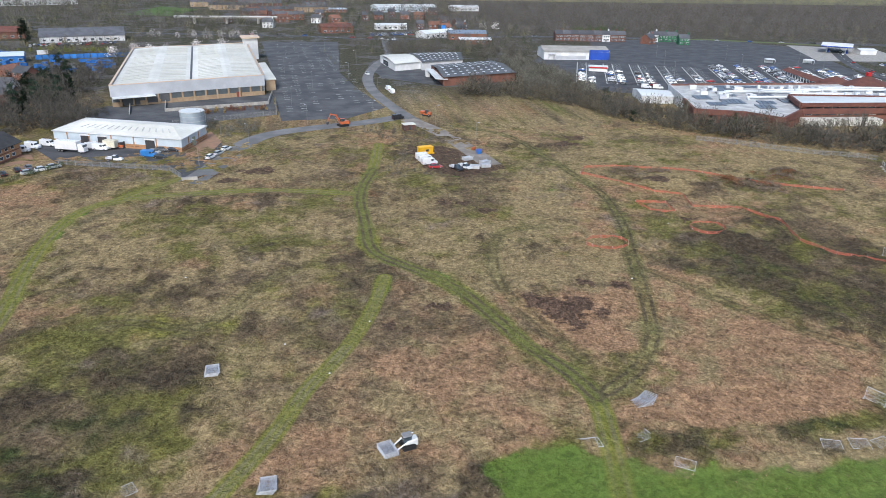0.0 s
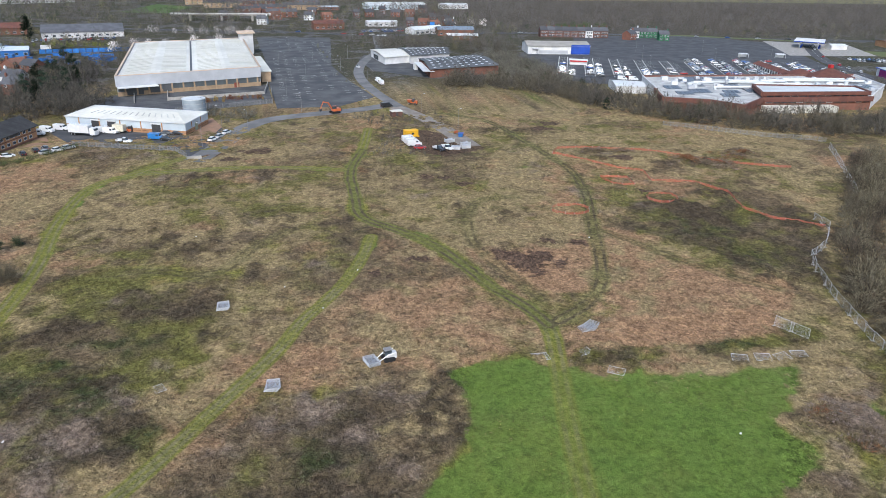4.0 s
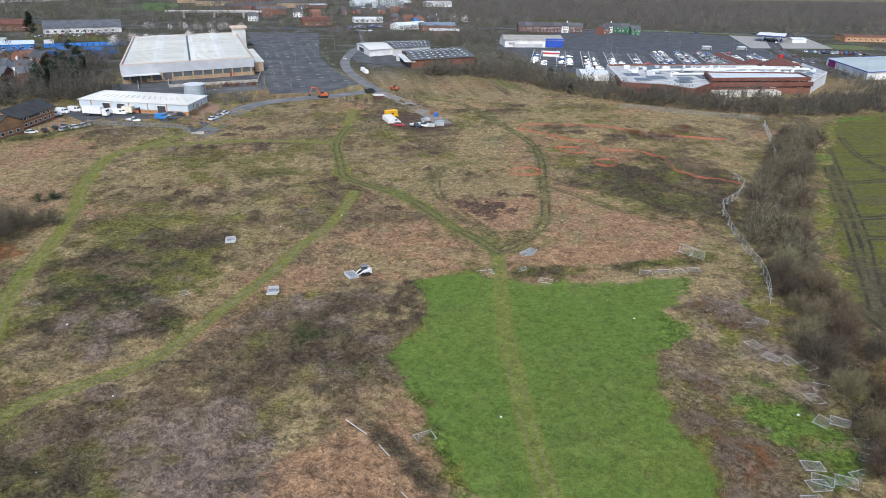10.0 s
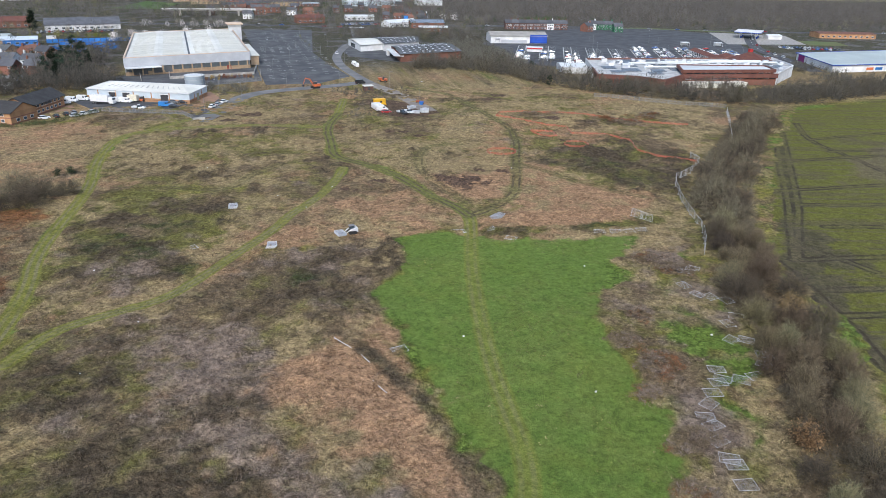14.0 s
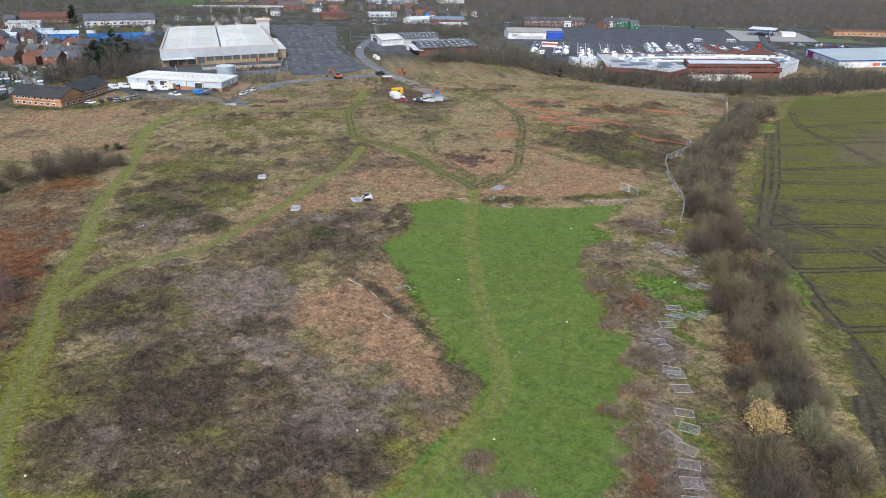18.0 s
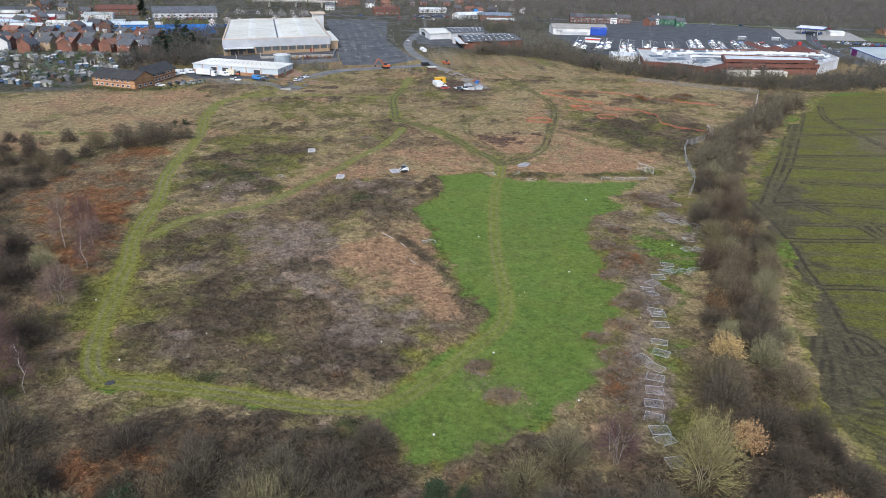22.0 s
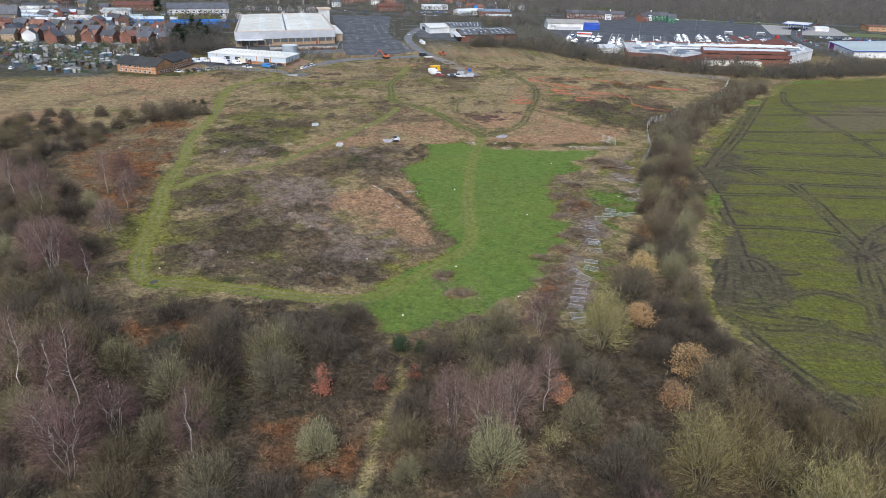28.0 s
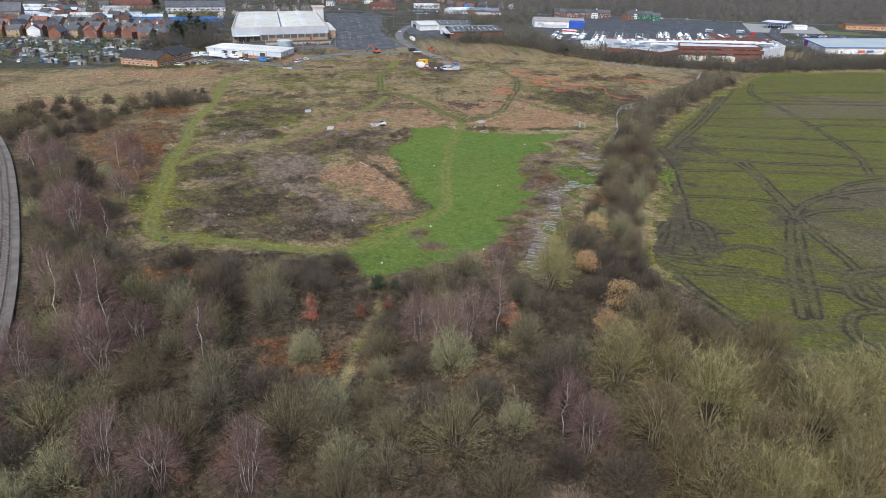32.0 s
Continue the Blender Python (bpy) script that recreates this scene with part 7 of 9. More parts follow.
# rows of old houses on the rise beyond the bridge
for k, (x, y, n_h) in enumerate(((-92, 852, 7), (-62, 888, 8), (-36, 792, 6), (-4, 824, 7), (-52, 762, 5), (-20, 726, 5), (-118, 900, 6), (10, 872, 5))):
    w = 6.0 * n_h
    a = 0.16
    ring = [(x, y), (x + w, y + a * w), (x + w - a * 8, y + a * w + 8), (x - a * 8, y + 8)]
    th = gabled("terrace", ring, 5.6, 8.2, (BUFF_BRICK, DARK_BRICK, RED_BRICK)[k % 3], SLATE, "terrace of old houses with slate roofs and chimneys", "terrace", 0.3, wins=((0, 1.0, 1.6, 1.4, 1.4, 6.0), (0, 3.6, 1.3, 1.3, 1.5, 6.0)), split=False)
    for i in range(1, n_h):
        cx, cy = along(lerp2(ring[0], ring[3], 0.5), lerp2(ring[1], ring[2], 0.5), 6.0 * i, 0, 0)[:2]
        part("chimney", Mesh().box(cx - 0.6, cy - 0.35, 7.4, cx + 0.6, cy + 0.35, 9.4, 0.06), RED_BRICK, th, world=True)
th = thing("road_bridge", -60, 690, label="pale concrete road bridge beyond the warehouse", category="bridge")
part("deck", Mesh().box(-45, -4, 5.0, 45, 4, 6.2), CONCRETE, th)
for x in (-28, 0, 28):
    part("pier", Mesh().box(x - 1, -3, 0, x + 1, 3, 5.0), CONCRETE, th)
part("parapet", Mesh().box(-45, -4.2, 6.2, 45, -3.9, 7.2), WHITE_WALL, th)
slab("green_hill", [(-170, 780), (-120, 770), (-104, 860), (-150, 900)], 0.2, surface("far_mown_grass", (0.09, 0.15, 0.035), (0.075, 0.12, 0.03), 0.05, 0.95), "mown green slope beyond the town", "grass slope")
slab("far_pasture", [(150, 1075), (1700, 1020), (2300, 1900), (100, 1900)], 0.4, surface("far_winter_pasture", (0.17, 0.155, 0.07), (0.12, 0.115, 0.06), 0.01, 0.95), "pale rough pasture beyond the far wood", "grass slope")
slab("verge_shops", [(300, 560), (345, 566), (430, 520), (424, 514), (340, 556)], 0.08, surface("verge_grass", (0.085, 0.12, 0.035), (0.12, 0.12, 0.05), 0.1, 0.95), "grass verge beside the main road", "verge")
slab("roundabout_green", [(420, 420), (452, 414), (462, 440), (432, 452)], 0.09, bpy.data.materials["verge_grass"], "grass island beside the filling station", "verge")
slab("stubble_far", [(262, 236), (330, 226), (420, 224), (430, 262), (330, 262)], 0.05, surface("pale_stubble", (0.26, 0.19, 0.09), (0.19, 0.15, 0.075), 0.08, 0.95), "strip of pale tan rough grass", "grass")

# car park kiosk and pen
th = gabled("kiosk", [(171, 396), (181, 392), (183, 398), (173, 402)], 2.6, 3.2, WHITE_WALL, PALE_ROOF, "small kiosk with red fascia in the car park", "kiosk", 0.3)
part("fascia", on_face((171, 396), (181, 392), 0, 10.6, 1.9, 2.7, 0.32, 0.42), RED_PAINT, th, "red fascia", world=True)
slab("pen_wall", [(160, 352), (188, 342), (198, 372), (197.6, 372.2), (187.6, 342.6), (160.4, 352.4)], 1.4, DARK_METAL, "low dark wall round the service pen", "wall")


# far woods and street trees, joined
def far_wood(name, count, area, h0, h1, mat, label, skip=None, per=60, leaf=1.0, hues=None):
    x, y = scatter(count, *area)
    if skip is not None:
        keep = ~skip(x, y)
        x, y = x[keep], y[keep]
    m = len(x)
    h = rng.uniform(h0, h1, m)
    X, Y, Hh = np.repeat(x, per), np.repeat(y, per), np.repeat(h, per)
    k = len(X)
    a, e = rng.uniform(0, 6.283, k), rng.rand(k) ** 0.7
    rad = Hh * 0.42 * np.sqrt(np.clip(1 - (1.6 * e - 0.75) ** 2, 0.03, 1)) * rng.uniform(0.35, 1.05, k)
    P = np.stack([X + np.cos(a) * rad, Y + np.sin(a) * rad, Hh * (0.12 + 0.88 * e)], 1)
    A, B = rng.normal(0, 0.34, (k, 3)) * leaf, rng.normal(0, 0.4, (k, 3)) * leaf
    A[:, 2] = np.abs(A[:, 2]) * 3.2
    vs = np.stack([P, P + A, P + B * 0.45], 1).reshape(-1, 3)
    vs[:, 2] = np.maximum(vs[:, 2], 0.02)
    tone = None
    if hues is not None:
        own = np.array(hues)[rng.randint(len(hues), size=m)] * rng.uniform(0.78, 1.22, (m, 1))
        tone = np.repeat(own, per * 3, 0)
    return soup(name, vs, np.arange(len(vs)).reshape(-1, 3), mat, label, "woodland", tone=tone)


FAR_A = leafy("far_wood_brown", (0.135, 0.12, 0.1), (0.095, 0.083, 0.071), (0.125, 0.115, 0.078), objvar=0.0)
FAR_TONES = plant_tones("far_winter_crowns", 0.85, 0.82, 1.14)
# bare crown tones with extra blue, painting in the haze of distance
HAZY_BARE = ((0.128, 0.118, 0.112), (0.110, 0.104, 0.098), (0.125, 0.120, 0.102), (0.100, 0.092, 0.090), (0.142, 0.130, 0.120))
TOWN_TREES = HAZY_BARE + ((0.05, 0.062, 0.035), (0.16, 0.15, 0.09))
slope = lambda x, y: y < 612 - 0.17 * (x - 150)
far_wood("far_woodland_east", 3400, (120, 1150, 560, 1010), 8, 14, FAR_TONES, "bare grey-brown winter woodland along the horizon", slope, 64, 1.0, HAZY_BARE)
townish = lambda x, y: ((x > -40) & (x < 130) & (y < 800) & (rng.rand(len(x)) < 0.6)) | (inside(x, y, [(-172, 780), (-118, 768), (-100, 862), (-152, 904)]) > -4) | (np.abs(line_distance(x, y, ROAD_WEST)) < 7)
far_wood("far_trees_town", 2500, (-480, 180, 600, 1050), 7, 13, FAR_TONES, "bare trees among the far streets", townish, 60, 1.4, TOWN_TREES)


def built_over(x, y):
    """True on the roads, yards and car parks of the town and close to its large buildings."""
    bad = np.abs(nearest(x, y, [ROAD_NORTH, ROAD_EAST, ROAD_WEST, ROAD_SHOPS])) < 9
    for ring in ([(-92, 300), (40, 290), (36, 556), (-96, 556)], [(44, 345), (120, 345), (120, 452), (44, 452)], [(146, 322), (300, 306), (330, 326), (400, 500), (345, 566), (200, 562), (150, 470)],
                 [(-160, 390), (-100, 390), (-104, 462), (-160, 482)], [(-180, 526), (-112, 545), (-120, 590), (-184, 572)], [(296, 270), (450, 285), (450, 360), (330, 400)], [(384, 400), (470, 400), (470, 480), (384, 480)],
                 [(-286, 464), (-228, 480), (-234, 506), (-286, 490)]):
        bad |= inside(x, y, ring) > -3
    return bad


far_wood("street_trees_west", 900, (-420, -96, 330, 620), 4, 9, FAR_TONES, "bare trees and hedges between the houses", built_over, 70, 0.9, TOWN_TREES)
far_wood("street_trees_north", 760, (-60, 200, 452, 620), 4, 9, FAR_TONES, "bare trees beside the roads beyond the car park", built_over, 70, 0.9, TOWN_TREES)
far_wood("road_trees_east", 420, (196, 640, 500, 640), 3, 8, FAR_TONES, "bare trees and hedges along the main road", built_over, 70, 0.9, TOWN_TREES)
far_wood("retail_trees", 160, (400, 640, 270, 520), 4, 8, FAR_TONES, "bare trees round the retail park", built_over, 70, 0.9, TOWN_TREES)
far_wood("warehouse_hedge", 170, (-104, -84, 290, 470), 3, 7, FAR_TONES, "bare trees along the warehouse wall", lambda x, y: np.abs(x + 94 + (y - 300) * 0.04) > 4, 80, 0.7, TOWN_TREES)
far_wood("verge_blossom", 26, (-112, -30, 556, 580), 4, 7, FAR_TONES, "trees in early white blossom beyond the warehouse", None, 110, 0.9, ((0.42, 0.39, 0.38), (0.3, 0.27, 0.25), (0.2, 0.18, 0.16)))
far_wood("yellow_hedge", 40, (-176, -110, 486, 492), 2, 3.4, FAR_TONES, "yellow-green hedge above the depot yard", None, 90, 0.7, ((0.16, 0.17, 0.05), (0.12, 0.14, 0.045)))
tr = random.Random(77)


def copse(name, kinds, count, x0, x1, y0, y1, lo, hi, label, bad):
    spots = []
    for _ in range(count):
        x, y = tr.uniform(x0, x1), tr.uniform(y0, y1)
        if not bad(x, y):
            spots.append((x, y, tr.uniform(lo, hi)))
    thicket(name, kinds, spots, label)


near_hang = lambda x, y: one(inside, x, y, [(-92, 306), (34, 300), (30, 560), (-104, 560)]) > -2 or one(inside, x, y, [(-160, 395), (-100, 395), (-104, 460), (-160, 480)]) > 0 or one(inside, x, y, [(-120, 195), (-30, 200), (-26, 274), (-104, 262)]) > 0
copse("copse_units", ("far",), 260, -120, -76, 262, 440, 0.7, 1.15, "bare trees beside the warehouse", near_hang)
copse("copse_front", ("small",), 60, -34, -14, 244, 276, 0.4, 0.7, "low bare scrub beside the access road", lambda x, y: abs(one(line_distance, x, y, ROAD_ACCESS)) < 5.5 or one(inside, x, y, [(-82, 250), (-28, 228), (-26, 262), (-75, 272)]) > -1)
copse("copse_showroom", ("far", "small"), 200, 60, 156, 440, 552, 0.6, 0.95, "bare scrub trees behind the showroom", lambda x, y: one(inside, x, y, [(44, 345), (118, 345), (118, 452), (44, 452)]) > -3 or one(inside, x, y, [(76, 520), (152, 520), (152, 582), (76, 582)]) > -2)
copse("copse_showroom_side", ("small",), 150, 112, 150, 320, 440, 0.9, 1.6, "bare olive-grey thicket beside the showroom", lambda x, y: x < 118 + (y - 360) * 0.05)
copse("copse_gardens", ("small", "smallo"), 330, -300, -118, 205, 640, 0.5, 1.2, "bare garden trees among the houses", lambda x, y: (y < 205 - (x + 118) * 0.4) or (x > -150 and 400 < y < 470) or (x > -122 and y < 245))
copse("copse_east", ("small",), 420, 222, 470, 205, 270, 0.8, 1.6, "bare hedge thicket before the retail park", lambda x, y: y > 244 + 0.1 * (x - 300) or y < 210 or (x < 300 and y > 236) or (262 < x < 420 and y > 226))
copse("copse_shops", ("small",), 90, 300, 330, 250, 330, 0.5, 1.0, "bare shrubs beside the service road", lambda x, y: x < 304 + (y - 300) * 0.1)
EVER = leafy("far_evergreen", (0.06, 0.085, 0.035), (0.09, 0.115, 0.048), objvar=0.0)
far_wood("hedges_allotments", 420, (-240, -122, 190, 318), 1.6, 4.2, EVER, "dark green hedges among the allotments", lambda x, y: (wobble(x, y, 30, 15) < 0.15) | (y < 203 - (x + 118) * 0.1) | (y < 236 + (x + 92) * 0.5), 100, 0.6)
far_wood("allotment_growth", 420, (-250, -120, 200, 320), 1.4, 4.5, FAR_TONES, "hedges, shrubs and small trees on the allotments", lambda x, y: (y < 204 - (x + 118) * 0.1) | (y < 236 + (x + 92) * 0.5), 90, 0.5, TOWN_TREES + ((0.07, 0.1, 0.04), (0.09, 0.11, 0.045)))
far_wood("office_hedge", 7000, (-141, -66, 190, 228), 1.0, 1.7, EVER, "clipped dark hedge round the offices", lambda x, y: np.abs(line_distance(x, y, [(-140, 211), (-125, 203), (-117, 205), (-105, 199.5), (-95, 196), (-84, 201), (-67, 224)])) > 0.8, 40, 0.3)
far_wood("evergreens_terrace", 26, (222, 268, 566, 574), 7, 10, EVER, "evergreen trees behind the terrace", None, 90, 1.2)
RUSTSHRUB = leafy("rusty_shrubs", (0.3, 0.2, 0.07), (0.2, 0.12, 0.05), (0.17, 0.06, 0.05), objvar=0.0)
far_wood("shrub_bank", 120, (-40, -12, 284, 302), 1.0, 2.2, RUSTSHRUB, "rust and ochre shrubs before the warehouse yard", lambda x, y: np.abs(y - (296 + 0.35 * (x + 30))) > 4, 90, 0.5)
WEEDS = leafy("weedy_strip", (0.15, 0.14, 0.05), (0.2, 0.17, 0.08), objvar=0.0)
far_wood("car_park_weeds", 260, (12, 34, 300, 500), 0.9, 2.2, WEEDS, "yellowish weeds and bushes along the car park edge", lambda x, y: (np.abs(x - (30 - (y - 296) * 0.055)) > 1.2) | (np.sin(y * 0.9) < -0.2), 50, 0.4)
far_wood("site_scrub", 260, (24, 60, 196, 262), 0.8, 1.8, FAR_A, "dark dead scrub round the site compound", lambda x, y: (inside(x, y, SOIL_SITE) > -1) | (np.abs(line_distance(x, y, ROAD_MAIN)) < 5) | (np.abs(line_distance(x, y, TRACK_MAIN)) < 5), 60, 0.4)
for x, y, s in ((-177, 529, 1.5), (-105, 300, 0.9), (-112, 308, 1.0), (-100, 312, 0.8), (-120, 290, 0.85), (-97, 332, 0.9), (136, 262, 0.55), (160, 244, 0.5), (-98, 318, 1.0), (-108, 322, 0.9), (-114, 332, 1.1), (-110, 348, 1.0), (-104, 340, 0.9), (-116, 358, 1.05), (-110, 376, 1.1), (-120, 400, 1.0), (-94, 302, 0.8), (-102, 286, 0.7)):
    plant("conifer", x, y, s)
for x, y in ((-108, 462), (-98, 474), (-90, 480), (-80, 484), (-100, 486), (-64, 500), (-30, 520), (-48, 512), (168, 640), (180, 642)):
    plant("blossom", x, y, 1.2)

# ---- vehicles ----


def loft(stations):
    """A closed hull through cross-sections (x, half width low, half width high, z low, z high), each with cut corners."""
    m = Mesh()
    for x, wl, wh, z0, z1 in stations:
        c = 0.12 * (z1 - z0)
        m.v += [(x, -wl, z0 + c), (x, -wl * 0.94, z0), (x, wl * 0.94, z0), (x, wl, z0 + c), (x, wh, z1 - c), (x, wh * 0.9, z1), (x, -wh * 0.9, z1), (x, -wh, z1 - c)]
    n_ = len(stations)
    for i in range(n_ - 1):
        m.f += [(8 * i + k, 8 * i + (k + 1) % 8, 8 * i + 8 + (k + 1) % 8, 8 * i + 8 + k) for k in range(8)]
    m.f += [tuple(range(7, -1, -1)), tuple(range(8 * (n_ - 1), 8 * n_))]
    return m


def wheel_mesh(rad, w):
    return Mesh().tube([(0, -w / 2, 0), (0, w / 2, 0)], [rad, rad], 12).mesh("tyre")


TYRE, TYRE_BIG = wheel_mesh(0.32, 0.2), wheel_mesh(0.48, 0.3)
RIM = Mesh().tube([(0, -0.11, 0), (0, 0.11, 0)], [0.19, 0.19], 8).mesh("rim")
RIM_BIG = Mesh().tube([(0, -0.16, 0), (0, 0.16, 0)], [0.27, 0.27], 8).mesh("rim")


def wheels(th, places, big=False, plain=False):
    for x, y in places:
        w = part("wheel", TYRE_BIG if big else TYRE, RUBBER, th)
        w.location = (x, y, 0.48 if big else 0.32)
        if not plain:
            part("rim", RIM_BIG if big else RIM, CHROME, w)


def lamps(th, xf, xr, y, z):
    for sy in (-1, 1):
        part("headlight", Mesh().box(xf - 0.04, sy * y - 0.18, z, xf + 0.04, sy * y + 0.18, z + 0.15, 0.02), ROOFLIGHT, th)
        part("tail_light", Mesh().box(xr - 0.04, sy * y - 0.12, z + 0.05, xr + 0.04, sy * y + 0.12, z + 0.25, 0.02), RED_PAINT, th)


def car(paint, word, far=False):
    th = thing("car", 0, 0, label=word + " hatchback car parked on tarmac", category="car")
    part("body", loft([(-2.1, 0.72, 0.66, 0.35, 0.85), (-1.95, 0.85, 0.8, 0.22, 0.95), (-1.0, 0.88, 0.84, 0.2, 0.97), (0.9, 0.88, 0.82, 0.2, 0.93), (1.8, 0.84, 0.74, 0.22, 0.8), (2.1, 0.66, 0.6, 0.35, 0.66)]), paint, th)
    part("window_glass", loft([(-1.85, 0.76, 0.6, 0.9, 1.0), (-1.35, 0.8, 0.62, 0.9, 1.4), (0.1, 0.8, 0.62, 0.9, 1.42), (1.15, 0.74, 0.6, 0.86, 0.95)]), DARK_GLASS, th)
    part("roof_panel", loft([(-1.45, 0.6, 0.55, 1.37, 1.43), (-0.6, 0.64, 0.58, 1.4, 1.47), (0.2, 0.6, 0.54, 1.38, 1.44)]), paint, th)
    if far:
        gear = Mesh()
        for wx, wy in ((-1.3, -0.78), (-1.3, 0.78), (1.3, -0.78), (1.3, 0.78)):
            gear.tube([(wx, wy - 0.1, 0.32), (wx, wy + 0.1, 0.32)], [0.32, 0.32], 8)
        tagged(part("running_gear", gear, RUBBER, th), kind="stuff")
    else:
        wheels(th, ((-1.3, -0.78), (-1.3, 0.78), (1.3, -0.78), (1.3, 0.78)))
        lamps(th, 2.06, -2.08, 0.5, 0.55)
    return th


def van(paint, word):
    th = thing("van", 0, 0, label=word + " panel van parked on tarmac", category="van")
    part("body", loft([(-2.6, 0.9, 0.82, 0.35, 2.1), (-2.5, 0.98, 0.9, 0.28, 2.2), (1.0, 0.98, 0.9, 0.28, 2.2), (1.55, 0.98, 0.86, 0.28, 1.35), (2.35, 0.94, 0.8, 0.28, 1.1), (2.6, 0.8, 0.7, 0.35, 0.95)]), paint, th)
    part("windscreen", Mesh().add([(1.04, -0.8, 2.08), (1.04, 0.8, 2.08), (1.6, 0.84, 1.37), (1.6, -0.84, 1.37), (1.0, -0.8, 2.0), (1.0, 0.8, 2.0), (1.5, 0.84, 1.3), (1.5, -0.84, 1.3)], [(0, 3, 2, 1), (4, 5, 6, 7), (0, 1, 5, 4), (2, 3, 7, 6), (0, 4, 7, 3), (1, 2, 6, 5)]), DARK_GLASS, th)
    for sy in (-1, 1):
        part("side_window", Mesh().box(0.3, sy * 0.95 - 0.03, 1.3, 1.1, sy * 0.95 + 0.03, 1.9, 0.02), DARK_GLASS, th)
    wheels(th, ((-1.7, -0.88), (-1.7, 0.88), (1.7, -0.88), (1.7, 0.88)))
    lamps(th, 2.55, -2.6, 0.65, 0.7)
    return th


def lorry():
    th = thing("lorry", 0, 0, label="white box lorry parked outside the units", category="lorry")
    part("cargo_box", Mesh().box(-5.4, -1.25, 1.1, 2.6, 1.25, 3.8, 0.06), CAR_PAINTS[0], th)
    part("cab", loft([(2.9, 1.2, 1.1, 0.5, 3.0), (4.4, 1.2, 1.1, 0.5, 2.9), (4.9, 1.15, 1.05, 0.5, 1.9), (5.0, 1.1, 1.05, 0.5, 1.4)]), CAR_PAINTS[0], th)
    part("windscreen", Mesh().box(4.55, -1.0, 1.85, 4.85, 1.0, 2.7, 0.05), DARK_GLASS, th)
    part("chassis", Mesh().box(-5.2, -0.5, 0.6, 4.4, 0.5, 1.1), DARK_METAL, th)
    wheels(th, ((-4.2, -1.0), (-4.2, 1.0), (-3.0, -1.0), (-3.0, 1.0), (3.8, -1.0), (3.8, 1.0)), True)
    return th


def pickup(paint, word):
    th = thing("pickup", 0, 0, label=word + " pickup truck with an open bed", category="pickup")
    part("body", loft([(0.0, 0.9, 0.85, 0.35, 1.0), (1.7, 0.9, 0.82, 0.35, 1.0), (2.6, 0.8, 0.7, 0.4, 0.85)]), paint, th)
    part("cab", loft([(-0.4, 0.88, 0.7, 0.6, 1.7), (0.6, 0.86, 0.7, 0.6, 1.72), (1.3, 0.8, 0.66, 0.6, 1.05)]), DARK_GLASS, th)
    part("cab_roof", Mesh().box(-0.45, -0.68, 1.7, 0.6, 0.68, 1.78, 0.05), paint, th)
    bed = Mesh().box(-2.6, -0.95, 0.65, -0.5, 0.95, 0.78)
    for y0, y1 in ((-0.98, -0.9), (0.9, 0.98)):
        bed.box(-2.6, y0, 0.78, -0.5, y1, 1.15)
    part("bed", bed.box(-2.62, -0.98, 0.78, -2.55, 0.98, 1.15), STEEL, th)
    wheels(th, ((-1.7, -0.85), (-1.7, 0.85), (1.7, -0.85), (1.7, 0.85)))
    return th


WORDS = ("white", "silver", "dark grey", "black", "dark red", "blue")
car_protos = [car(pnt, w) for pnt, w in zip(CAR_PAINTS, WORDS)]
far_cars = [car(pnt, w, True) for pnt, w in zip(CAR_PAINTS, WORDS)]
van_protos = [van(CAR_PAINTS[0], "white"), van(CAR_PAINTS[3], "black"), van(VAN_BLUE, "bright blue")]
placed, placed_far = set(), []


distant = {}


def park(proto, x, y, rz, z=0.06, group=""):
    if len(placed_far) > 235 and proto in far_cars and proto.name in placed:
        distant.setdefault(far_cars.index(proto), []).append((x, y, z, radians(rz)))
        return None
    if proto in far_cars:
        placed_far.append(proto)
    ob = copy_thing(proto, pose(x, y, z, 0, 0, rz)) if proto.name in placed else proto
    placed.add(proto.name)
    ob.matrix_basis = pose(x, y, z, 0, 0, rz)
    if group:
        ob["group"] = group
    return ob


for k, x, y, a in ((0, -27.5, 225, 62), (1, -25.4, 229.2, 60), (0, -23.4, 234.8, 58), (3, -43, 226.8, -20), (2, -44, 236, -20), (1, -46, 233, -20), (3, -40.2, 235.2, -18),
                   (0, -87.8, 210.3, 30), (3, -84.2, 212.6, 120), (3, -81.6, 216.4, 120), (2, -79.4, 219, 120), (1, -77.6, 213.4, 35), (0, -74.8, 216.5, 35), (1, -72.4, 219, 35), (4, 42.4, 205.0, 5), (0, 38.9, 391, 100)):
    park(car_protos[k], x, y, a)
for k, x, y, a in ((2, -46.7, 229.0, -15), (0, -66.6, 242.0, 30), (0, -63.8, 239.6, -20), (0, -82, 247.0, -20), (0, -85.8, 244.2, -25), (0, -87.8, 239.5, 10), (0, 45.1, 334, 100), (0, 44.4, 342, 100), (1, 40.3, 276, 25),
                   (0, 40.4, 215.8, 12), (0, 40.8, 212.6, 12), (0, 41.2, 209.4, 12)):
    park(van_protos[k], x, y, a)
lr = lorry()
lr.matrix_basis = pose(-72, 237.8, 0.06, 0, 0, -22)
pk = pickup(CAR_PAINTS[0], "white")
pk.matrix_basis = pose(51.6, 203.4, 0.02, 0, 0, -60)
copy_thing(pk, pose(-56.5, 225.4, 0.05, 0, 0, -15))
pk = pickup(CAR_PAINTS[3], "dark")
pk.matrix_basis = pose(48.6, 202.2, 0.02, 0, 0, -60)
vr = random.Random(21)
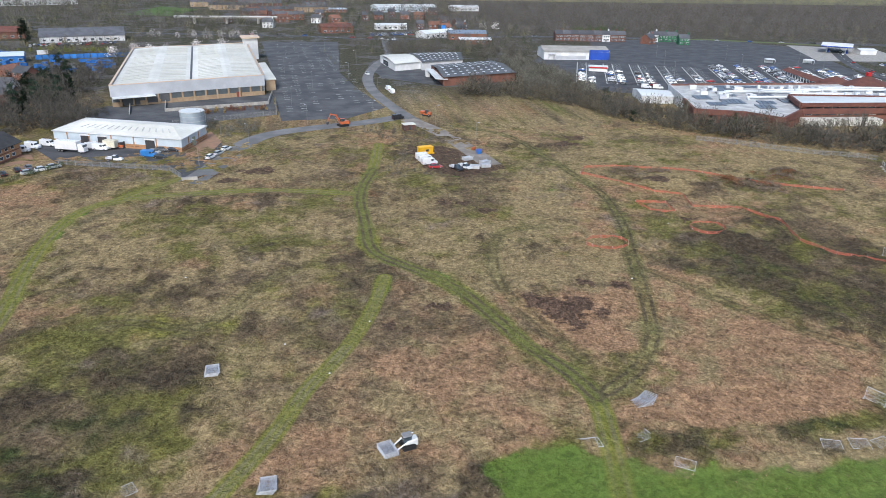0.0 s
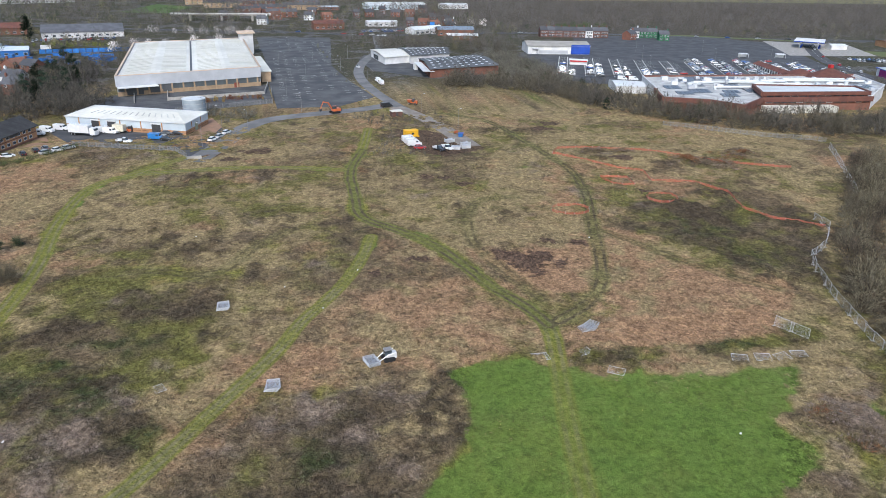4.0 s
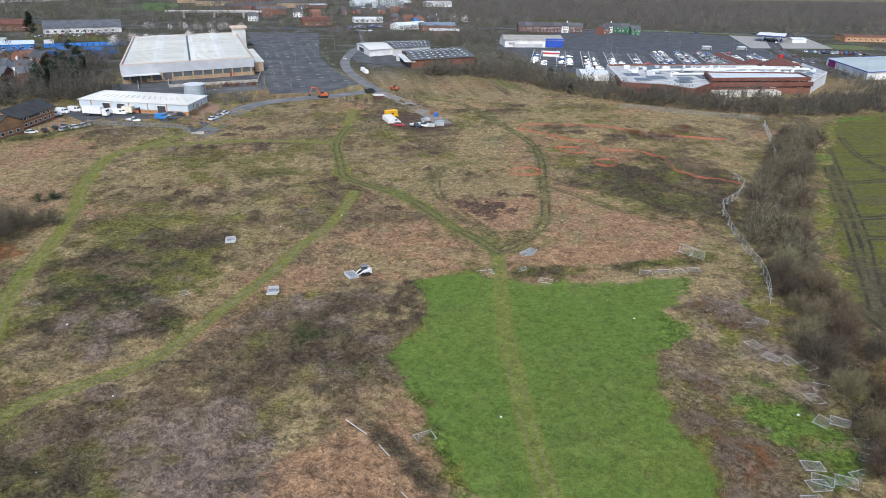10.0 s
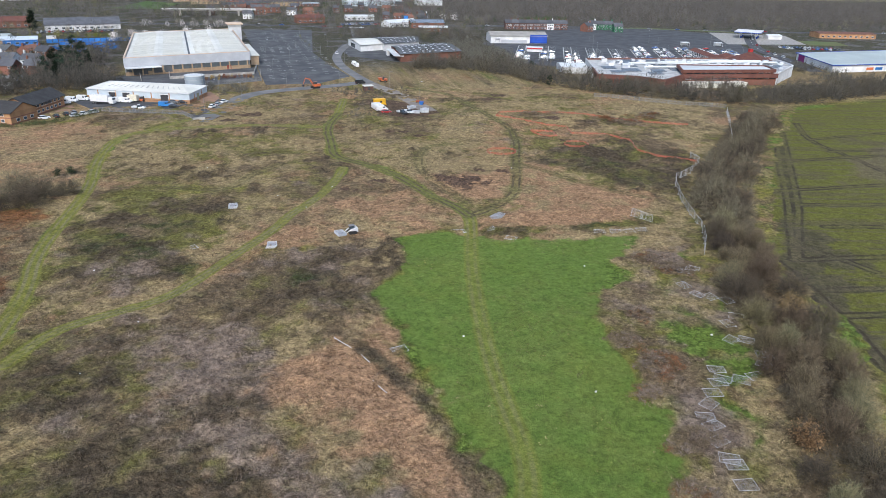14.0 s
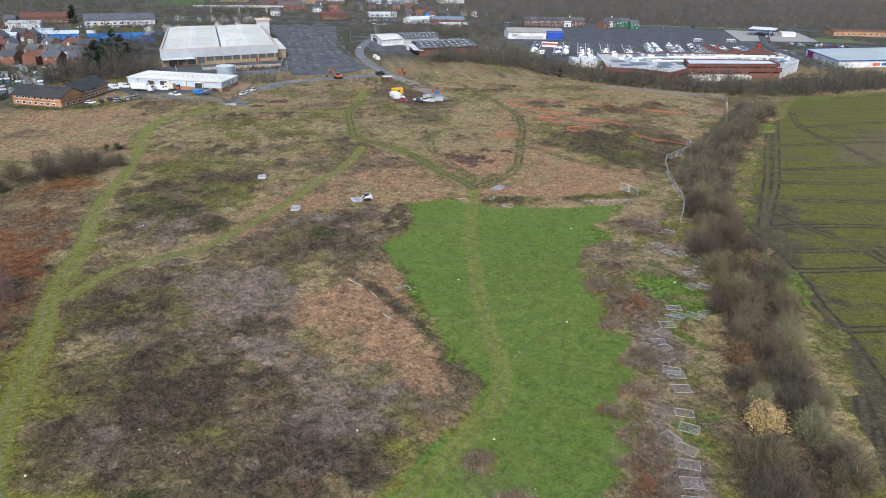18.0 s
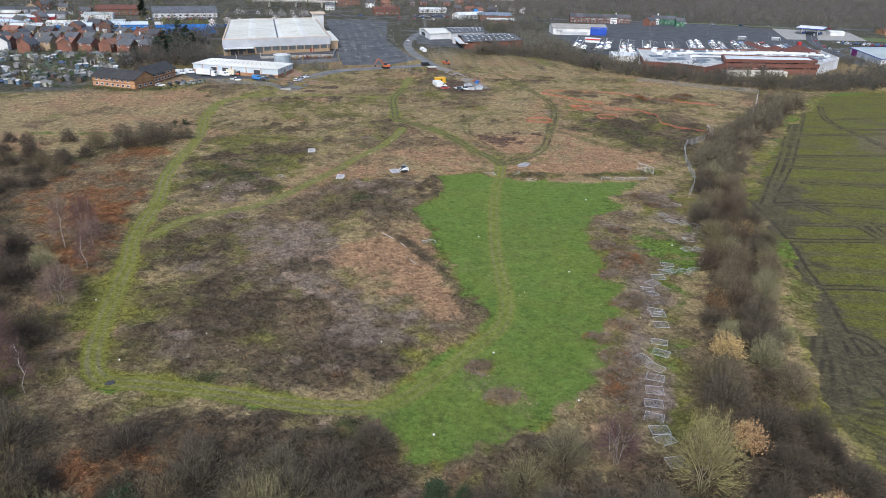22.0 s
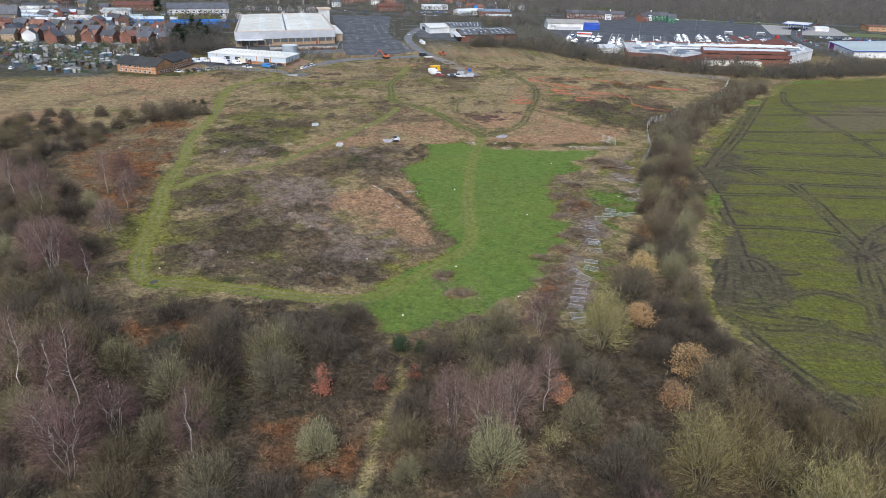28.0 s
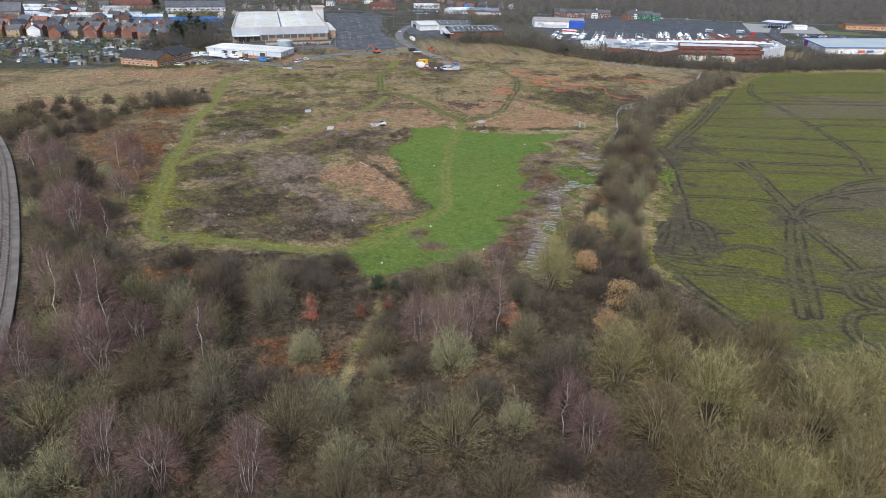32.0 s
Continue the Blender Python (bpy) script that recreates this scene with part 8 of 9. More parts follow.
for col in range(-2, 9):
    for k in range(2):
        s = 5.4 + col * 16.2 + k * 5.4
        start = 12 + col * 3.4 if col > 2 else 12
        for i in range(32):
            full = (0.88 if col > 2 else 0.55) * max(0.0, 1 - i / (34 if 2 < col < 8 else 18)) ** 0.5
            if vr.random() < full:
                x, y = shop_xy(s, start + 1.25 + i * 2.5)
                park(vr.choice(far_cars[:1] * 3 + far_cars), x, y, -21 + vr.choice((0, 180)) + vr.uniform(-2, 2), 0.05, "cars in the shops' car park")
for pr in far_cars + car_protos + van_protos:
    if pr.name not in placed:
        park(pr, *shop_xy(vr.uniform(10, 90), 104), 70, 0.05)
for s, t, a in ((6, 4, -20), (12, 4, -20)):
    park(van_protos[0], *shop_xy(s, t), a)
for k in range(34):
    park(vr.choice(far_cars), -172 + (k % 17) * 3.0 + vr.uniform(-0.3, 0.3), 528 + (k % 17) * 0.9 - 7 * (k // 17), 104, 0.02, "cars before the dark-roofed store")
for k in range(36):
    park(vr.choice(far_cars), 62 + (k % 12) * 3.1, 588 + (k % 12) * 0.7 + 6 * (k // 12), 100, 0.02, "cars of the dealer beside the road")
for k in range(26):
    park(vr.choice(far_cars[:1] + far_cars), 382 + (k % 13) * 3.0, 398 - (k % 13) * 1.0 + 9 * (k // 13), 70, 0.06, "cars beside the filling station")
for k in range(60):
    ln = curved(vr.choice((ROAD_EAST, ROAD_EAST, ROAD_WEST, ROAD_SHOPS)))
    i = vr.randrange(len(ln) - 1)
    a = math.degrees(math.atan2(ln[i + 1][1] - ln[i][1], ln[i + 1][0] - ln[i][0]))
    park(vr.choice(far_cars), ln[i][0] + 2 * math.sin(radians(a)), ln[i][1] - 2 * math.cos(radians(a)), a, 0.08, "cars on the roads")

# ---- plant machines ----
ex = thing("excavator", 17.4, 266, 0.07, 200, "orange tracked excavator with raised boom", "excavator")
for sy in (-1, 1):
    part("track", loft([(-2.0, 0.28, 0.28, 0.25, 0.7), (-1.7, 0.3, 0.3, 0.0, 0.85), (1.7, 0.3, 0.3, 0.0, 0.85), (2.0, 0.28, 0.28, 0.25, 0.7)]), RUBBER, ex).location = (0, sy * 1.1, 0)
part("undercarriage", Mesh().box(-0.8, -0.9, 0.35, 0.8, 0.9, 0.95), DARK_METAL, ex)
part("house", Mesh().box(-2.3, -1.25, 1.0, 1.0, 1.25, 2.1, 0.12), ORANGE_PAINT, ex)
part("counterweight", Mesh().box(-2.7, -1.2, 1.0, -2.25, 1.2, 1.9, 0.12), DARK_METAL, ex)
cb = part("cab", Mesh().box(-0.4, 0.3, 2.1, 1.2, 1.25, 3.1, 0.1), DARK_GLASS, ex)
part("cab_roof", Mesh().box(-0.45, 0.25, 3.1, 1.25, 1.3, 3.2, 0.05), ORANGE_PAINT, cb)
part("boom", Mesh().tube([(0.9, -0.3, 1.6), (2.6, -0.3, 4.4), (5.0, -0.3, 5.0)], [0.3, 0.36, 0.22], 4), ORANGE_PAINT, ex)
part("arm", Mesh().tube([(4.7, -0.3, 5.3), (6.2, -0.3, 2.2)], [0.26, 0.18], 4), ORANGE_PAINT, ex)
part("bucket", loft([(5.7, 0.45, 0.45, 1.5, 2.2), (6.2, 0.5, 0.5, 1.2, 2.2), (6.7, 0.5, 0.5, 1.3, 1.8)]), DARK_METAL, ex).location = (0, -0.3, 0)
part("ram", Mesh().tube([(1.4, -0.3, 1.5), (3.0, -0.3, 3.9)], [0.09, 0.07], 6), CHROME, ex)

dm = thing("dumper", 52.6, 281, 0.08, 150, "orange site dumper on the haul road", "dumper")
part("skip", loft([(0.4, 0.7, 1.0, 1.0, 2.0), (2.0, 0.8, 1.1, 1.0, 2.1), (2.5, 0.5, 1.0, 1.5, 2.0)]), ORANGE_PAINT, dm)
part("chassis", Mesh().box(-2.2, -0.6, 0.6, 2.0, 0.6, 1.1, 0.05), ORANGE_PAINT, dm)
part("engine_cover", Mesh().box(-2.2, -0.7, 1.1, -0.9, 0.7, 1.8, 0.1), ORANGE_PAINT, dm)
part("canopy", Mesh().box(-0.9, -0.7, 1.1, 0.1, 0.7, 2.6, 0.08), DARK_METAL, dm)
wheels(dm, ((-1.5, -0.9), (-1.5, 0.9), (1.4, -0.9), (1.4, 0.9)), True)

sk = thing("skid_steer", 13.6, 72.3, float(ground_height(13.6, 72.3)), 192, "white compact track loader on the grass edge", "loader")
for sy in (-1, 1):
    part("track", loft([(-1.0, 0.2, 0.2, 0.2, 0.5), (-0.8, 0.22, 0.22, 0.0, 0.65), (0.8, 0.22, 0.22, 0.0, 0.65), (1.0, 0.2, 0.2, 0.2, 0.5)]), RUBBER, sk).location = (0, sy * 0.75, 0)
    part("lift_arm", Mesh().tube([(-1.1, sy * 0.75, 1.5), (0.4, sy * 0.78, 1.2), (1.7, sy * 0.6, 0.35)], [0.12, 0.14, 0.1], 4), CAR_PAINTS[0], sk)
part("body", Mesh().box(-1.4, -0.55, 0.35, 0.3, 0.55, 1.35, 0.1), CAR_PAINTS[0], sk)
part("cab", Mesh().box(-0.5, -0.5, 1.0, 0.7, 0.5, 1.95, 0.08), DARK_GLASS, sk)
part("cab_roof", Mesh().box(-0.6, -0.55, 1.95, 0.75, 0.55, 2.08, 0.05), surface("grey_cab_roof", (0.3, 0.3, 0.31)), sk)
part("fork", Mesh().box(1.6, -0.6, 0.1, 2.6, 0.6, 0.25), DARK_METAL, sk)

# ---- site cabins and stores ----
yc = thing("site_cabin", 42, 221.8, 0.0, 14, "yellow welfare cabin on the site", "cabin")
part("cabin", Mesh().box(-2.5, -1.2, 0.35, 2.5, 1.2, 2.6, 0.06), YELLOW_PAINT, yc)
part("roof", Mesh().box(-2.6, -1.3, 2.6, 2.6, 1.3, 2.75, 0.04), YELLOW_PAINT, yc)
part("window", Mesh().box(-0.2, -1.24, 1.2, 0.8, -1.16, 1.9, 0.01), DARK_GLASS, yc)
part("step", Mesh().box(2.5, -0.5, 0, 3.2, 0.5, 0.4), YELLOW_PAINT, yc)
for x in (-1.8, 1.8):
    part("skid", Mesh().box(x - 0.15, -1.2, 0, x + 0.15, 1.2, 0.35), DARK_METAL, yc)
hut = thing("brick_hut", 41.8, 257.5, 0.03, 10, "small brown brick hut with white roof", "hut")
part("cabin", Mesh().box(-2.2, -1.6, 0, 2.2, 1.6, 2.2), DARK_BRICK, hut)
part("roof", Mesh().box(-2.4, -1.8, 2.2, 2.4, 1.8, 2.45, 0.05), WHITE_ROOF, hut)
part("door", Mesh().box(-0.5, -1.66, 0, 0.4, -1.6, 1.9), DARK_METAL, hut)
for x, y, a in ((54.6, 213.2, 20), (54.7, 203.4, -15), (58.4, 204.4, 5), (59.2, 208, 30)):
    cr = thing("steel_stillage", x, y, 0.02, a, "galvanised stillage of stacked fence parts", "stillage", "stillages on the site")
    part("base", Mesh().box(-1.5, -1.0, 0, 1.5, 1.0, 0.15), STEEL, cr)
    for k in range(5):
        part("layer", Mesh().box(-1.5 + 0.05 * (k % 2), -1.0, 0.18 + k * 0.17, 1.5 - 0.06 * (k % 2), 1.0, 0.31 + k * 0.17, 0.02), STEEL, cr)
    for px_, py_ in ((-1.5, -1), (1.5, -1), (-1.5, 1), (1.5, 1)):
        part("post", Mesh().box(px_ - 0.06, py_ - 0.06, 0, px_ + 0.06, py_ + 0.06, 1.2), STEEL, cr)
bin_ = thing("blue_skip", 60.4, 220.6, 0.04, 70, "small blue waste skip beside the haul road", "skip")
part("hull", loft([(-1.3, 0.5, 0.8, 0.1, 1.2), (-1.0, 0.7, 0.9, 0.0, 1.2), (1.0, 0.7, 0.9, 0.0, 1.2), (1.3, 0.5, 0.8, 0.1, 1.2)]), BRIGHT_BLUE, bin_)
part("rim", Mesh().box(-1.35, -0.95, 1.2, 1.35, 0.95, 1.28, 0.02), BLUE_PAINT, bin_)
cone = thing("orange_barrier", 59.7, 225.6, 0.04, 40, "orange plastic road barrier", "barrier")
part("panel", Mesh().box(-1.0, -0.2, 0.1, 1.0, 0.2, 1.0, 0.08), ORANGE_PAINT, cone)
part("foot", Mesh().box(-1.0, -0.35, 0, 1.0, 0.35, 0.12), RUBBER, cone)
kb = thing("concrete_block", -31, 201.4, 0.05, 10, "pale concrete road block across the lane", "barrier")
part("block", Mesh().box(-2.2, -0.5, 0, 2.2, 0.5, 0.9, 0.1), CONCRETE, kb)
part("lifting_eye", Mesh().tube([(0, -0.2, 0.88), (0, 0, 1.08), (0, 0.2, 0.88)], [0.04] * 3, 5), STEEL, kb)
fl_ = thing("forklift", -57.4, 241, 0.06, -20, "orange forklift truck outside the units", "forklift")
part("body", Mesh().box(-1.2, -0.55, 0.25, 0.6, 0.55, 1.2, 0.1), ORANGE_PAINT, fl_)
part("guard", Mesh().box(-0.6, -0.5, 1.2, 0.5, 0.5, 2.1, 0.06), DARK_METAL, fl_)
part("mast", Mesh().box(0.65, -0.45, 0.1, 0.8, 0.45, 2.4), DARK_METAL, fl_)
wheels(fl_, ((-0.8, -0.5), (-0.8, 0.5), (0.5, -0.5), (0.5, 0.5)))
bx = thing("box_trailer", -60.8, 240.6, 0.06, -20, "cream box trailer parked at the units", "trailer")
part("box", Mesh().box(-2.2, -1.1, 0.7, 2.0, 1.1, 3.0, 0.06), surface("cream_panel", (0.66, 0.62, 0.5)), bx)
part("drawbar", Mesh().tube([(2.0, 0, 0.6), (3.2, 0, 0.5)], [0.07, 0.05], 6), DARK_METAL, bx)
wheels(bx, ((-0.6, -0.95), (-0.6, 0.95), (0.4, -0.95), (0.4, 0.95)))

# ---- fence panels ----


def panel_meshes(w=3.45, h=2.0):
    fr = Mesh()
    for a, b in (((0, 0, 0), (w, 0, 0)), ((0, 0, h), (w, 0, h)), ((0, 0, 0), (0, 0, h)), ((w, 0, 0), (w, 0, h))):
        fr.tube([a, b], [0.036, 0.036], 5)
    wires = Mesh()
    for k in range(1, 24):
        x = w * k / 24
        wires.add([(x - 0.008, 0, 0.02), (x + 0.008, 0, 0.02), (x + 0.008, 0, h - 0.02), (x - 0.008, 0, h - 0.02)], [(0, 1, 2, 3)])
    for k in range(1, 10):
        z = h * k / 10
        wires.add([(0.02, 0.012, z - 0.006), (w - 0.02, 0.012, z - 0.006), (w - 0.02, 0.012, z + 0.006), (0.02, 0.012, z + 0.006)], [(0, 1, 2, 3)])
    return fr.mesh("frame"), wires.mesh("wire_mesh")


FRAME_ME, WIRE_ME = panel_meshes()
FOOT_ME = Mesh().box(-0.12, -0.35, -0.1, 0.12, 0.35, 0.12, 0.03).mesh("foot")


def fence_panel(m, label, group, feet=False):
    ob = new("fence_panel")
    ob.matrix_basis = m
    tagged(ob, label, "fence panel", group)
    part("frame", FRAME_ME, STEEL, ob)
    part("wire_mesh", WIRE_ME, STEEL, ob)
    if feet:
        part("foot", FOOT_ME, CONCRETE, ob)
    return ob


def standing(line, group):
    for (x0, y0), (x1, y1) in zip(line, line[1:]):
        d = math.hypot(x1 - x0, y1 - y0)
        k = max(1, round(d / 3.5))
        for i in range(k):
            x, y = x0 + (x1 - x0) * i / k, y0 + (y1 - y0) * i / k
            z = float(ground_height(x, y))
            fence_panel(pose(x, y, z + 0.1, rng.uniform(-5, 5), 0, math.degrees(math.atan2(y1 - y0, x1 - x0))), "standing galvanised mesh fence panel on a block foot", group, True)


standing([(132, 121.5), (130.5, 114), (121, 103.5), (113.5, 98.7), (109, 91.5), (105.3, 82.3), (101, 70), (98.2, 60.6), (93.2, 51), (88.5, 44)], "temporary fence line")
standing([(85, 71.8), (87.6, 66.4)], "temporary fence line")
standing([(190, 188), (176, 165), (159.5, 139)], "temporary fence line")


def lying(x, y, turn, tilt=None, label="galvanised mesh fence panel lying on the grass", group="fallen fence panels"):
    t = rng.uniform(84, 92) if tilt is None else tilt
    lift = 0.06 + 2.0 * math.sin(radians(max(0, 90 - t))) * 0.1
    m = pose(x, y, float(ground_height(x, y)) + lift + 0.05, 0, 0, turn) @ pose(0, 0, 0, -t, 0, 0) @ Matrix.Translation((-1.33, 0, -1.0)) @ Matrix.Diagonal((0.77, 1, 1, 1))
    return fence_panel(m, label, group)


FALLEN_NORTH = [
    (79.5, 37.3, -32), (82.4, 38.5, -45), (76, 31.3, -84), (76.5, 27.1, -63), (78.5, 25.8, -81), (80.8, 23.7, -84), (78.7, 17.6, -32), (75.3, 15.2, -90),
    (72.6, 10.1, 32), (75, 9.4, -42), (75, 4.4, -21), (73, 1.5, -47), (64.3, 1.8, -16), (69.4, -1.1, 4), (63.8, -0.7, -38), (66.5, -1.7, -36),
    (62.5, -1.5, -6), (60, -3.9, -9), (57.8, -6.3, 31), (55.6, -9, -18), (55.5, -11.1, 14), (54, -14.5, 16), (53.3, -18.2, -28),
]
FALLEN_MID = [
    (53.4, -19.4, -12), (52.6, -22.8, -8),
    (49.8, -28.6, -23), (48.7, -32, -36), (44.9, -33.6, -73), (46, -36.2, -50), (44.7, -39.2, -25), (43.3, -42.3, -14), (41.9, -45.4, -17), (40.6, -48.7, -30),
    (40.2, -51.6, -4), (40, -53.8, 18), (39.6, -58.4, 6),
]
for x, y, a in FALLEN_NORTH + FALLEN_MID:
    lying(x, y, a)
for k in range(7):
    lying(50 + 0.2 * k, 76.2 + 0.12 * k, 8 + 5 * k, 90, "flat stack of galvanised fence panels", "stacked fence panels").location.z += 0.09 * k
    lying(-14.4 + 0.05 * k, 95.3, 92 + k, 90, "flat stack of galvanised fence panels", "stacked fence panels").location.z += 0.09 * k
    lying(-5 + 0.05 * k, 67.3, 80 + 2 * k, 90, "flat stack of galvanised fence panels", "stacked fence panels").location.z += 0.09 * k
    lying(10.8, 71.4 + 0.04 * k, 108, 88, "stack of fence panels carried by the loader", "stacked fence panels").location.z += 0.12 + 0.08 * k
lying(76, 62, -15, 82), lying(79.4, 61.6, 12, 84), lying(82.8, 61.8, -8, 80)
lying(38.3, 68.6, 0, 88), lying(38.8, 68.5, 3, 88), lying(46.4, 68.8, 20, 86), lying(49.5, 62.3, -35, 88), lying(-22.2, 69.6, 30, 88), lying(15.4, 17.6, 15, 88), lying(72, 62.5, -20, 80)
for i, (x0, y0, x1, y1) in enumerate(((5.2, 23.2, 7.6, 19.6), (9.0, 16.6, 10.0, 14.4), (9.8, 8.8, 11.4, 5.4))):
    pl = thing("fallen_rail", x0, y0, float(ground_height(x0, y0)), label="fallen pale metal rail in the reeds", category="rail", group="fallen rails")
    part("pole", Mesh().tube([(0, 0, 0.25), (x1 - x0, y1 - y0, 0.2)], [0.06, 0.06], 6), STEEL, pl)
    part("bracket", Mesh().tube([(0, 0, 0), (0, 0, 0.5)], [0.05, 0.05], 5), STEEL, pl)

# ---- orange mesh fencing ----


def orange_fence(line, label, h=0.85):
    fence = thing("mesh_fence", line[0][0], line[0][1], float(ground_height(*line[0])), label=label, category="safety fence", group="orange safety fences")
    pts = []
    for (x0, y0), (x1, y1) in zip(line, line[1:]):
        k = max(1, int(math.hypot(x1 - x0, y1 - y0) / 2.6))
        pts += [(x0 + (x1 - x0) * i / k, y0 + (y1 - y0) * i / k) for i in range(k)]
    pts.append(line[-1])
    bx_, by_, bz_ = line[0][0], line[0][1], fence.location.z
    P = [(x - bx_ + rng.normal(0, 0.12), y - by_ + rng.normal(0, 0.12), float(ground_height(x, y)) - bz_) for x, y in pts]
    for i, (x, y, z) in enumerate(P):
        part("post", Mesh().tube([(x, y, z - 0.1), (x, y, z + h + 0.15)], [0.016, 0.016], 4), STEEL, fence)
        if i:
            x0, y0, z0 = P[i - 1]
            net = Mesh()
            for k in range(7):
                a, b = 0.06 + k * (h - 0.06) / 7, 0.06 + (k + 0.5) * (h - 0.06) / 7
                sag = rng.uniform(0, 0.22)
                xm, ym, zm = (x + x0) / 2, (y + y0) / 2, (z + z0) / 2 - sag
                net.add([(x0, y0, z0 + a), (xm, ym, zm + a), (x, y, z + a), (x, y, z + b), (xm, ym, zm + b), (x0, y0, z0 + b)], [(0, 1, 4, 5), (1, 2, 3, 4)])
            for k in range(9):
                t0, t1 = k / 9, (k + 0.3) / 9
                net.add([(x0 + (x - x0) * t0, y0 + (y - y0) * t0 + 0.01, z0 + 0.06), (x0 + (x - x0) * t1, y0 + (y - y0) * t1 + 0.01, z0 + 0.06),
                         (x0 + (x - x0) * t1, y0 + (y - y0) * t1 + 0.01, z + h - 0.1), (x0 + (x - x0) * t0, y0 + (y - y0) * t0 + 0.01, z + h - 0.1)], [(0, 1, 2, 3)])
            part("netting", net, ORANGE_MESH, fence)
    return fence


def oval(x, y, rx, ry):
    return [(x + rx * math.cos(2 * math.pi * k / 12), y + ry * math.sin(2 * math.pi * k / 12)) for k in range(13)]


orange_fence([(86, 193), (90, 199), (100, 199), (118, 192), (130, 182), (138, 176), (158, 166)], "sagging orange mesh fence round the mound")
orange_fence([(86, 193), (92, 184), (100, 172), (107, 168), (105, 159), (117, 156), (122, 145), (118, 132), (121, 123), (131, 116)], "long orange mesh fence across the scrub")
orange_fence(oval(71, 138, 5.2, 3.6), "ring of orange mesh fence round a pit")
orange_fence(oval(100.5, 143.5, 4.2, 4.0), "ring of orange mesh fence round a pit")
orange_fence([(91, 165), (92, 158), (98, 156), (99, 163), (91, 165)], "square of orange mesh fence")

# ---- palisade fences ----


def palisade(line, label, h=2.0):
    fence = thing("palisade_fence", line[0][0], line[0][1], label=label, category="fence", group="palisade fences")
    bx_, by_ = line[0]
    for (x0, y0), (x1, y1) in zip(line, line[1:]):
        d = math.hypot(x1 - x0, y1 - y0)
        k = max(1, round(d / 2.75))
        for i in range(k):
            a, b = lerp2((x0, y0), (x1, y1), i / k), lerp2((x0, y0), (x1, y1), (i + 1) / k)
            a, b = (a[0] - bx_, a[1] - by_), (b[0] - bx_, b[1] - by_)
            part("post", Mesh().box(a[0] - 0.06, a[1] - 0.06, 0, a[0] + 0.06, a[1] + 0.06, h), DULL_STEEL, fence)
            pales = on_face(a, b, 0, 2.75, h * 0.25, h * 0.29, 0, 0.04)
            for z in (h * 0.8,):
                o = on_face(a, b, 0, 2.75, z, z + 0.06, 0, 0.04)
                pales.add(o.v, o.f)
            for q in range(9):
                o = on_face(a, b, 0.15 + q * 0.3, 0.24 + q * 0.3, 0.1, h, 0.04, 0.07)
                pales.add(o.v, o.f)
            tagged(part("infill", pales, DULL_STEEL, fence), kind="stuff")
    return fence


palisade([(146, 229), (155.5, 222.8), (163, 216.3), (177.2, 204.8), (190, 199), (195, 195)], "grey palisade fence at the edge of the shops")
palisade([(-72, 222.6), (-38, 211.6), (-33.4, 202.8)], "grey palisade fence along the yard", 1.8)
palisade([(-46, 273), (-8, 289), (-9, 320)], "grey palisade fence before the warehouse", 2.2)

# ---- railway ----
bed = ribbon(RAILC, 8.8, 0.55, 0.7)
tagged(part("railway_bed", bed, BALLAST), "curved bed of grey stone ballast", "railway bed", "", "structure")
rt = thing("railway_track", -73, -17, 0.55, label="double railway track with rusty rails on concrete sleepers", category="railway")
step = []
for (x0, y0), (x1, y1) in zip(RAILC, RAILC[1:]):
    d = math.hypot(x1 - x0, y1 - y0)
    k = int(d / 0.9)
    step += [(x0 + (x1 - x0) * i / k, y0 + (y1 - y0) * i / k, math.atan2(y1 - y0, x1 - x0)) for i in range(k)]
step = [s for s in step if -140 < s[1] < 60]
SLEEP_ME = Mesh().box(-0.13, -1.25, 0, 0.13, 1.25, 0.14, 0.02).mesh("sleeper")
SLEEP_ME.materials.append(SLEEPER)
rest = Mesh()
for off in (-1.75, 1.75):
    for x, y, a in step:
        sx, sy = x - off * math.sin(a) + 73, y + off * math.cos(a) + 17
        if off > 0 and -100 < y < 40:
            sl = part("sleeper", SLEEP_ME, None, rt)
            sl.matrix_basis = pose(sx, sy, 0, 0, 0, math.degrees(a))
        else:
            b = [(sx + px_ * math.cos(a) - py_ * math.sin(a), sy + px_ * math.sin(a) + py_ * math.cos(a)) for px_, py_ in ((-0.13, -1.25), (0.13, -1.25), (0.13, 1.25), (-0.13, 1.25))]
            rest.prism(b, 0, 0.14)
    for g in (-0.72, 0.72):
        line = [(x - (off + g) * math.sin(a) + 73, y + (off + g) * math.cos(a) + 17) for x, y, a in step[::4]]
        part("rail", ribbon(line, 0.09, 0.3, 0.16), RUSTY, rt)
tagged(part("far_sleepers", rest, SLEEPER, rt), kind="stuff")

# ---- lamp posts and poles ----


def lamp_post(x, y, h=8, arm=1.2, rz=0.0):
    lp = thing("street_lamp", x, y, 0.0, rz, "slim grey steel street lamp", "street lamp", "street lamps")
    part("column", Mesh().tube([(0, 0, 0), (0, 0, h)], [0.08, 0.045], 6), DULL_STEEL, lp)
    part("arm", Mesh().tube([(0, 0, h), (arm, 0, h + 0.25)], [0.05, 0.04], 5), DULL_STEEL, lp)
    part("lantern", Mesh().box(arm - 0.1, -0.14, h + 0.16, arm + 0.6, 0.14, h + 0.32, 0.04), GREY_SHEET, lp)


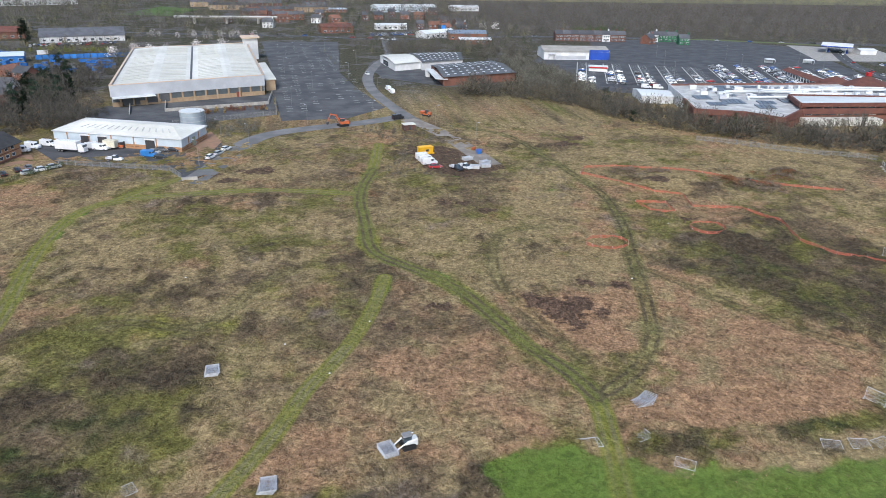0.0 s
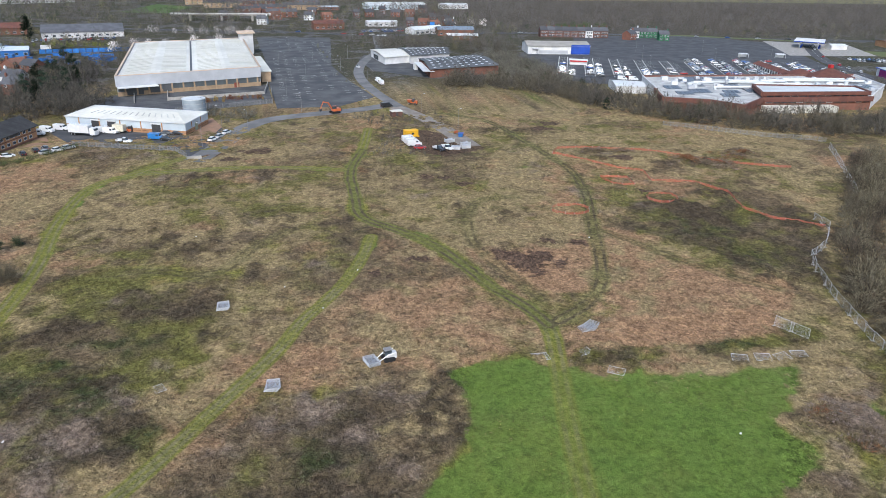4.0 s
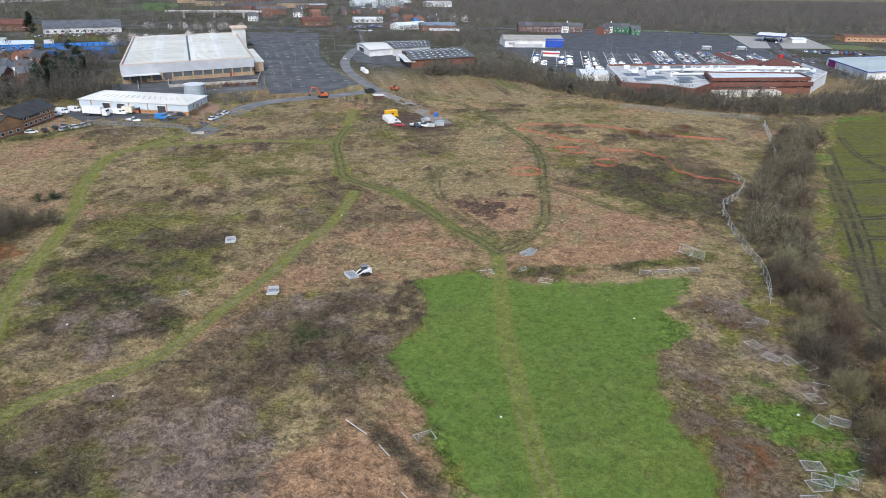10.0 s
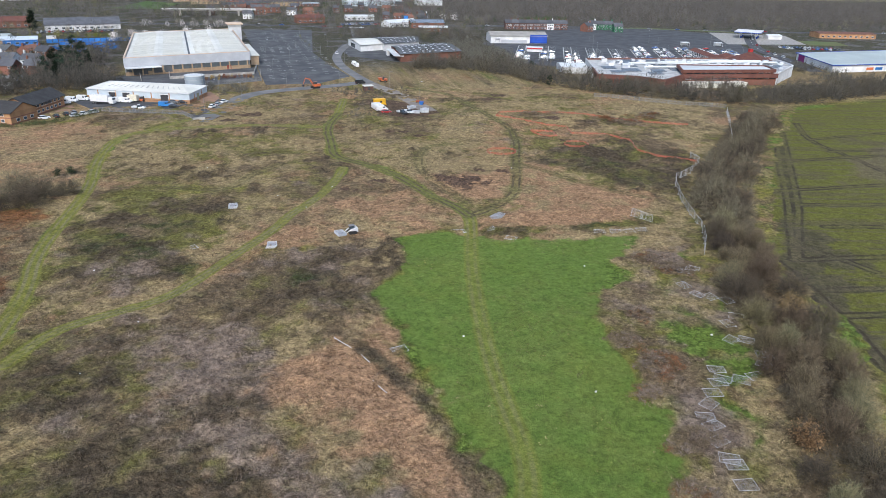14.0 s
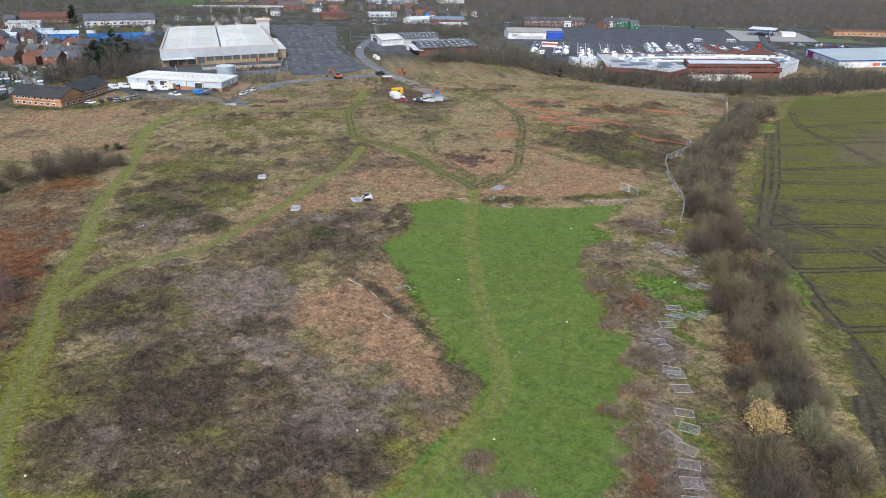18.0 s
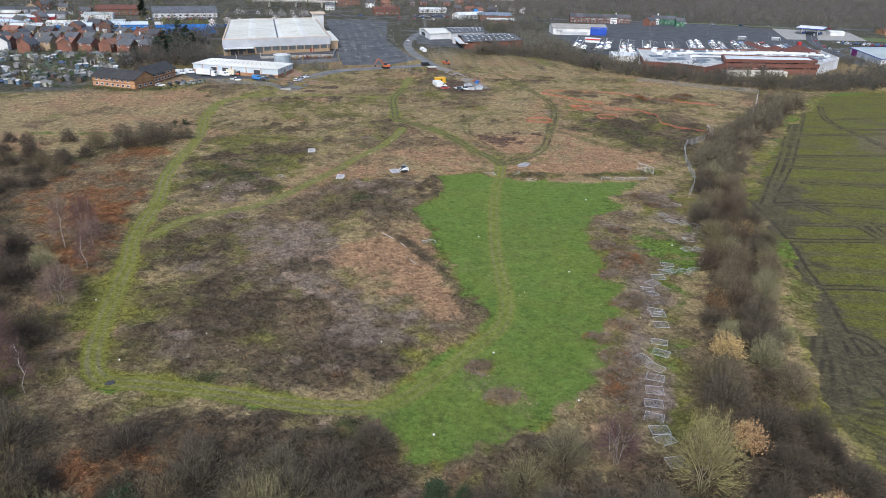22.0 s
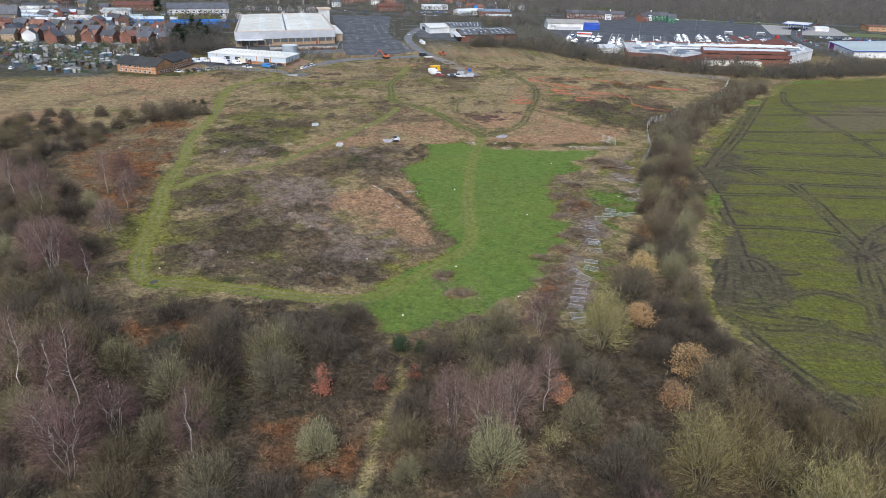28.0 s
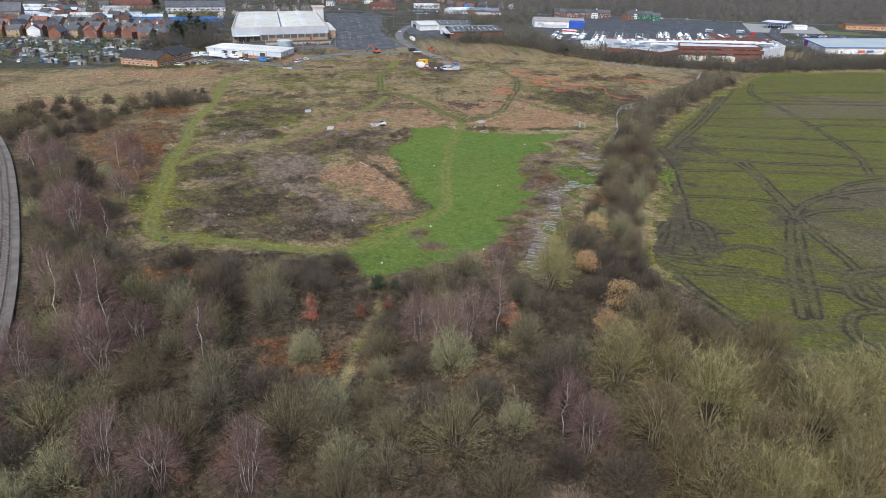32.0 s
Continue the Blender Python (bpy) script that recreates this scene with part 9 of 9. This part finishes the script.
for x, y in ((-16, 236), (-26, 246), (4, 270), (30, 275), (53, 262), (62, 232), (38, 330), (28, 380), (-2, 310), (8, 350), (14, 420), (0, 470), (36, 430), (-30, 216), (-34, 262), (-6, 400), (20, 500)):
    lamp_post(x, y, 8, 1.2, rng.uniform(0, 360))
for s in (24, 70, 117):
    for t in (40, 90, 140):
        lamp_post(*shop_xy(s, t), 9, 1.5, 75)
for s, t in ((96, 130), (122, 136)):
    ts = thing("trolley_shelter", *shop_xy(s, t), 0.03, -15, "white glazed trolley shelter in the car park", "shelter", "trolley shelters")
    part("roof", Mesh().prism([(-3, -2), (3, -2), (3, 2), (-3, 2)], 2.4, [2.4, 2.4, 2.9, 2.9]), WHITE_WALL, ts)
    for px_, py_ in ((-2.9, -1.9), (2.9, -1.9), (-2.9, 1.9), (2.9, 1.9)):
        part("post", Mesh().box(px_ - 0.07, py_ - 0.07, 0, px_ + 0.07, py_ + 0.07, 2.5), WHITE_WALL, ts)
    part("side_panel", Mesh().box(-2.9, 1.86, 0.2, 2.9, 1.94, 2.3), ROOFLIGHT, ts)

# ---- clutter of the allotments and depots ----
cr_ = random.Random(33)
shed_walls = [surface("shed_" + k, c) for k, c in (("creosote", (0.11, 0.075, 0.05)), ("grey", (0.26, 0.26, 0.25)), ("green", (0.07, 0.12, 0.08)), ("white", (0.42, 0.42, 0.40)), ("blue", (0.12, 0.19, 0.27)))]
shed_roofs = [DARK_SHEET, surface("weathered_sheet", (0.36, 0.37, 0.37)), surface("felt_roof", (0.14, 0.15, 0.14)), surface("grey_felt", (0.2, 0.2, 0.2)), surface("dull_white_sheet", (0.5, 0.51, 0.51))]


def shed_proto(i):
    sd = thing("garden_shed", 0, 0, label=("dark creosoted", "grey", "green", "white", "blue")[i] + " garden shed on the allotments", category="shed", group="allotment sheds")
    w, d, h = (2.4, 3.0, 2.6, 3.4, 2.2)[i], (1.8, 2.2, 2.0, 2.4, 1.8)[i], (1.9, 2.0, 1.9, 2.1, 1.8)[i]
    part("cabin", Mesh().box(-w / 2, -d / 2, 0, w / 2, d / 2, h), shed_walls[i], sd)
    for s in (-1, 1):
        part("roof", Mesh().add([(-w / 2 - 0.15, s * (d / 2 + 0.2), h - 0.1), (w / 2 + 0.15, s * (d / 2 + 0.2), h - 0.1), (w / 2 + 0.15, 0, h + 0.5), (-w / 2 - 0.15, 0, h + 0.5),
                                 (-w / 2 - 0.15, s * (d / 2 + 0.2), h - 0.02), (w / 2 + 0.15, s * (d / 2 + 0.2), h - 0.02), (w / 2 + 0.15, 0, h + 0.58), (-w / 2 - 0.15, 0, h + 0.58)],
                                [(3, 2, 1, 0), (4, 5, 6, 7), (0, 1, 5, 4), (1, 2, 6, 5), (2, 3, 7, 6), (3, 0, 4, 7)]), shed_roofs[i], sd)
    part("door", Mesh().box(-0.4, -d / 2 - 0.04, 0, 0.4, -d / 2, 1.7), DARK_METAL, sd)
    return sd


sheds = [shed_proto(i) for i in range(5)]
for k in range(200):
    x, y = cr_.uniform(-235, -116), cr_.uniform(208, 310)
    if y < 205 - (x + 116) * 0.55 - 20 or y < 236 + (x + 92) * 0.5 and x > -120 or (x > -124 and y < 245) or y < 190 - (x + 116) * -0.6:
        x -= 16
    i = k % 5
    z = 0.0
    if sheds[i].name in placed:
        copy_thing(sheds[i], pose(x, y, z, 0, 0, cr_.uniform(0, 360)))
    else:
        placed.add(sheds[i].name)
        sheds[i].matrix_basis = pose(x, y, z, 0, 0, cr_.uniform(0, 360))
for k in range(26):
    park(cr_.choice(van_protos[:1] + far_cars), cr_.uniform(-230, -125), cr_.uniform(212, 320), cr_.uniform(0, 360), 0.0, "vehicles among the allotments")


def skip_proto():
    sd = thing("blue_container", 0, 0, label="blue steel waste container in the depot yard", category="container", group="blue containers")
    part("hull", Mesh().box(-2.6, -1.1, 0.1, 2.6, 1.1, 1.9, 0.08), BRIGHT_BLUE, sd)
    part("load", Mesh().box(-2.4, -0.95, 1.9, 2.4, 0.95, 2.05, 0.06), DARK_METAL, sd)
    for q in range(5):
        part("rib", Mesh().box(-2.3 + q * 1.1, -1.18, 0.1, -2.2 + q * 1.1, 1.18, 1.8), BLUE_PAINT, sd)
    return sd


bc = skip_proto()
bc.matrix_basis = pose(-120, 412, 0, 0, 0, 10)
for k in range(34):
    copy_thing(bc, pose(cr_.uniform(-150, -102), cr_.uniform(405, 452), 0, 0, 0, cr_.choice((8, 98)) + cr_.uniform(-8, 8)))
th = thing("blue_hoarding", -150, 458, label="long bright blue hoarding round the depot", category="hoarding")
for k in range(16):
    part("hoarding_panel", Mesh().box(k * 3.6, 0.1 + 0.9 * k, 0, k * 3.6 + 3.5, 0.2 + 0.9 * k, 2.6), BRIGHT_BLUE, th)
# caravans and pale roofs in the yards beyond
for k in range(30):
    x, y = cr_.uniform(-290, -150), cr_.uniform(400, 560)
    yd = thing("storage_box", x, y, 0, cr_.uniform(0, 180), "pale storage box in the trading yard", "container", "storage boxes")
    part("shell", Mesh().box(-3, -1.2, 0.1, 3, 1.2, 2.5, 0.06), cr_.choice((CAR_PAINTS[0], PALE_SHEET, BRIGHT_BLUE, GREY_SHEET)), yd)
    part("door", Mesh().box(3.0, -1.0, 0.2, 3.06, 1.0, 2.3), GREY_SHEET, yd)

# billboard beyond the showroom, by the main road
bb = thing("billboard", 119, 585, 0, 10, "dark billboard with a bright blue screen", "billboard")
part("board", Mesh().box(-3.4, -0.3, 4.5, 3.4, 0.3, 9.0), DARK_METAL, bb)
part("screen", Mesh().box(-1.0, -0.4, 5.0, 3.1, -0.3, 8.6), BRIGHT_BLUE, bb)
part("leg", Mesh().box(-0.3, -0.2, 0, 0.3, 0.2, 4.5), DARK_METAL, bb)

# ---- litter ----
for k, (x, y) in enumerate(((42.4, -0.2), (-3, 102), (-40, 60), (-23, 132), (4, 92), (27, 20), (60, 44), (31, -44), (9, -50), (-34, 20), (-18, 4), (-9, -2), (-28, 36), (12, 108), (-48, -6), (-20, -26), (-26, -20),
                            (-38, -27), (3, -25), (5, -26), (70, 12), (68, 118), (92, 148), (21, -30))):
    m = Mesh()
    lr_ = random.Random(k)
    ring = [(0.17 * lr_.uniform(0.6, 1.3) * math.cos(q), 0.17 * lr_.uniform(0.6, 1.3) * math.sin(q)) for q in (0, 1.2, 2.4, 3.7, 5.0)]
    m.prism(ring, 0, [lr_.uniform(0.08, 0.25) for _ in ring])
    lt = part("litter_bag", m, LITTER)
    lt.matrix_basis = pose(x, y, float(ground_height(x, y)) + 0.1, 0, 0, 40 * k)
    tagged(lt, "scrap of white plastic litter on the grass", "litter", "scraps of litter")
tb = thing("dark_sack", -37.4, -33.6, float(ground_height(-37.4, -33.6)), 20, "dark dumped sack beside the track", "sack")
part("sack", loft([(-0.7, 0.2, 0.15, 0, 0.2), (-0.3, 0.4, 0.3, 0, 0.35), (0.4, 0.38, 0.3, 0, 0.3), (0.7, 0.2, 0.15, 0, 0.2)]), DARK_METAL, tb)

# ---- the farthest cars, joined ----
if distant:
    lot = thing("distant_cars", 300, 400, label="many parked cars far off on the tarmac", category="cars", kind="stuff")
    for k, spots_ in distant.items():
        for ch in [c for c in bpy.data.objects if c.parent == far_cars[k]]:
            m = Mesh()
            vs, fs = [tuple(v.co) for v in ch.data.vertices], [tuple(f.vertices) for f in ch.data.polygons]
            for x, y, z, a in spots_:
                ca, sa = math.cos(a), math.sin(a)
                m.add([(vx * ca - vy * sa + x - 300, vx * sa + vy * ca + y - 400, vz + z) for vx, vy, vz in vs], fs)
            part(ch.name.split(".")[0], m, ch.data.materials[0], lot)["kind"] = "stuff"
